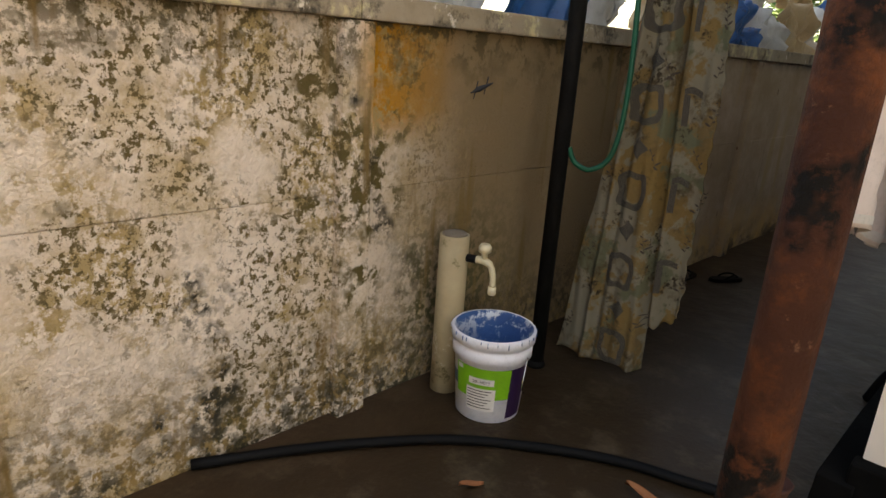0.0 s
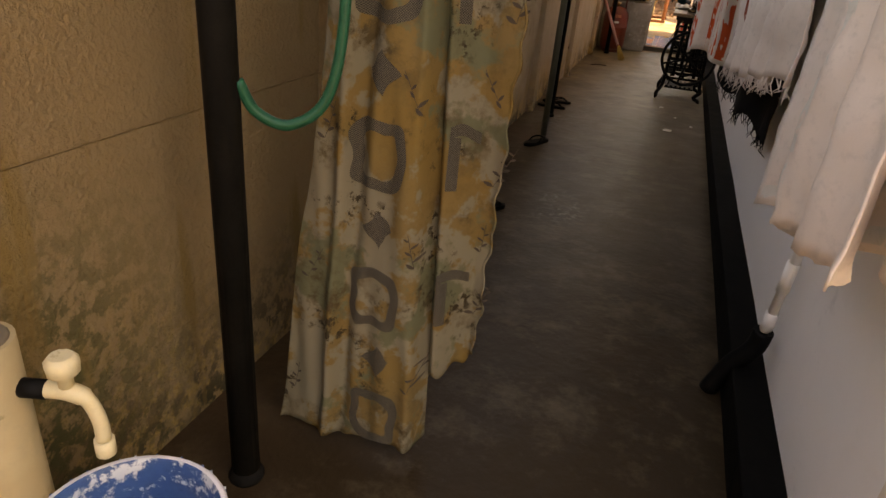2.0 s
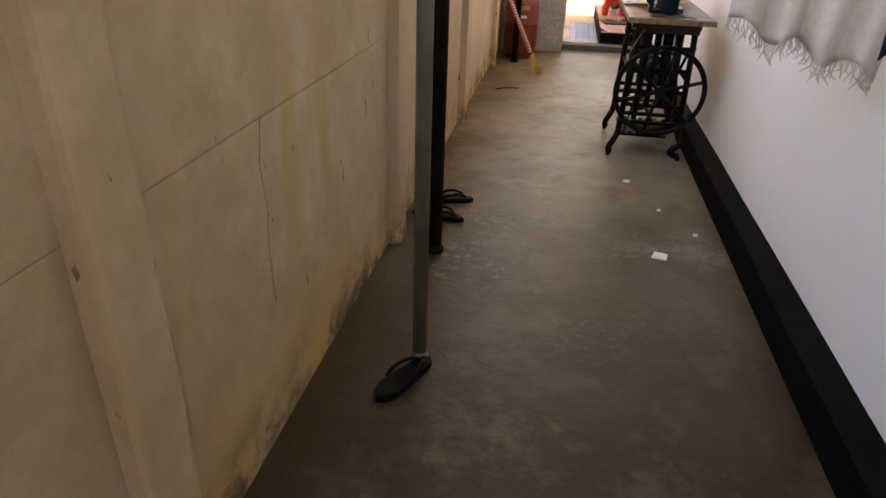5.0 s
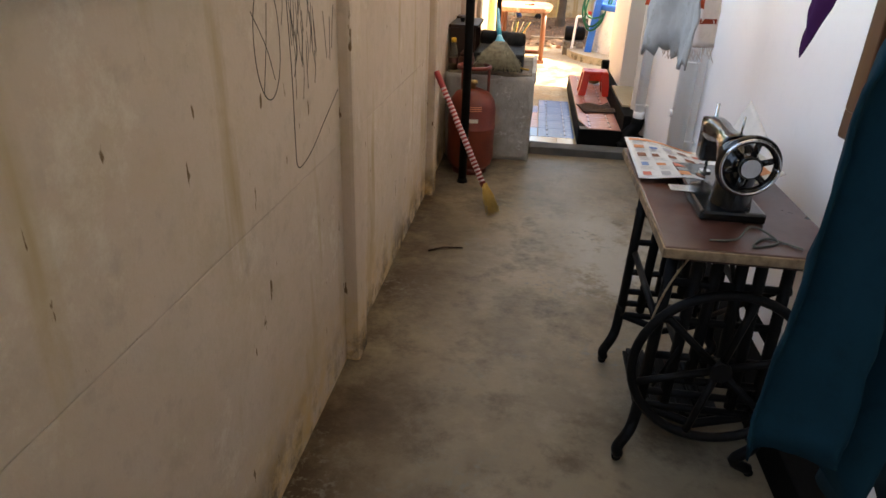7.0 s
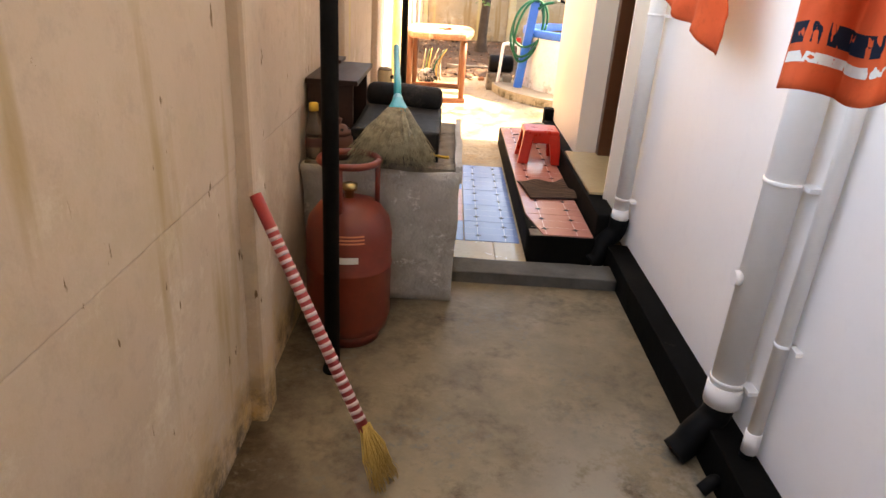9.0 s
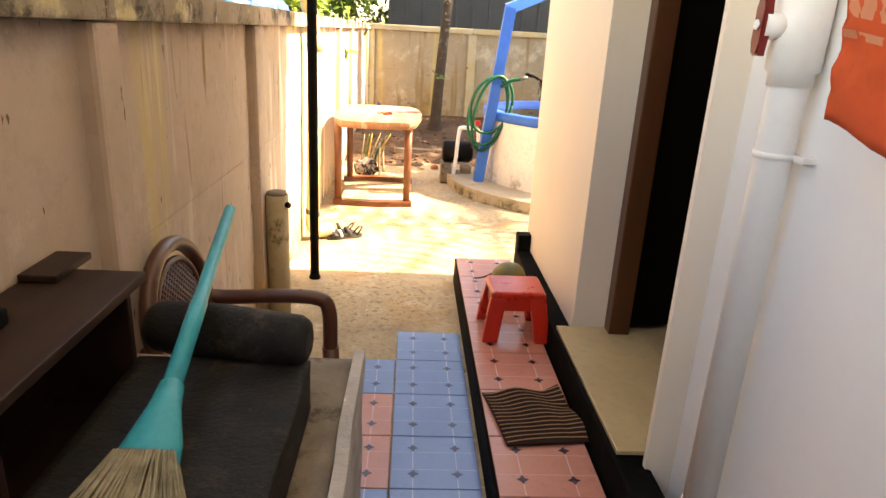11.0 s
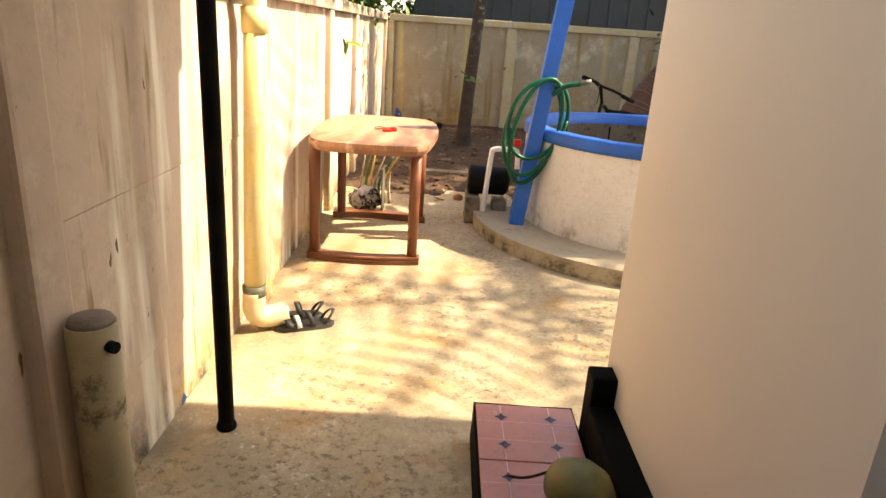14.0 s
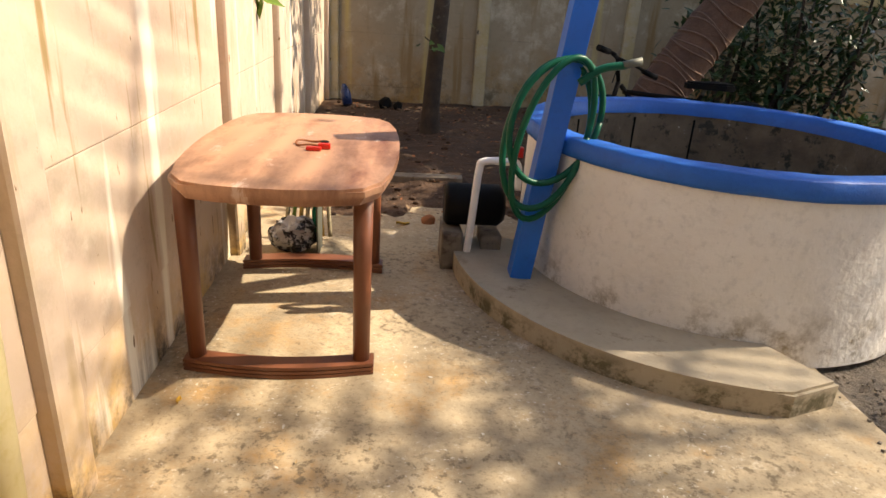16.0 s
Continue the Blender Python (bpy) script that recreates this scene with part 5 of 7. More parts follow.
part("stencil", wrap(GX, GY, -95, -70, 0.375, 0.40, 0.1612, 0.1612), PAPER, gas)
for k in range(3):
    part("stencil", wrap(GX, GY, -100, -62, 0.475 - 0.012 * k, 0.481 - 0.012 * k, 0.157 + 0.0035 * k, 0.156 + 0.0035 * k), PALE_ORANGE, gas)

rb = thing("stick_broom", "grass broom with a red and white striped handle against the wall", "broom", at=(0.42, 5.71, 0))
top, low = Vector((0.03, 5.95, 0.77)), Vector((0.36, 5.75, 0.16))
RED_WRAP = plain("broom_red_wrap", (0.36, 0.04, 0.04), 0.5)
PINK_WRAP = plain("broom_pale_wrap", (0.62, 0.46, 0.46), 0.5)
part("handle", bm_tube([top, low], 0.017, 12), RED_WRAP, rb)
for k in range(26):
    a, b = top.lerp(low, 0.14 + 0.032 * k), top.lerp(low, 0.155 + 0.032 * k)
    part("handle_stripe", bm_tube([a, b], 0.0178, 12), PINK_WRAP, rb)


def bristles(base, tip, r0, spread_x, spread_y, n, rad, mat_bm=None, bend=0.02):
    bm = bmesh.new()
    d = (tip - base).normalized()
    sx = d.cross(Vector((0, 0, 1))).normalized()
    sy = d.cross(sx)
    for k in range(n):
        a, q = random.uniform(-1, 1), random.uniform(-1, 1)
        s = base + sx * a * r0 + sy * q * r0 * 0.6
        e = base + (tip - base) * random.uniform(0.86, 1.04) + sx * a * spread_x + sy * q * spread_y
        m = s.lerp(e, 0.5) + sx * random.uniform(-bend, bend) + sy * random.uniform(-bend, bend) * 0.5
        bm_tube([s, m, e], [rad, rad * 0.9, rad * 0.4], 4, bm)
    return bm


part("bristles", bristles(low + Vector((0, 0, 0.02)), Vector((0.43, 5.70, 0.015)), 0.014, 0.05, 0.02, 150, 0.0016), YELLOW_STRAW, rb)

# ---- block with the grinding stone ----
block = thing("cement_block", "rough whitewashed cement block with a worn grey top", "block", at=(0.3, 7.1, 0))
bm = rough_box(-0.012, 6.68, 0.0, 0.605, 7.52, 0.635, 0.009, 0.045, 2.0)
for v in bm.verts:
    if v.co.y < 6.9:
        v.co.y += 0.16 * (1 - v.co.z / 0.635)
part("body", bm, WHITEWASH, block)
part("top_bed", rough_box(0.0, 6.70, 0.63, 0.585, 7.505, 0.652, 0.006, 0.05, 5.0), CEMENT_TOP, block)
part("rim", rough_box(0.585, 6.69, 0.60, 0.612, 7.515, 0.668, 0.006, 0.05, 7.0), WHITEWASH, block)
grind = solid("grinding_stone", rough_box(0.17, 6.78, 0.652, 0.515, 7.28, 0.765, 0.005, 0.03, 1.0), STONE_BLACK, "black flat grinding stone on the cement block", "grinding stone")
bm = bm_tube([(0.17, 7.36, 0.80), (0.175, 7.36, 0.80), (0.19, 7.355, 0.80), (0.33, 7.33, 0.80), (0.49, 7.30, 0.80), (0.505, 7.297, 0.80), (0.512, 7.296, 0.80)], [0.03, 0.046, 0.055, 0.060, 0.055, 0.046, 0.03], 28)
solid("stone_roller", bm, STONE_BLACK, "black stone rolling pin lying across the grinding stone", "roller")

gb = thing("soft_broom", "grass broom with a turquoise plastic handle lying over the stone roller", "broom", at=(0.33, 6.9, 0.7))
neck, tip_top = Vector((0.335, 6.96, 0.835)), Vector((0.27, 7.63, 0.985))
d = (tip_top - neck).normalized()
part("handle", bm_tube([neck + d * 0.05, neck + d * 0.30, neck + d * 0.305, tip_top], [0.0165, 0.0165, 0.0145, 0.0135], 16), TURQUOISE, gb)
fl = [neck + d * 0.07, neck + d * 0.02, neck - d * 0.06, neck - d * 0.10]


def flat_tube(points, ra, rb_, sides=20):
    bm = bmesh.new()
    rings = []
    side = d.cross(Vector((0, 0, 1))).normalized()
    upv = side.cross(d)
    for p_, a_, b_ in zip(points, ra, rb_):
        rings.append([bm.verts.new(p_ + side * a_ * math.cos(2 * math.pi * k / sides) + upv * b_ * math.sin(2 * math.pi * k / sides)) for k in range(sides)])
    for a_, c_ in zip(rings, rings[1:]):
        for k in range(sides):
            bm.faces.new((a_[k], a_[(k + 1) % sides], c_[(k + 1) % sides], c_[k])).smooth = True
    bm.faces.new(rings[0])
    bm.faces.new(rings[-1])
    return bm


part("ferrule", flat_tube(fl, [0.02, 0.026, 0.045, 0.048], [0.02, 0.022, 0.022, 0.02]), TURQUOISE, gb)
part("bristles", bristles(neck - d * 0.08, Vector((0.345, 6.58, 0.70)), 0.042, 0.165, 0.035, 900, 0.0017, None, 0.012), STRAW, gb)

cab = thing("wooden_cabinet", "dark old wooden box open at the front, standing by the wall", "cabinet", at=(0.08, 7.0, 0.64))
for x0, y0, z0, x1, y1, z1 in ((-0.012, 6.80, 0.925, 0.19, 7.30, 0.945), (-0.005, 6.82, 0.655, 0.17, 7.27, 0.672), (-0.005, 6.82, 0.672, 0.17, 6.838, 0.925), (-0.005, 7.252, 0.672, 0.17, 7.27, 0.925), (-0.01, 6.838, 0.672, 0.002, 7.252, 0.925)):
    part("board", bm_box(x0, y0, z0, x1, y1, z1, 0.003), OLD_WOOD, cab)
solid("clip", bm_box(0.045, 6.98, 0.945, 0.075, 7.05, 0.975, 0.006), BLACK_RUBBER, "small black clip on the wooden box", "clip")
solid("metal_bracket", bm_box(-0.01, 7.22, 0.945, 0.06, 7.36, 0.96, 0.003), OLD_WOOD, "dark flat bracket at the back of the box", "bracket")
bot = thing("plastic_bottle", "half-full clear plastic bottle with a yellow cap", "bottle", at=(0.02, 6.76, 0.65))
CLEAR = bpy.data.materials.new("bottle_plastic")
CLEAR.use_nodes = True
CLEAR.node_tree.nodes["Principled BSDF"].inputs["Base Color"].default_value = (0.45, 0.36, 0.26, 1)
CLEAR.node_tree.nodes["Principled BSDF"].inputs["Transmission Weight"].default_value = 0.85
CLEAR.node_tree.nodes["Principled BSDF"].inputs["Roughness"].default_value = 0.2
part("bottle_body", bm_lathe([(0.030, 0.652), (0.034, 0.66), (0.034, 0.76), (0.030, 0.785), (0.014, 0.83), (0.014, 0.84)], 24, (0.032, 6.745, 0)), CLEAR, bot)
part("liquid", bm_lathe([(0.029, 0.656), (0.031, 0.662), (0.031, 0.735), (0.001, 0.735)], 24, (0.032, 6.745, 0)), plain("liquid_cloudy", (0.22, 0.15, 0.09), 0.4), bot, "cloudy brownish liquid")
part("label_wrap", bm_lathe([(0.0346, 0.70), (0.0346, 0.735)], 24, (0.032, 6.745, 0), caps=False), TERRACOTTA, bot)
part("cap", bm_lathe([(0.018, 0.836), (0.018, 0.862), (0.012, 0.866)], 20, (0.032, 6.745, 0)), LEAF_YELLOW, bot, "yellow screw cap")
pot = thing("clay_jar", "dark brown clay jar with a pierced lid", "jar", at=(0.12, 6.74, 0.65))
part("jar_body", bm_lathe([(0.035, 0.652), (0.05, 0.67), (0.06, 0.71), (0.055, 0.74), (0.045, 0.752)], 28, (0.125, 6.745, 0)), TERRACOTTA, pot)
part("lid", bm_lathe([(0.05, 0.752), (0.048, 0.765), (0.03, 0.785), (0.012, 0.79), (0.012, 0.80), (0.016, 0.81), (0.006, 0.816)], 28, (0.125, 6.745, 0)), TERRACOTTA, pot)
for k in range(6):
    a = 2 * math.pi * k / 6
    part("lid_hole", bm_tube([(0.125 + 0.038 * math.cos(a), 6.745 + 0.038 * math.sin(a), 0.774), (0.125 + 0.040 * math.cos(a), 6.745 + 0.040 * math.sin(a), 0.777)], 0.006, 10), BLACK_RUBBER, pot)
dry_leaf(0.52, 6.78, 0.665, 0.085, 30, LEAF_YELLOW, "yellow fallen leaf on the cement block")

# plastic chair behind the block
chair = thing("plastic_chair", "brown plastic armchair with a caned back, by the wall", "chair", at=(0.3, 8.0, 0))
CY0, CY1 = 7.55, 7.99
CZ = -0.09
part("seat", bm_box(0.06, CY0 + 0.03, 0.40 + CZ, 0.48, CY1 - 0.03, 0.425 + CZ, 0.010), BROWN_PLASTIC, chair)


def back_pt(a, k=1.0):
    """The rim of the oval back."""
    y, z = (CY0 + CY1) / 2 + 0.225 * k * math.cos(a), 0.645 + 0.20 * k * math.sin(a)
    return (0.115 - 0.06 * (z - 0.42) / 0.4, y, z)


part("back_rim", bm_tube([back_pt(2 * math.pi * k / 36, 0.94) for k in range(37)], 0.022, 10), BROWN_PLASTIC, chair)
cane = part("caned_panel", bm_tube([back_pt(2 * math.pi * k / 36, 0.72) for k in range(37)], 0.010, 8), BROWN_PLASTIC, chair, "woven cane pattern in the back")
bm = bmesh.new()
for k in range(-9, 10):
    for s in (1, -1):
        h = math.sqrt(max(0.0, 1 - (k / 10) ** 2)) * 0.72
        c = k / 10 * 0.72
        p0 = ((c - s * h) * 0.7071, (c * 1.0 + h * s) * 0.7071)
        a0, b0 = (c - h) * 0.7071, (c + h) * 0.7071
        y0, z0, y1, z1 = (a0, b0, b0, a0) if s > 0 else (-a0, b0, -b0, a0)
        ym = (CY0 + CY1) / 2
        P = lambda yy, zz: (0.115 - 0.06 * (0.645 + 0.20 * zz - 0.42) / 0.4, ym + 0.225 * yy, 0.645 + 0.20 * zz)
        bm_tube([P(y0, z0), P(y1, z1)], 0.0035, 5, bm)
part("cane_weave", bm, BROWN_PLASTIC, cane)
part("back_lower", bm_grid(lambda u, v: (0.118 - 0.01 * v, CY0 + 0.06 + 0.38 * u, 0.31 + 0.16 * v), 8, 2), BROWN_PLASTIC, chair).modifiers.new("thickness", "SOLIDIFY").thickness = 0.012
for y in (CY0, CY1):
    part("arm", bm_tube(smooth_path([(0.05, y + (0.02 if y == CY0 else -0.02), 0.70 + CZ), (0.14, y, 0.685 + CZ), (0.32, y, 0.695 + CZ), (0.43, y, 0.69 + CZ), (0.465, y, 0.65 + CZ), (0.47, y, 0.5 + CZ)], 5), 0.024, 10), BROWN_PLASTIC, chair)
    part("leg", bm_tube([(0.47, y, 0.52 + CZ), (0.49, y, 0.0)], [0.028, 0.022], 10), BROWN_PLASTIC, chair)
    part("leg", bm_tube([(0.07, y, 0.45 + CZ), (0.035, y, 0.0)], [0.028, 0.022], 10), BROWN_PLASTIC, chair)

# pipe stub and yellow rain pipe by the wall
stub = thing("pipe_stub", "weathered upright pipe stub filled with cement by the wall", "pipe", at=(0.085, 9.12, 0))
part("pipe", bm_tube([(0.075, 9.13, 0.0), (0.075, 9.13, 0.645)], 0.055, 24), PVC_OLD, stub)
part("cement_top", bm_lathe([(0.052, 0.643), (0.045, 0.658), (0.02, 0.665)], 20, (0.075, 9.13, 0)), CEMENT_TOP, stub)
part("outlet", bm_tube([(0.12, 9.11, 0.60), (0.142, 9.10, 0.60)], 0.014, 12), BLACK_RUBBER, stub)
rain = thing("rain_pipe", "yellowed rain pipe with a white elbow at its foot", "pipe", at=(0.06, 10.5, 0))
part("pipe", bm_tube([(0.055, 10.42, 0.16), (0.06, 10.46, 0.75), (0.065, 10.50, 1.30)], 0.044, 20), PVC_YELLOW, rain)
part("upper_pipe", bm_tube(smooth_path([(0.065, 10.50, 1.28), (0.062, 10.50, 1.36), (0.03, 10.42, 1.55), (0.0, 10.32, 1.85)], 5), 0.040, 18), PVC_YELLOW, rain)
part("socket", bm_tube([(0.065, 10.50, 1.26), (0.064, 10.50, 1.36)], 0.052, 20), PVC_YELLOW, rain)
part("elbow", bm_tube(smooth_path([(0.055, 10.42, 0.19), (0.056, 10.42, 0.10), (0.09, 10.44, 0.062), (0.15, 10.475, 0.062), (0.17, 10.49, 0.065)], 5), 0.050, 18), PVC_CREAM, rain, "pale plastic elbow")
part("strap", bm_tube([(0.055, 10.42, 0.17), (0.055, 10.42, 0.22)], 0.05, 18), GREY_STEEL, rain)


SOLE_GREY, STRAP_BLACK = plain("sandal_sole_grey", (0.055, 0.055, 0.055), 0.8), plain("sandal_strap_black", (0.012, 0.011, 0.011), 0.6)


def sandal(x, y, turn):
    ob = thing("sandal", "black strapped sandal with pale trim on the cement", "sandal", group="pair of sandals")
    out = [(0.26 * (t - 0.5), 0.26 * (0.16 + 0.03 * math.sin(math.pi * t * 1.2 + 2.2)) * math.sin(math.pi * min(1, max(0, t))) ** 0.4) for t in [k / 14 for k in range(15)]]
    part("sole", bm_prism(out + [(a, -b) for a, b in reversed(out[1:-1])], 0.0, 0.022, 0.004), SOLE_GREY, ob)
    part("insole", bm_prism([(a * 0.93, b * 0.9) for a, b in out + [(a, -b) for a, b in reversed(out[1:-1])]], 0.021, 0.026, 0.002), STRAP_BLACK, ob)

    def band(x0, x1, w, h, lean, mat, label=""):
        """A strap over the foot from x0 to x1, w half wide and h high."""
        st = part("strap", bm_grid(lambda u, v: (x0 + (x1 - x0) * v + lean * math.sin(math.pi * u), -w * math.cos(math.pi * u), 0.022 + h * math.sin(math.pi * u) ** 0.8), 14, 2), mat, ob, label)
        st.modifiers.new("thickness", "SOLIDIFY").thickness = 0.003
    band(0.060, 0.088, 0.040, 0.030, 0.012, STRAP_BLACK)
    band(0.028, 0.048, 0.043, 0.040, 0.006, PAPER, "pale trim strap")
    band(-0.035, -0.012, 0.040, 0.062, 0.020, STRAP_BLACK)
    band(-0.085, -0.070, 0.036, 0.058, -0.045, STRAP_BLACK)
    ob.matrix_basis = pose(x, y, 0, 0, 0, turn)


sandal(0.20, 10.57, 195)
sandal(0.27, 10.48, 205)

# ---- door, sill, step, tiles ----
door = thing("door_1", "brown wooden door frame with a dark open door", "door", kind="structure")
part("door_frame", bm_box(1.545, 8.44, 0.285, 1.63, 8.508, 2.25, 0.005), WOOD_BROWN, door)
part("door_frame", bm_box(1.545, 7.622, 0.285, 1.63, 7.68, 2.25, 0.005), WOOD_BROWN, door)
part("door_frame", bm_box(1.545, 7.68, 2.18, 1.63, 8.44, 2.248, 0.005), WOOD_BROWN, door)
leaf_m = Matrix.Translation((1.64, 8.50, 0)) @ pose(0, 0, 0, 0, 0, 14)
bm = bm_box(0.0, 0.0, 0.29, 0.78, 0.035, 2.16, 0.004)
bmesh.ops.transform(bm, matrix=leaf_m, verts=bm.verts[:])
# the leaf takes the room's painted darkness instead of its brown wood
part("door_leaf", bm, ROOM_SHADE, door, "door leaf swung inwards, coloured near-black for the unlit room")
bm = bm_box(0.36, -0.03, 0.62, 0.40, -0.002, 0.74, 0.006)
bmesh.ops.transform(bm, matrix=leaf_m, verts=bm.verts[:])
part("door_handle", bm, BRASS, door, "brass door handle")
sill = thing("trim", "beige tiled door sill", "sill", kind="structure")
part("sill_slab", bm_box(1.345, 7.66, 0.272, 1.70, 8.80 - 0.29, 0.288, 0.003), SILL_TILE, sill)

step = thing("step", "black-sided step with pink patterned tiles on top", "step", kind="structure")
part("step_body", rough_box(0.995, 7.31, 0.0, 1.325, 9.70, 0.150, 0.004, 0.14), BLACK_PAINT, step)
part("broken_corner", bm_box(1.0, 7.315, 0.146, 1.10, 7.40, 0.1535, 0.002), CEMENT_TOP, step)
thr = solid("threshold", rough_box(0.60, 7.04, 0.0, 1.39, 7.20, 0.055, 0.005, 0.05, 3.0), surf("kerb_grey_black", (0.10, 0.095, 0.085), (0.05, 0.047, 0.042), 6.0, 0.8, 0.6, 40, dist=0.005), "low grey-black cement kerb across the passage", "kerb", kind="structure")


def tile_mesh(w, h, mat, dark, line, cut=False):
    bm = bm_box(-w / 2, -h / 2, -0.008, w / 2, h / 2, 0.0, 0.0015, 1)
    if cut:
        for v in bm.verts:
            if v.co.x < -w * 0.4 and v.co.y < -h * 0.4:
                v.co.x += w * 0.2
    for f in bm.faces:
        f.material_index = 0

    def add(outline, idx, z):
        vs = [bm.verts.new((x, y, z)) for x, y in outline]
        bm.faces.new(vs).material_index = idx
    for i in (-1, 1):
        x = i * w * 0.25
        add([(x - 0.0018, -h / 2 + 0.003), (x + 0.0018, -h / 2 + 0.003), (x + 0.0018, h / 2 - 0.003), (x - 0.0018, h / 2 - 0.003)], 2, 0.0007)
        for j in (-1, 1):
            y = j * h * 0.25
            s = 0.021
            star = []
            for k in range(8):
                r = s if k % 2 == 0 else s * 0.50
                star.append((x + r * math.cos(math.pi * k / 4), y + r * math.sin(math.pi * k / 4)))
            add(star, 1, 0.0014)
    for y in (-h / 6, h / 6):
        add([(-w / 2 + 0.003, y - 0.0009), (w / 2 - 0.003, y - 0.0009), (w / 2 - 0.003, y + 0.0009), (-w / 2 + 0.003, y + 0.0009)], 2, 0.0004)
    return mesh_of(bm, "tile", mat, dark, line)


def lay(me, x, y, z, parent):
    ob = new("tile", me)
    ob.parent = parent
    ob.matrix_parent_inverse = parent.matrix_basis.inverted()
    ob.matrix_basis = pose(x, y, z)
    return ob


pink = tile_mesh(0.315, 0.291, PINK_TILE, DIAMOND_DARK, TILE_LINE_P)
pink_cut = tile_mesh(0.315, 0.291, PINK_TILE, DIAMOND_DARK, TILE_LINE_P, True)
for k in range(8):
    lay(pink_cut if k == 0 else pink, 1.16, 7.315 + 0.146 + 0.296 * k, 0.160, step)
pav = thing("pavement", "blue, pink and beige glazed tiles set in the floor", "tiles", kind="structure")
blue = tile_mesh(0.30, 0.284, BLUE_TILE, DIAMOND_BLUE, TILE_LINE_B)
pink2 = tile_mesh(0.30, 0.284, PINK_TILE, DIAMOND_DARK, TILE_LINE_P)
for k in range(5):
    lay(blue, 0.830, 7.53 + 0.145 + 0.289 * k, 0.012, pav)
for k in range(4):
    lay((blue, pink2, pink2, blue)[k], 0.524, 7.53 + 0.145 + 0.289 * k, 0.012, pav)
beige = mesh_of(bm_box(-0.165, -0.16, -0.008, 0.165, 0.16, 0.0, 0.0015, 1), "tile", BEIGE_TILE)
lay(beige, 0.665, 7.365, 0.012, pav)
lay(mesh_of(bm_box(-0.075, -0.16, -0.008, 0.082, 0.16, 0.0, 0.0015, 1), "tile", BEIGE_TILE), 0.91, 7.365, 0.012, pav)

mat_thing = thing("door_mat", "dark brown striped cotton mat crumpled on the step", "mat", at=(1.15, 8.0, 0.16))
MAT_BROWN, MAT_TAN = fabric("mat_brown", (0.035, 0.016, 0.012)), fabric("mat_tan", (0.32, 0.20, 0.13))


def mat_pt(u, v, lift=0.0):
    x = 1.055 + 0.29 * u - 0.05 * v
    y = 7.84 + 0.33 * v + 0.03 * u
    z = 0.166 + 0.008 * math.sin(9 * u + 4 * v) * v + 0.03 * max(0, u - 0.8) * 3 * abs(math.sin(5 * v)) + lift
    return (x, y, z)


part("cloth", bm_grid(mat_pt, 30, 30), MAT_BROWN, mat_thing).modifiers.new("thickness", "SOLIDIFY").thickness = 0.005
for k in range(14):
    v = 0.03 + 0.07 * k
    part("stripe", bm_grid(lambda a, b: mat_pt(0.01 + 0.98 * a, v + 0.018 * b + 0.05 * math.sin(3 * a), 0.0075), 24, 1), MAT_TAN, mat_thing)

stool = thing("plastic_stool", "small red plastic stool standing on the tiled step", "stool", at=(1.19, 8.72, 0.16))
stx, sty, stz = 1.195, 8.72, 0.161
bm = bm_box(stx - 0.12, sty - 0.11, stz + 0.185, stx + 0.12, sty + 0.11, stz + 0.225, 0.018, 3)
part("seat", bm, RED_PLASTIC, stool)
for sx in (-1, 1):
    for sy in (-1, 1):
        bm = bm_box(-0.035, -0.022, 0, 0.035, 0.022, 0.20, 0.008)
        for v in bm.verts:
            k = 1 - v.co.z / 0.20
            v.co.x += sx * 0.03 * k
            v.co.y += sy * 0.03 * k
        bmesh.ops.translate(bm, vec=(stx + sx * 0.085, sty + sy * 0.088, stz), verts=bm.verts[:])
        part("leg", bm, RED_PLASTIC, stool)
    part("skirt", bm_box(stx - 0.11 if sx < 0 else stx + 0.104, sty - 0.09, stz + 0.13, stx - 0.104 if sx < 0 else stx + 0.11, sty + 0.09, stz + 0.195), RED_PLASTIC, stool)
    part("skirt", bm_box(stx - 0.10, sty + sx * 0.105 - 0.003, stz + 0.14, stx + 0.10, sty + sx * 0.105 + 0.003, stz + 0.195), RED_PLASTIC, stool)

coco = thing("coconut", "green-brown young coconut resting on the step", "coconut", at=(1.22, 9.16, 0.16))
bm = bm_lathe([(0.003, -0.105), (0.035, -0.095), (0.066, -0.055), (0.078, 0.0), (0.072, 0.05), (0.045, 0.095), (0.012, 0.112)], 24)
bmesh.ops.transform(bm, matrix=pose(1.235, 9.17, 0.162 + 0.085, 70, 15, 20), verts=bm.verts[:])
part("husk", bm, COCONUT_GREEN, coco)
part("stalk", bm_tube(smooth_path([(1.20, 9.22, 0.27), (1.12, 9.25, 0.21), (1.07, 9.28, 0.19)], 4), 0.004, 6), OLD_WOOD, coco)

# ---- yard: table, well, pump ----
def bowed(x0, x1, y0, y1, bow, r, n=8):
    """A rounded rectangle whose sides bulge by bow."""
    cx, cy, hx, hy = (x0 + x1) / 2, (y0 + y1) / 2, (x1 - x0) / 2 - bow, (y1 - y0) / 2 - bow
    pts = []
    for k in range(4):
        a0 = -135 + 90 * k
        for j in range(n):
            t = -1 + 2 * (j + 0.5) / n
            e = 1 - t * t
            if k == 0:
                pts.append((cx + hx * t * (1 - 0.02 * abs(t) ** 6), cy - hy - bow * e))
            elif k == 1:
                pts.append((cx + hx + bow * e, cy + hy * t))
            elif k == 2:
                pts.append((cx - hx * t, cy + hy + bow * e))
            else:
                pts.append((cx - hx - bow * e, cy - hy * t))
    return pts


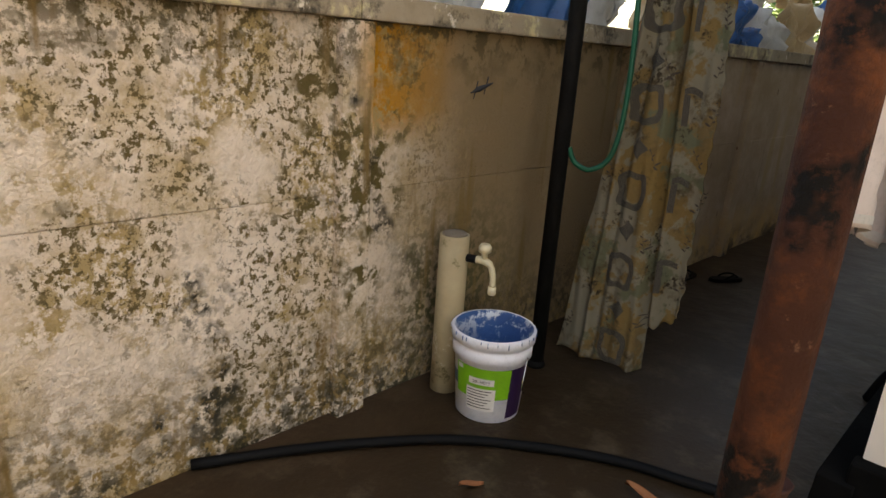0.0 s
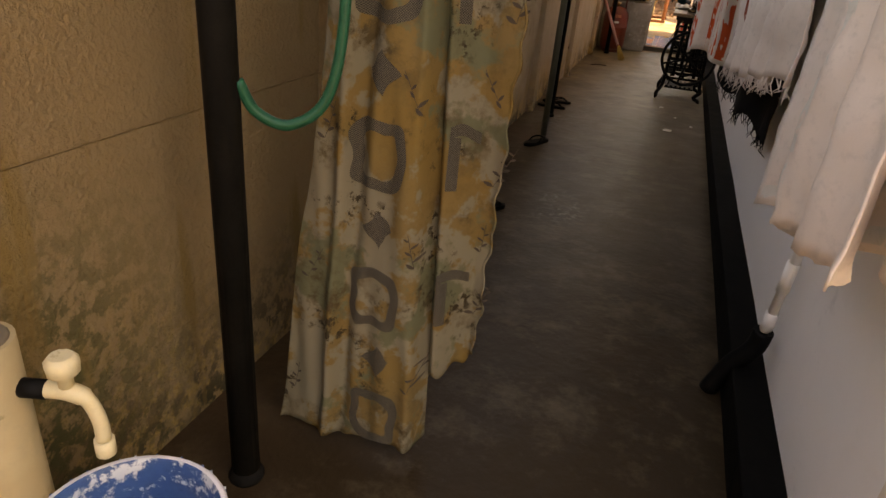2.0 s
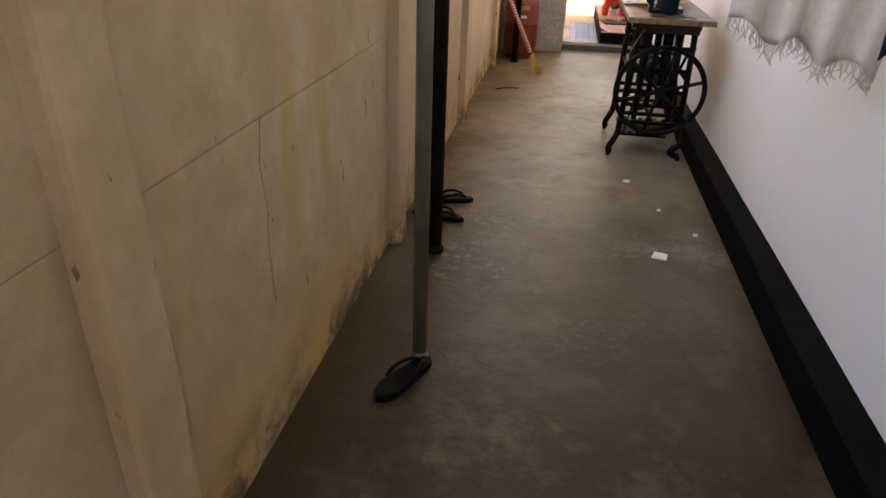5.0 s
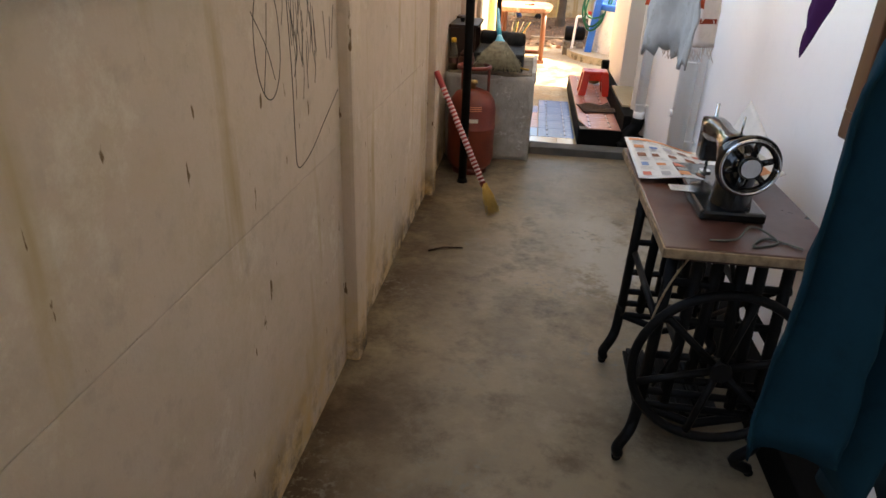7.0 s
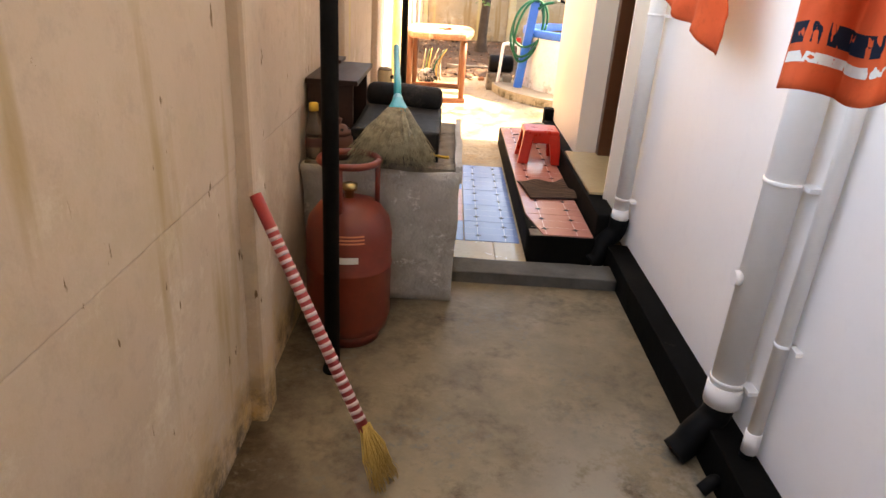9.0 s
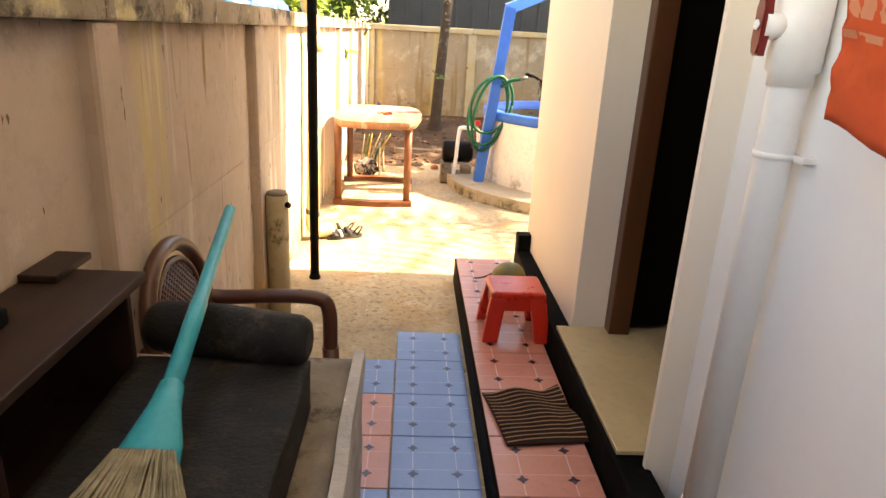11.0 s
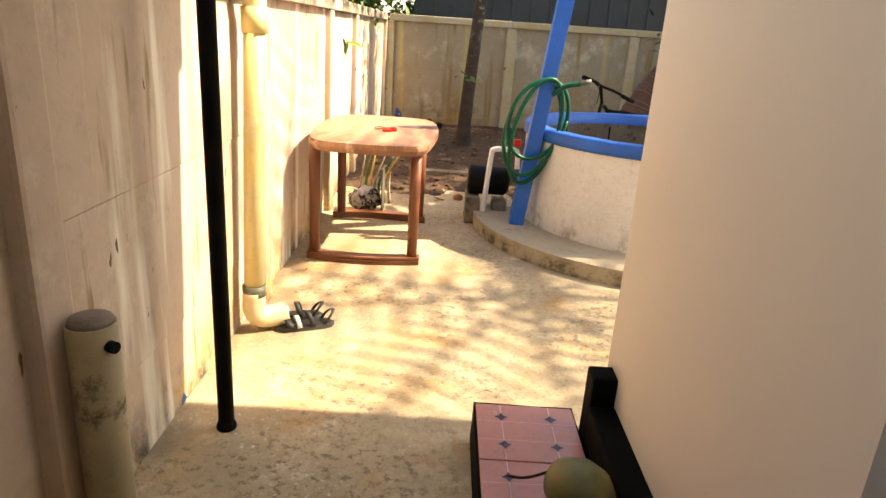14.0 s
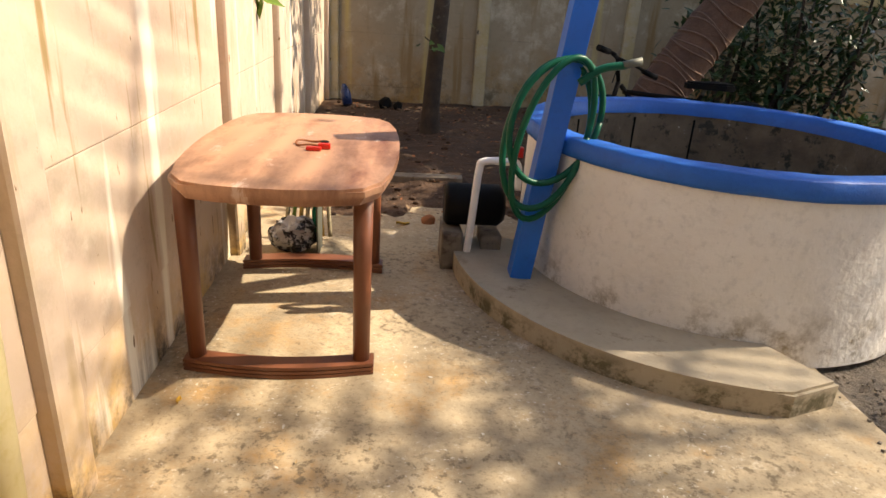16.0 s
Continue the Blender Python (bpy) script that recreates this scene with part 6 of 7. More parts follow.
table = thing("plastic_table", "faded brown plastic garden table with ribbed edges", "table", at=(0.42, 11.8, 0))
part("tabletop", bm_prism(bowed(0.05, 0.80, 11.25, 12.48, 0.055, 0.06), 0.69, 0.718, 0.010), TABLE_PLASTIC, table)
for k in range(3):
    o = 0.006 * (k + 1)
    part("rim_rib", bm_prism(bowed(0.05 + o, 0.80 - o, 11.25 + o, 12.48 - o, 0.055, 0.06), 0.69 - 0.010 * (k + 1), 0.688 - 0.010 * k), TABLE_PLASTIC, table)
legs = [(0.115, 11.43), (0.69, 11.43), (0.69, 12.31), (0.13, 12.31)]
for x, y in legs:
    part("leg", bm_tube([(x, y, 0.045), (x, y, 0.40), (x, y, 0.68)], [0.030, 0.031, 0.034], 16), TABLE_PLASTIC, table)
for y, s in ((11.43, -1), (12.31, 1)):
    out = [(0.075 + 0.66 * k / 12, y - 0.038 + s * 0.045 * math.sin(math.pi * k / 12)) for k in range(13)]
    out += [(x, yy + 0.076) for x, yy in reversed(out)]
    for j in range(3):
        o = 0.004 * j
        part("foot_rail", bm_prism([(x, yy) for x, yy in out], 0.002 + 0.016 * j, 0.014 + 0.016 * j, 0.003), TABLE_PLASTIC, table)
tool = thing("cable_bundle", "small coil of brown cable with red clips on the table", "cable", at=(0.5, 11.8, 0.7))
part("coil", bm_tube([(0.47 + 0.06 * math.cos(a), 11.84 + 0.045 * math.sin(a), 0.726 + 0.004 * math.sin(3 * a)) for a in (2 * math.pi * k / 24 for k in range(25))], 0.004, 6), LEAF_DRY, tool)
part("clip", bm_box(0.50, 11.77, 0.719, 0.545, 11.795, 0.740, 0.004), RED_PLASTIC, tool)
part("clip", bm_box(0.46, 11.74, 0.719, 0.515, 11.765, 0.733, 0.004), RED_PLASTIC, tool)
part("clip", bm_box(0.505, 11.80, 0.719, 0.535, 11.83, 0.740, 0.004), BLACK_RUBBER, tool)

WXC, WYC, WR = 2.36, 12.45, 0.94
well = thing("well", "whitewashed round well with a bright blue rim", "well", at=(WXC, WYC, 0))
part("outer_wall", bm_lathe([(WR + 0.005, 0.0), (WR, 0.10), (WR - 0.005, 0.68)], 72, (WXC, WYC, 0), caps=False), WELL_WHITE, well)
part("inner_wall", bm_lathe([(WR - 0.095, 0.68), (WR - 0.10, 0.30), (WR - 0.10, -0.15)], 72, (WXC, WYC, 0), caps=False), WELL_INSIDE, well, "stained grey concrete inside of the well")
part("shaft_floor", bm_lathe([(0.001, -0.14), (WR - 0.09, -0.14)], 48, (WXC, WYC, 0), caps=False), BLACK_PAINT, well)
bm = bm_lathe([(WR - 0.10, 0.675), (WR + 0.008, 0.675), (WR + 0.012, 0.69), (WR + 0.010, 0.748), (WR, 0.755), (WR - 0.09, 0.755), (WR - 0.10, 0.748), (WR - 0.10, 0.675)], 96, (WXC, WYC, 0), caps=False)
for v in bm.verts:
    v.co += 0.004 * noise.noise_vector(v.co * 9)
part("rim", bm, BLUE_RIM, well, "thick blue-painted rim")
for a in (75, 100, 130, 158):
    c, s = math.cos(radians(a)), math.sin(radians(a))
    part("ring_joint", bm_tube([(WXC + (WR - 0.098) * c, WYC + (WR - 0.098) * s, 0.0), (WXC + (WR - 0.098) * c, WYC + (WR - 0.098) * s, 0.65)], 0.006, 6), BLACK_PAINT, well)
out = arc(WXC - 0.02, WYC - 0.02, 1.26, 172, 262, 28)
inn = arc(WXC, WYC, WR - 0.02, 262, 172, 28)
ledge = solid("well_ledge", bm_prism(out + [(2.37, 11.26)] + inn, -0.01, 0.098, 0.012), LEDGE, "curved cement ledge round the foot of the well", "ledge", kind="structure")

frame_post = thing("steel_gantry", "bright blue square steel frame arching over the well", "steel frame", at=(1.36, 12.1, 0.1))


def square_tube(a, b, w):
    a, b = Vector(a), Vector(b)
    m = (b - a).to_track_quat("Z", "Y").to_matrix().to_4x4()
    bm = bm_box(-w / 2, -w / 2, 0, w / 2, w / 2, (b - a).length, 0.004)
    bmesh.ops.transform(bm, matrix=Matrix.Translation(a) @ m, verts=bm.verts[:])
    return bm


BLUE_STEEL = surf("steel_blue_paint", (0.004, 0.14, 0.60), (0.004, 0.115, 0.50), 4.0, 0.35, 0.06, 50, stains=(((0.20, 0.24, 0.34), 40, 0.72, 0.74),))
part("post", square_tube((1.365, 12.10, 0.096), (1.545, 12.10, 1.66), 0.095), BLUE_STEEL, frame_post)
part("top_bar", square_tube((1.52, 12.10, 1.645), (2.45, 12.40, 2.05), 0.09), BLUE_STEEL, frame_post)
part("post", square_tube((4.05, 13.0, -0.1), (3.85, 12.95, 1.66), 0.095), BLUE_STEEL, frame_post)
part("top_bar", square_tube((3.87, 12.95, 1.645), (2.42, 12.40, 2.05), 0.09), BLUE_STEEL, frame_post)

coil = thing("coiled_hose", "green hose hung in loops on the blue post", "hose", at=(1.4, 12.0, 0.8))
for k, (rx, rz, cz, dx) in enumerate(((0.17, 0.30, 0.76, 0.0), (0.19, 0.25, 0.82, 0.03), (0.15, 0.34, 0.74, 0.02))):
    loop = [(1.40 + dx + rx * math.cos(a) + 0.55 * rz * 0.5 * math.sin(a) * 0.6, 12.02 - 0.015 * k + 0.05 * math.sin(a + k), cz + rz * math.sin(a)) for a in (2 * math.pi * j / 36 for j in range(37))]
    part("loop", bm_tube(loop, 0.014, 10), GREEN_HOSE, coil)
part("loose_end", bm_tube(smooth_path([(1.50, 12.0, 0.98), (1.58, 11.99, 1.04), (1.67, 11.98, 1.06)], 5), 0.016, 10), GREEN_HOSE, coil)
part("nozzle", bm_tube([(1.66, 11.98, 1.06), (1.73, 11.97, 1.08)], 0.016, 12), GREY_STEEL, coil)

pump = thing("water_pump", "old black electric water pump with a white outlet pipe", "pump", at=(1.2, 12.5, 0))
part("base_block", rough_box(1.02, 12.36, 0.0, 1.12, 12.62, 0.19, 0.006, 0.04), CEMENT_TOP, pump)
part("base_block", rough_box(1.22, 12.40, 0.0, 1.32, 12.62, 0.16, 0.006, 0.04), CEMENT_TOP, pump)
part("motor", bm_tube([(1.03, 12.50, 0.30), (1.05, 12.50, 0.30), (1.30, 12.50, 0.30), (1.33, 12.50, 0.30)], [0.09, 0.105, 0.105, 0.08], 24), BLACK_IRON, pump)
part("outlet_pipe", bm_tube(smooth_path([(1.14, 12.36, 0.02), (1.16, 12.38, 0.25), (1.18, 12.40, 0.50), (1.20, 12.40, 0.545), (1.30, 12.40, 0.55), (1.36, 12.38, 0.54), (1.37, 12.38, 0.42)], 6), 0.019, 12), PVC_WHITE, pump)
part("red_valve", bm_box(1.33, 12.36, 0.58, 1.38, 12.40, 0.63, 0.006), RED_PLASTIC, pump)

bag = thing("rubbish_bag", "crumpled black and white plastic bag in a metal tray", "bag", at=(0.27, 12.55, 0))
bm = bmesh.new()
bmesh.ops.create_icosphere(bm, subdivisions=4, radius=0.12)
for v in bm.verts:
    n3 = noise.noise_vector(v.co * 14) * 0.035 + noise.noise_vector(v.co * 35) * 0.015
    v.co = Vector((v.co.x * 0.95 + 0.27, v.co.y * 0.7 + 12.53, max(0.0, v.co.z * 0.75 + 0.085))) + Vector((n3.x, n3.y, n3.z if v.co.z > 0 else 0))
part("bag_skin", bm, surf("plastic_black_white", (0.55, 0.56, 0.58), (0.40, 0.42, 0.45), 7.0, 0.4, 0.3, 40, stains=(((0.015, 0.015, 0.018), 9, 0.47, 0.50),)), bag)
part("metal_sheet", bm_box(0.40, 12.44, 0.0, 0.408, 12.62, 0.34, 0.002), GREY_STEEL, bag)
cstraw = thing("coconut_broom", "bundle of dry palm sheaths propped under the table", "palm sheath", at=(0.3, 12.68, 0))
for k in range(7):
    part("sheath", bm_tube(smooth_path([(0.2 + 0.04 * k, 12.70, 0.02), (0.22 + 0.035 * k, 12.72, 0.2), (0.24 + 0.05 * k * random.uniform(0.6, 1.2), 12.74, 0.38 + 0.05 * random.random())], 4), [0.012, 0.012, 0.012, 0.012, 0.01, 0.009, 0.008, 0.006, 0.004], 6), (STRAW, GREEN_HOSE, YELLOW_STRAW)[k % 3] if k != 1 else LEAF_GREEN, cstraw)

# ---- planted end of the yard ----
def soil_z(x, y):
    k = min(1.0, max(0.0, (y - 13.0) / 2.2))
    return -0.02 + 0.18 * k + 0.035 * noise.noise(Vector((x * 1.7, y * 1.7, 0))) + 0.014 * noise.noise(Vector((x * 9, y * 9, 3)))


soil = solid("ground", bm_grid(lambda u, v: (-0.02 + 8.0 * u, 12.95 + 3.5 * v, soil_z(8.0 * u, 12.95 + 3.5 * v)), 150, 70), SOIL, "bare red-brown soil with dry leaves at the end of the yard", "ground", kind="structure")
solid("ground", bm_grid(lambda u, v: (2.30 + 5.5 * u, 9.67 + 3.39 * v, -0.03 + 0.025 * noise.noise(Vector((u * 40, v * 24, 1)))), 90, 60), surf("gravel_grey_brown", (0.17, 0.14, 0.11), (0.10, 0.08, 0.06), 40.0, 0.9, 1.0, 60, dist=0.02), "grey-brown gravel beside the well", "ground", kind="structure")
bm = bmesh.new()
for k in range(1500):
    x, y, s = random.uniform(2.38, 4.6), random.uniform(10.5, 12.2), random.uniform(0.006, 0.014)
    if (x - WXC) ** 2 + (y - WYC) ** 2 < 1.0 or (x < 2.42 and y > 11.2):
        continue
    t = bmesh.ops.create_cube(bm, size=s)
    bmesh.ops.transform(bm, matrix=pose(x, y, 0.0, random.uniform(0, 90), random.uniform(0, 90), random.uniform(0, 90)), verts=t["verts"])
solid("gravel", bm, surf("gravel_stone", (0.24, 0.20, 0.16), (0.13, 0.11, 0.09), 30.0, 0.9, 0.2, 60), "loose grey and brown gravel", "gravel", kind="stuff")
solid("wooden_plank", rough_box(0.52, 13.78, 0.0, 1.24, 13.88, 0.075, 0.005, 0.06), CEMENT_TOP, "weathered grey plank edging the soil", "plank")


def leaf_blade(bm, m, L, W, idx=0):
    pts = [(0, 0, 0), (W * 0.5, L * 0.35, 0.02 * L), (W * 0.42, L * 0.65, 0.0), (0, L, -0.10 * L), (-W * 0.42, L * 0.65, 0.0), (-W * 0.5, L * 0.35, 0.02 * L)]
    vs = [bm.verts.new(m @ Vector(p)) for p in pts]
    mid = bm.verts.new(m @ Vector((0, L * 0.5, -0.02 * L)))
    for k in range(6):
        bm.faces.new((vs[k], vs[(k + 1) % 6], mid)).material_index = idx


def litter(n, x0, x1, y0, y1, mats, label, base=None, size=1.0):
    bm = bmesh.new()
    for k in range(n):
        x, y = random.uniform(x0, x1), random.uniform(y0, y1)
        z = (soil_z(x, y) if base is None else base) + 0.008
        L = size * random.uniform(0.02, 0.06)
        leaf_blade(bm, pose(x, y, z, random.uniform(-25, 25), random.uniform(-25, 25), random.uniform(0, 360)), L, L * random.uniform(0.3, 0.6), random.randrange(len(mats)))
    return solid("leaf_litter", bm, mats, label, "leaf litter", kind="stuff")


litter(1700, 0.05, 4.5, 13.1, 16.3, (LEAF_DRY, surf("leaf_tan", (0.30, 0.20, 0.11), None, 20, 0.9, 0.0), surf("leaf_brown_dark", (0.08, 0.045, 0.025), None, 20, 0.9, 0.0)), "scattered dry leaves on the red soil")
litter(110, 0.2, 1.7, 10.3, 12.9, (surf("petal_white", (0.72, 0.68, 0.58), None, 20, 0.8, 0.0), surf("leaf_tan_pale", (0.40, 0.28, 0.14), None, 20, 0.9, 0.0)), "white flecks and dry petals on the cement", -0.004, 0.36)
bm = bmesh.new()
for k in range(260):
    x, y, s = random.uniform(0.05, 3.0), random.uniform(13.1, 16.2), random.uniform(0.008, 0.03)
    t = bmesh.ops.create_icosphere(bm, subdivisions=1, radius=s)
    bmesh.ops.transform(bm, matrix=Matrix.Translation((x, y, soil_z(x, y) + s * 0.3)) @ Matrix.Diagonal((1, random.uniform(0.6, 1), random.uniform(0.4, 0.8), 1)), verts=t["verts"])
solid("soil_clods", bm, SOIL, "small clods and stones on the soil", "stones", kind="stuff")
for x, y, s in ((0.98, 13.05, 0.045), (0.62, 16.1, 0.07), (0.75, 15.9, 0.05)):
    bm = bmesh.new()
    bmesh.ops.create_icosphere(bm, subdivisions=3, radius=s)
    for v in bm.verts:
        v.co += noise.noise_vector(v.co * 18) * 0.012 + Vector((x, y, soil_z(x, y) + s * 0.6))
    solid("coconut_husk", bm, LEAF_DRY if s < 0.05 else BLACK_IRON, "dry brown coconut husk on the soil", "husk", group="husks on the soil")
dry_leaf(0.83, 12.98, 0.0, 0.10, 40, LEAF_YELLOW, "yellow fallen leaf on the ground")
dry_leaf(0.12, 11.2, 0.0, 0.05, 100, LEAF_YELLOW, "small orange leaf by the wall")
bt = thing("plastic_bottle", "crumpled dark blue plastic bottle in the corner", "bottle", at=(0.3, 15.9, 0.15))
part("bottle_body", bm_tube([(0.25, 16.0, 0.17), (0.22, 16.05, 0.30), (0.20, 16.08, 0.36)], [0.05, 0.05, 0.02], 14), plain("bottle_navy", (0.01, 0.03, 0.12), 0.3), bt)

# slim mottled tree
tree = thing("slim_tree", "slim tree with dark mottled bark and pale lichen", "tree", at=(1.04, 15.05, 0.1))
trunk_pts = smooth_path([(1.04, 15.05, 0.0), (1.05, 15.05, 0.5), (1.10, 15.06, 1.3), (1.16, 15.06, 2.2), (1.22, 15.08, 3.4), (1.2, 15.1, 5.0)], 8)
part("trunk", bm_tube(trunk_pts, [0.115 - 0.035 * min(1, k / 6) - 0.001 * k for k in range(len(trunk_pts))], 16), BARK, tree)
bm = bmesh.new()
for (bx, by, bz), n in (((0.98, 14.98, 0.92), 7), ((0.95, 15.0, 2.0), 14), ((1.42, 15.0, 2.25), 14), ((1.1, 15.0, 1.95), 6)):
    for k in range(n):
        m = Matrix.Translation((bx + random.uniform(-0.1, 0.1), by + random.uniform(-0.1, 0.1), bz + random.uniform(-0.12, 0.12))) @ pose(0, 0, 0, random.uniform(-50, 40), random.uniform(-40, 40), random.uniform(0, 360))
        leaf_blade(bm, m, random.uniform(0.06, 0.11), 0.045)
part("sprigs", bm, LEAF_GREEN, tree)
for a, b in (((1.07, 15.05, 0.85), (0.96, 14.98, 0.93)), ((1.13, 15.05, 1.9), (0.94, 15.0, 2.02)), ((1.15, 15.05, 2.0), (1.40, 15.0, 2.26))):
    part("twig", bm_tube([a, b], [0.008, 0.004], 6), BARK, tree)
bm = bmesh.new()
for k in range(2600):
    a, r = random.uniform(0, 6.283), random.random() ** 0.6 * 1.5
    m = Matrix.Translation((1.0 + r * math.cos(a) * 1.2, 15.3 + r * math.sin(a) * 0.8, 3.6 + random.uniform(-0.8, 1.6) - 0.12 * r)) @ pose(0, 0, 0, random.uniform(-60, 40), random.uniform(-40, 40), random.uniform(0, 360))
    leaf_blade(bm, m, random.uniform(0.09, 0.16), 0.06)
part("crown", bm, LEAF_GREEN, tree)

# leaning coconut palm; its crown is above the yard
palm = thing("coconut_palm", "leaning coconut palm with a ringed brown trunk", "palm tree", at=(2.45, 14.4, 0.1))
pp = smooth_path([(2.42, 14.35, 0.0), (2.78, 14.4, 0.65), (3.22, 14.4, 1.36), (4.0, 14.2, 2.6), (5.3, 13.6, 4.2), (7.2, 12.8, 6.0), (9.1, 11.8, 7.7)], 12)
part("trunk", bm_tube(pp, [0.21 - 0.0016 * k + (0.008 if k % 3 == 0 else 0) for k in range(len(pp))], 18), PALM_BARK, palm)
for k in range(30):
    a, b = pp[k], pp[k + 1]
    q = a.lerp(b, 0.4 + 0.3 * math.sin(k * 2.3))
    dd = (b - a).normalized()
    sd = dd.orthogonal().normalized()
    up = dd.cross(sd)
    r = 0.214 - 0.0016 * k
    ring = [q + r * (math.cos(t) * sd + math.sin(t) * up) + dd * 0.02 * math.sin(2 * t + k) for t in (2 * math.pi * j / 24 for j in range(25))]
    part("ring_scar", bm_tube(ring, 0.007, 5), surf("palm_ring_pale", (0.17, 0.10, 0.07), None, 9, 0.95, 0.2, 40) if k == 0 else bpy.data.materials["palm_ring_pale"], palm)
head_p = Vector((9.1, 11.8, 7.7))
for k in range(9):
    az = 2 * math.pi * k / 9 + random.uniform(-0.15, 0.15)
    rise = random.uniform(-0.2, 0.9)
    L = random.uniform(2.8, 3.6)
    spine = [head_p + Vector((math.cos(az) * L * t, math.sin(az) * L * t, L * (rise * t - (0.55 + 0.3 * rise) * t * t))) for t in [j / 10 for j in range(11)]]
    bm = bm_tube(spine, [0.03 - 0.0025 * j for j in range(11)], 5)
    for j in range(1, 24):
        t = j / 24
        i = min(9, int(t * 10))
        p_ = spine[i].lerp(spine[i + 1], t * 10 - i)
        dd = (spine[i + 1] - spine[i]).normalized()
        sd = dd.cross(Vector((0, 0, 1))).normalized()
        ln = 0.75 * math.sin(math.pi * min(1, 0.12 + t * 0.85)) + 0.1
        for s in (1, -1):
            e = p_ + sd * s * ln + dd * ln * 0.45 - Vector((0, 0, ln * 0.35))
            w = dd * 0.034
            bm.faces.new([bm.verts.new(q) for q in (p_ - w, p_ + w, e)])
    part("frond", bm, LEAF_GREEN, palm)

# shrub and potted plant by the far wall
shrub = thing("shrub", "dark glossy shrub before the far wall", "shrub", at=(4.2, 15.6, 0.15))
for b in range(13):
    x0, y0 = 4.25 + random.uniform(-0.5, 0.6), 15.5 + random.uniform(-0.3, 0.3)
    top = Vector((x0 + random.uniform(-0.55, 0.75), y0 + random.uniform(-0.3, 0.3), random.uniform(0.8, 2.2)))
    part("stem", bm_tube(smooth_path([(x0, y0, 0.1), Vector((x0, y0, 0.1)).lerp(top, 0.5) + Vector((0.06, 0, 0.05)), top], 5), [0.03 - 0.0024 * k for k in range(11)], 7), BARK, shrub)
    bm = bmesh.new()
    for k in range(230):
        t = random.uniform(0.15, 1.05)
        c = Vector((x0, y0, 0.1)).lerp(top, t) + Vector((random.gauss(0, 0.17), random.gauss(0, 0.15), random.gauss(0, 0.12)))
        leaf_blade(bm, Matrix.Translation(c) @ pose(0, 0, 0, random.uniform(-60, 30), random.uniform(-30, 30), random.uniform(0, 360)), random.uniform(0.08, 0.15), 0.04)
    part("leaves", bm, LEAF_DARK, shrub)
pp_ = thing("potted_plant", "small leafy plant in a brown clay pot", "plant", at=(4.75, 14.9, 0.1))
part("pot", bm_lathe([(0.11, 0.06), (0.16, 0.30), (0.175, 0.31), (0.175, 0.35), (0.15, 0.35), (0.14, 0.30), (0.001, 0.30)], 28, (4.75, 14.9, 0), caps=False), TERRACOTTA, pp_)
bm = bmesh.new()
for k in range(120):
    leaf_blade(bm, Matrix.Translation((4.75 + random.gauss(0, 0.09), 14.9 + random.gauss(0, 0.09), 0.36 + random.uniform(0, 0.12))) @ pose(0, 0, 0, random.uniform(-20, 70), 0, random.uniform(0, 360)), 0.07, 0.035)
part("leaves", bm, LEAF_GREEN, pp_)

# bicycle parked behind the well
bike = thing("bicycle", "black bicycle parked behind the well", "bicycle", at=(2.5, 13.75, 0))
BKY = 13.72
for x in (2.15, 3.12):
    spoked_wheel("wheel", x, BKY, 0.40, 0.30, 0.018, 12, bike, BLACK_RUBBER, 0.02)
for a, b in (((2.22, 0.80), (2.15, 0.40)), ((2.24, 0.78), (2.62, 0.36)), ((2.26, 0.74), (2.78, 0.70)), ((2.80, 0.74), (2.62, 0.36)), ((2.62, 0.36), (3.12, 0.40)), ((2.78, 0.68), (3.12, 0.40))):
    part("frame_tube", bm_tube([(a[0], BKY, a[1]), (b[0], BKY, b[1])], 0.016, 8), BLACK_STEEL, bike)
part("stem", bm_tube([(2.22, BKY, 0.80), (2.19, BKY, 0.95)], 0.014, 8), BLACK_STEEL, bike)
hb = part("handlebar", bm_tube(smooth_path([(2.00, BKY - 0.30, 1.02), (2.10, BKY - 0.20, 0.99), (2.19, BKY, 0.95), (2.35, BKY + 0.12, 0.90), (2.52, BKY + 0.22, 0.83)], 6), 0.012, 8), BLACK_STEEL, bike)
part("grip", bm_tube([(1.96, BKY - 0.33, 1.03), (2.05, BKY - 0.25, 1.005)], 0.019, 10), BLACK_RUBBER, hb)
part("grip", bm_tube([(2.44, BKY + 0.18, 0.86), (2.56, BKY + 0.24, 0.815)], 0.019, 10), BLACK_RUBBER, hb)
part("brake_cable", bm_tube(smooth_path([(2.06, BKY - 0.24, 1.0), (2.14, BKY - 0.18, 0.93), (2.16, BKY - 0.06, 0.80)], 5), 0.004, 6), BLACK_RUBBER, bike)
part("saddle", bm_prism([(2.68, BKY - 0.03), (2.80, BKY - 0.05), (2.92, BKY - 0.085), (2.99, BKY - 0.07), (2.99, BKY + 0.07), (2.92, BKY + 0.085), (2.80, BKY + 0.05), (2.68, BKY + 0.03)], 0.785, 0.83, 0.012), BLACK_RUBBER, bike)
part("seat_post", bm_tube([(2.80, BKY, 0.74), (2.82, BKY, 0.79)], 0.013, 8), GREY_STEEL, bike)

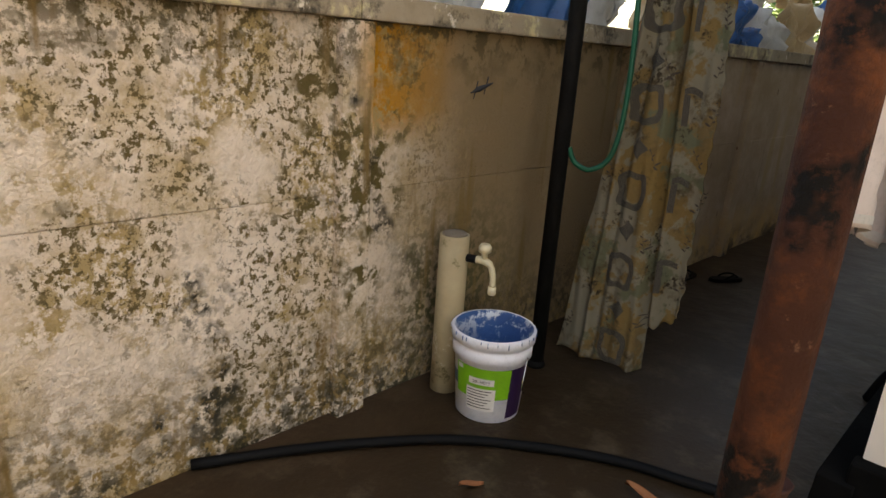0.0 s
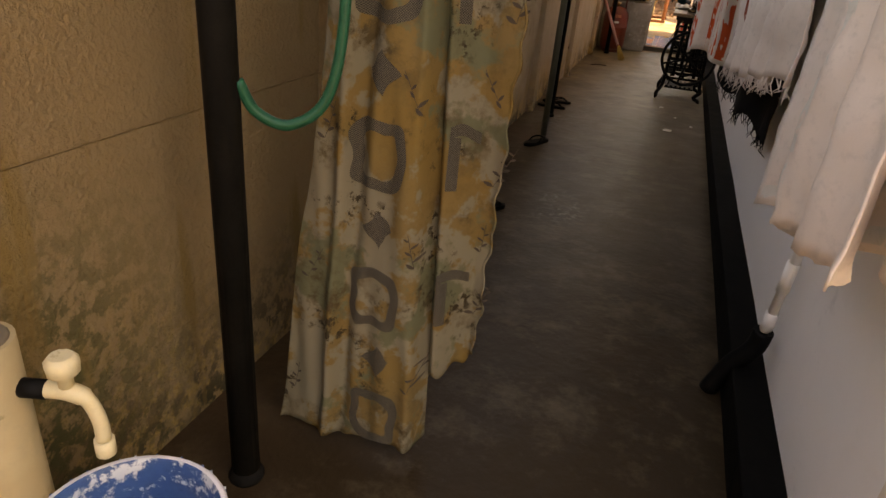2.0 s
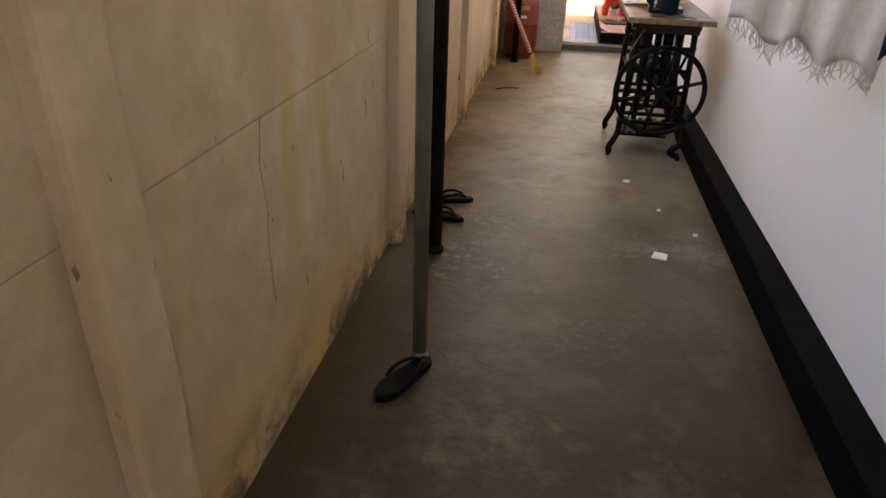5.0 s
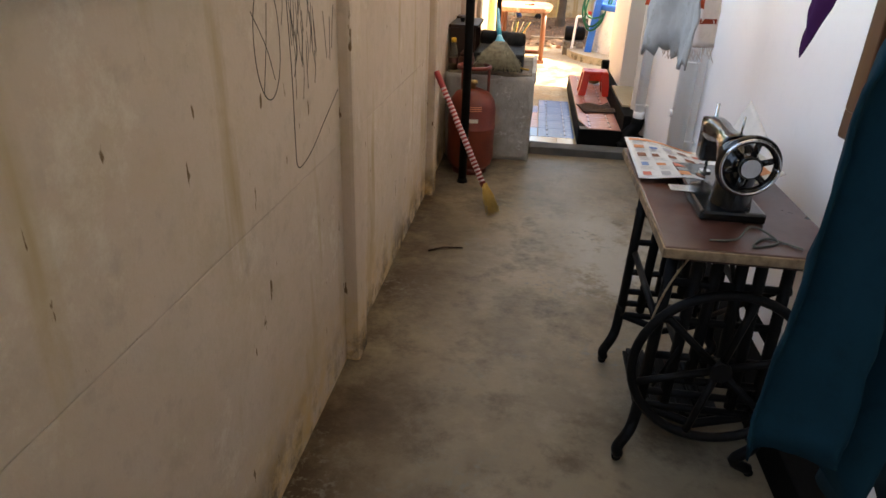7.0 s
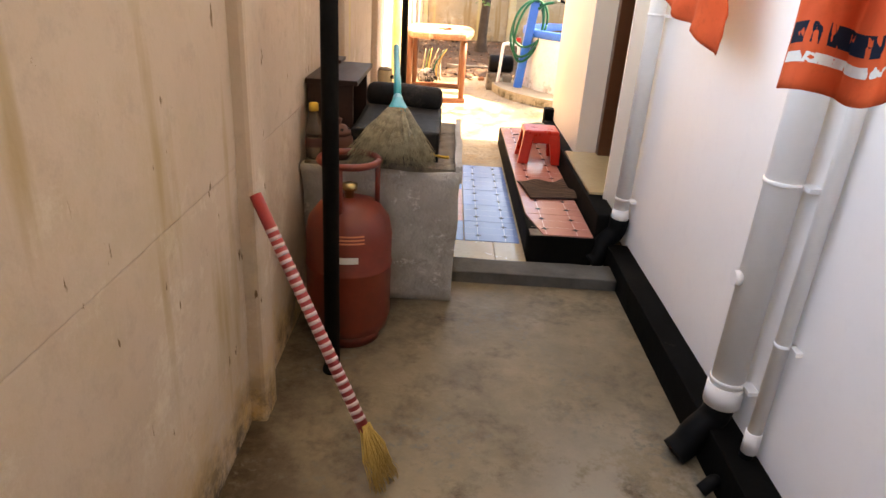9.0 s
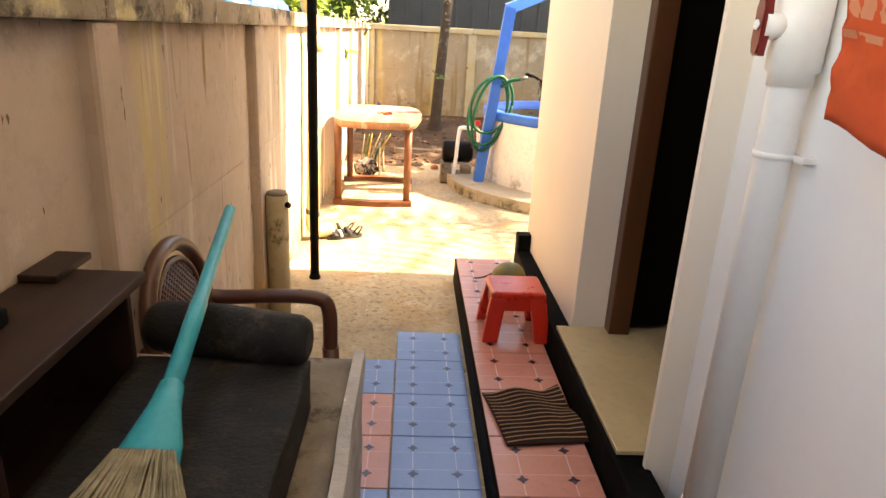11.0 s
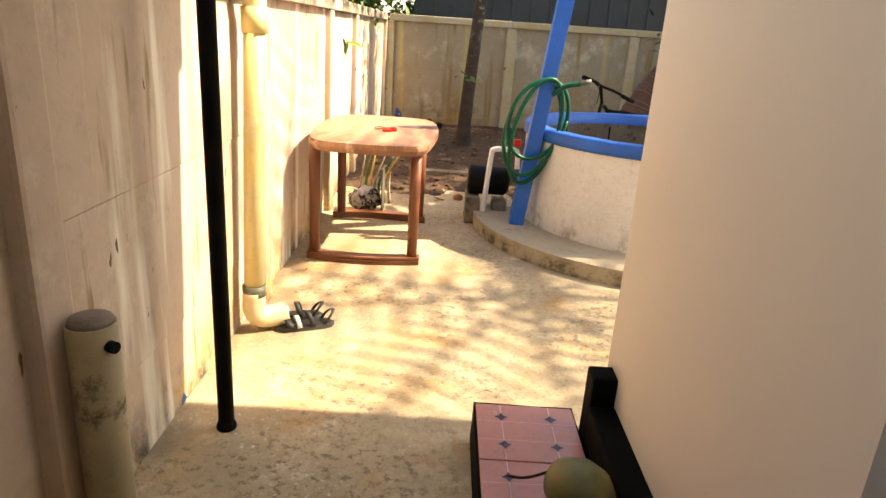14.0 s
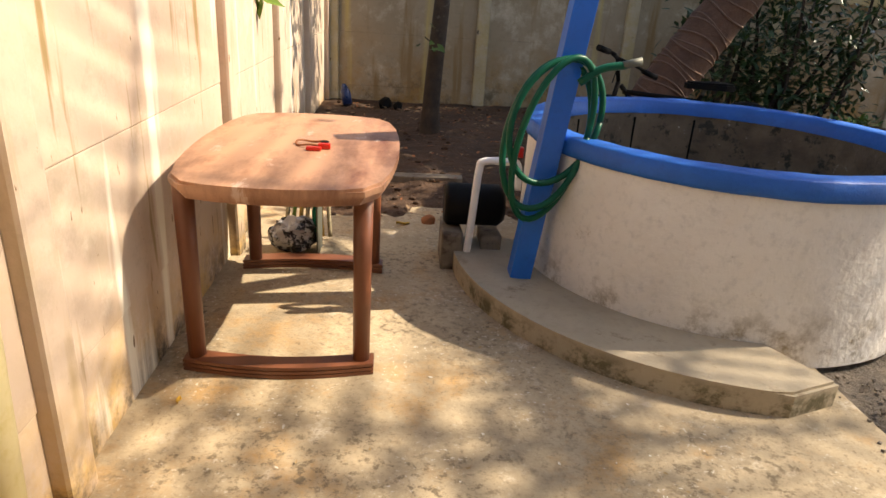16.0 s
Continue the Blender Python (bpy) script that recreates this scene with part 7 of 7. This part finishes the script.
# ---- beyond the walls ----
shed = thing("shed", "black corrugated sheet shed with a pale sheet roof behind the wall", "shed", at=(2.5, 18.5, 0))
n_rib = 15
for k in range(n_rib):
    x = 0.25 + 0.30 * k
    part("wall_sheet", bm_box(x, 18.48, 0.0, x + 0.292, 18.50, 2.5, 0.002), SHED_BLACK, shed)
    part("wall_rib", bm_box(x - 0.018, 18.455, 0.0, x + 0.018, 18.49, 2.5, 0.006), SHED_BLACK, shed)
part("eave_board", bm_box(0.2, 18.42, 2.50, 4.8, 18.50, 2.62, 0.004), OLD_WOOD, shed)
part("gutter", bm_tube([(0.9, 18.22, 2.66), (4.8, 18.22, 2.63)], 0.055, 12), SHED_BLACK, shed)
part("roof", bm_grid(lambda u, v: (0.9 + 3.9 * u, 18.15 + 2.2 * v, 2.70 + 0.95 * v + 0.02 * math.sin(2 * math.pi * u * 16)), 128, 1), SHED_ROOF, shed).modifiers.new("thickness", "SOLIDIFY").thickness = 0.006
for x in (0.25, 4.7):
    part("side_wall", bm_box(x - 0.02, 18.5, 0.0, x + 0.02, 21.0, 2.5), SHED_BLACK, shed)


def leafy_mass(name, label, cx, cy, cz, rx, ry, rz, n, L, mat, stems=5):
    ob = thing(name, label, "shrub", group="greenery beyond the wall", at=(cx, cy, 0))
    for k in range(stems):
        x, y = cx + random.uniform(-rx, rx) * 0.5, cy + random.uniform(-ry, ry) * 0.5
        part("stem", bm_tube(smooth_path([(x, y, -0.2), (x + 0.1, y, cz * 0.6), (x + random.uniform(-0.5, 0.5), y, cz + rz * 0.6)], 5), [0.04 - 0.003 * j for j in range(11)], 7), BARK, ob)
    clumps = [(cx + random.gauss(0, rx * 0.5), cy + random.gauss(0, ry * 0.5), cz + random.uniform(-rz, rz)) for _ in range(max(6, n // 160))]
    bm = bmesh.new()
    for k in range(n):
        c = random.choice(clumps)
        p_ = Vector(c) + Vector((random.gauss(0, 0.22), random.gauss(0, 0.22), random.gauss(0, 0.22)))
        leaf_blade(bm, Matrix.Translation(p_) @ pose(0, 0, 0, random.uniform(-70, 30), random.uniform(-40, 40), random.uniform(0, 360)), L * random.uniform(0.6, 1.2), L * 0.33)
    part("leaves", bm, mat, ob)
    return ob


YELLOW_GREEN = surf("leaf_yellow_green", (0.16, 0.24, 0.03), (0.09, 0.17, 0.02), 1.5, 0.5, 0.0, 30)
leafy_mass("garden_shrub", "sunlit yellow-green shrubs beyond the boundary wall", -0.9, 14.0, 2.1, 0.7, 1.6, 1.0, 2600, 0.17, YELLOW_GREEN)
leafy_mass("garden_shrub", "dense green shrubs beyond the corner of the wall", -0.9, 18.0, 2.3, 1.0, 0.8, 1.5, 3600, 0.20, LEAF_GREEN)
leafy_mass("garden_shrub", "dense dark green tree behind the shrubs", -2.0, 20.5, 3.6, 2.2, 1.2, 2.4, 4200, 0.26, LEAF_DARK)
leafy_mass("garden_shrub", "tall green foliage beyond the boundary wall", -3.2, 12.0, 3.2, 1.6, 3.0, 2.2, 4200, 0.24, LEAF_GREEN)
leafy_mass("garden_shrub", "dark green trees behind the far wall", 6.0, 19.0, 3.0, 2.4, 1.0, 2.2, 4200, 0.24, LEAF_DARK)
leafy_mass("garden_shrub", "tall dark green trees beside the yard", 6.4, 15.2, 4.6, 1.3, 1.7, 2.3, 6500, 0.24, LEAF_DARK)


def tarp(name, label, x, y0, y1, hi, mat, seed, out=0.35):
    """A sheet thrown over a heap beyond the wall; hi(u): its height along the wall."""
    def f(u, v):
        z = -0.2 + (hi(u) + 0.2) * math.sin(min(1, v * 1.5) * math.pi / 2)
        q = Vector((x - out * v * 1.4, y0 + (y1 - y0) * u, z))
        return q + 0.09 * noise.noise_vector(Vector((u * 5 + seed, v * 4, seed))) + Vector((1, 0.3, 0.5)) * (0.20 * abs(noise.noise(q * 2.6 + Vector((seed, 0, 0)))) + 0.15 * abs(noise.noise(q * 6.1)) + 0.07 * abs(noise.noise(q * 13)) + 0.03 * abs(noise.noise(q * 27)))
    ob = solid(name, bm_grid(f, 110, 60), mat, label, "tarpaulin", "sheets beyond the wall")
    ob.modifiers.new("thickness", "SOLIDIFY").thickness = 0.004
    return ob


tarp("sack_sheet", "crumpled tan sacking over a heap beyond the wall", -0.32, 7.2, 9.5, lambda u: 2.6 - 0.3 * u ** 4, TAN_SHEET, 2.0, 0.25)
tarp("blue_tarpaulin", "torn blue tarpaulin over a heap beyond the wall", -0.24, 8.9, 11.9, lambda u: 1.52 + 0.32 * math.sin(math.pi * min(1, max(0, u - 0.06) * 1.08)) ** 0.8 + 0.05 * math.sin(17 * u), BLUE_TARP, 7.0)
tarp("white_sheet", "white plastic sheet hung beyond the wall", -0.9, 10.6, 12.6, lambda u: 2.6 - 0.7 * u, WHITE_SACK, 4.0, 0.2)
for k in range(11):
    y = -3.0 + 0.62 * k
    tarp("plastic_sack", "bulging coloured plastic sacks beyond the wall", -0.25 - 0.08 * (k % 2), y, y + 0.62, lambda u, k=k: 1.62 + 0.22 * math.sin(math.pi * u) + 0.12 * (k % 3), (TAN_SHEET, WHITE_SACK, BLUE_TARP, WHITE_SACK)[k % 4], 3.0 + k, 0.25)
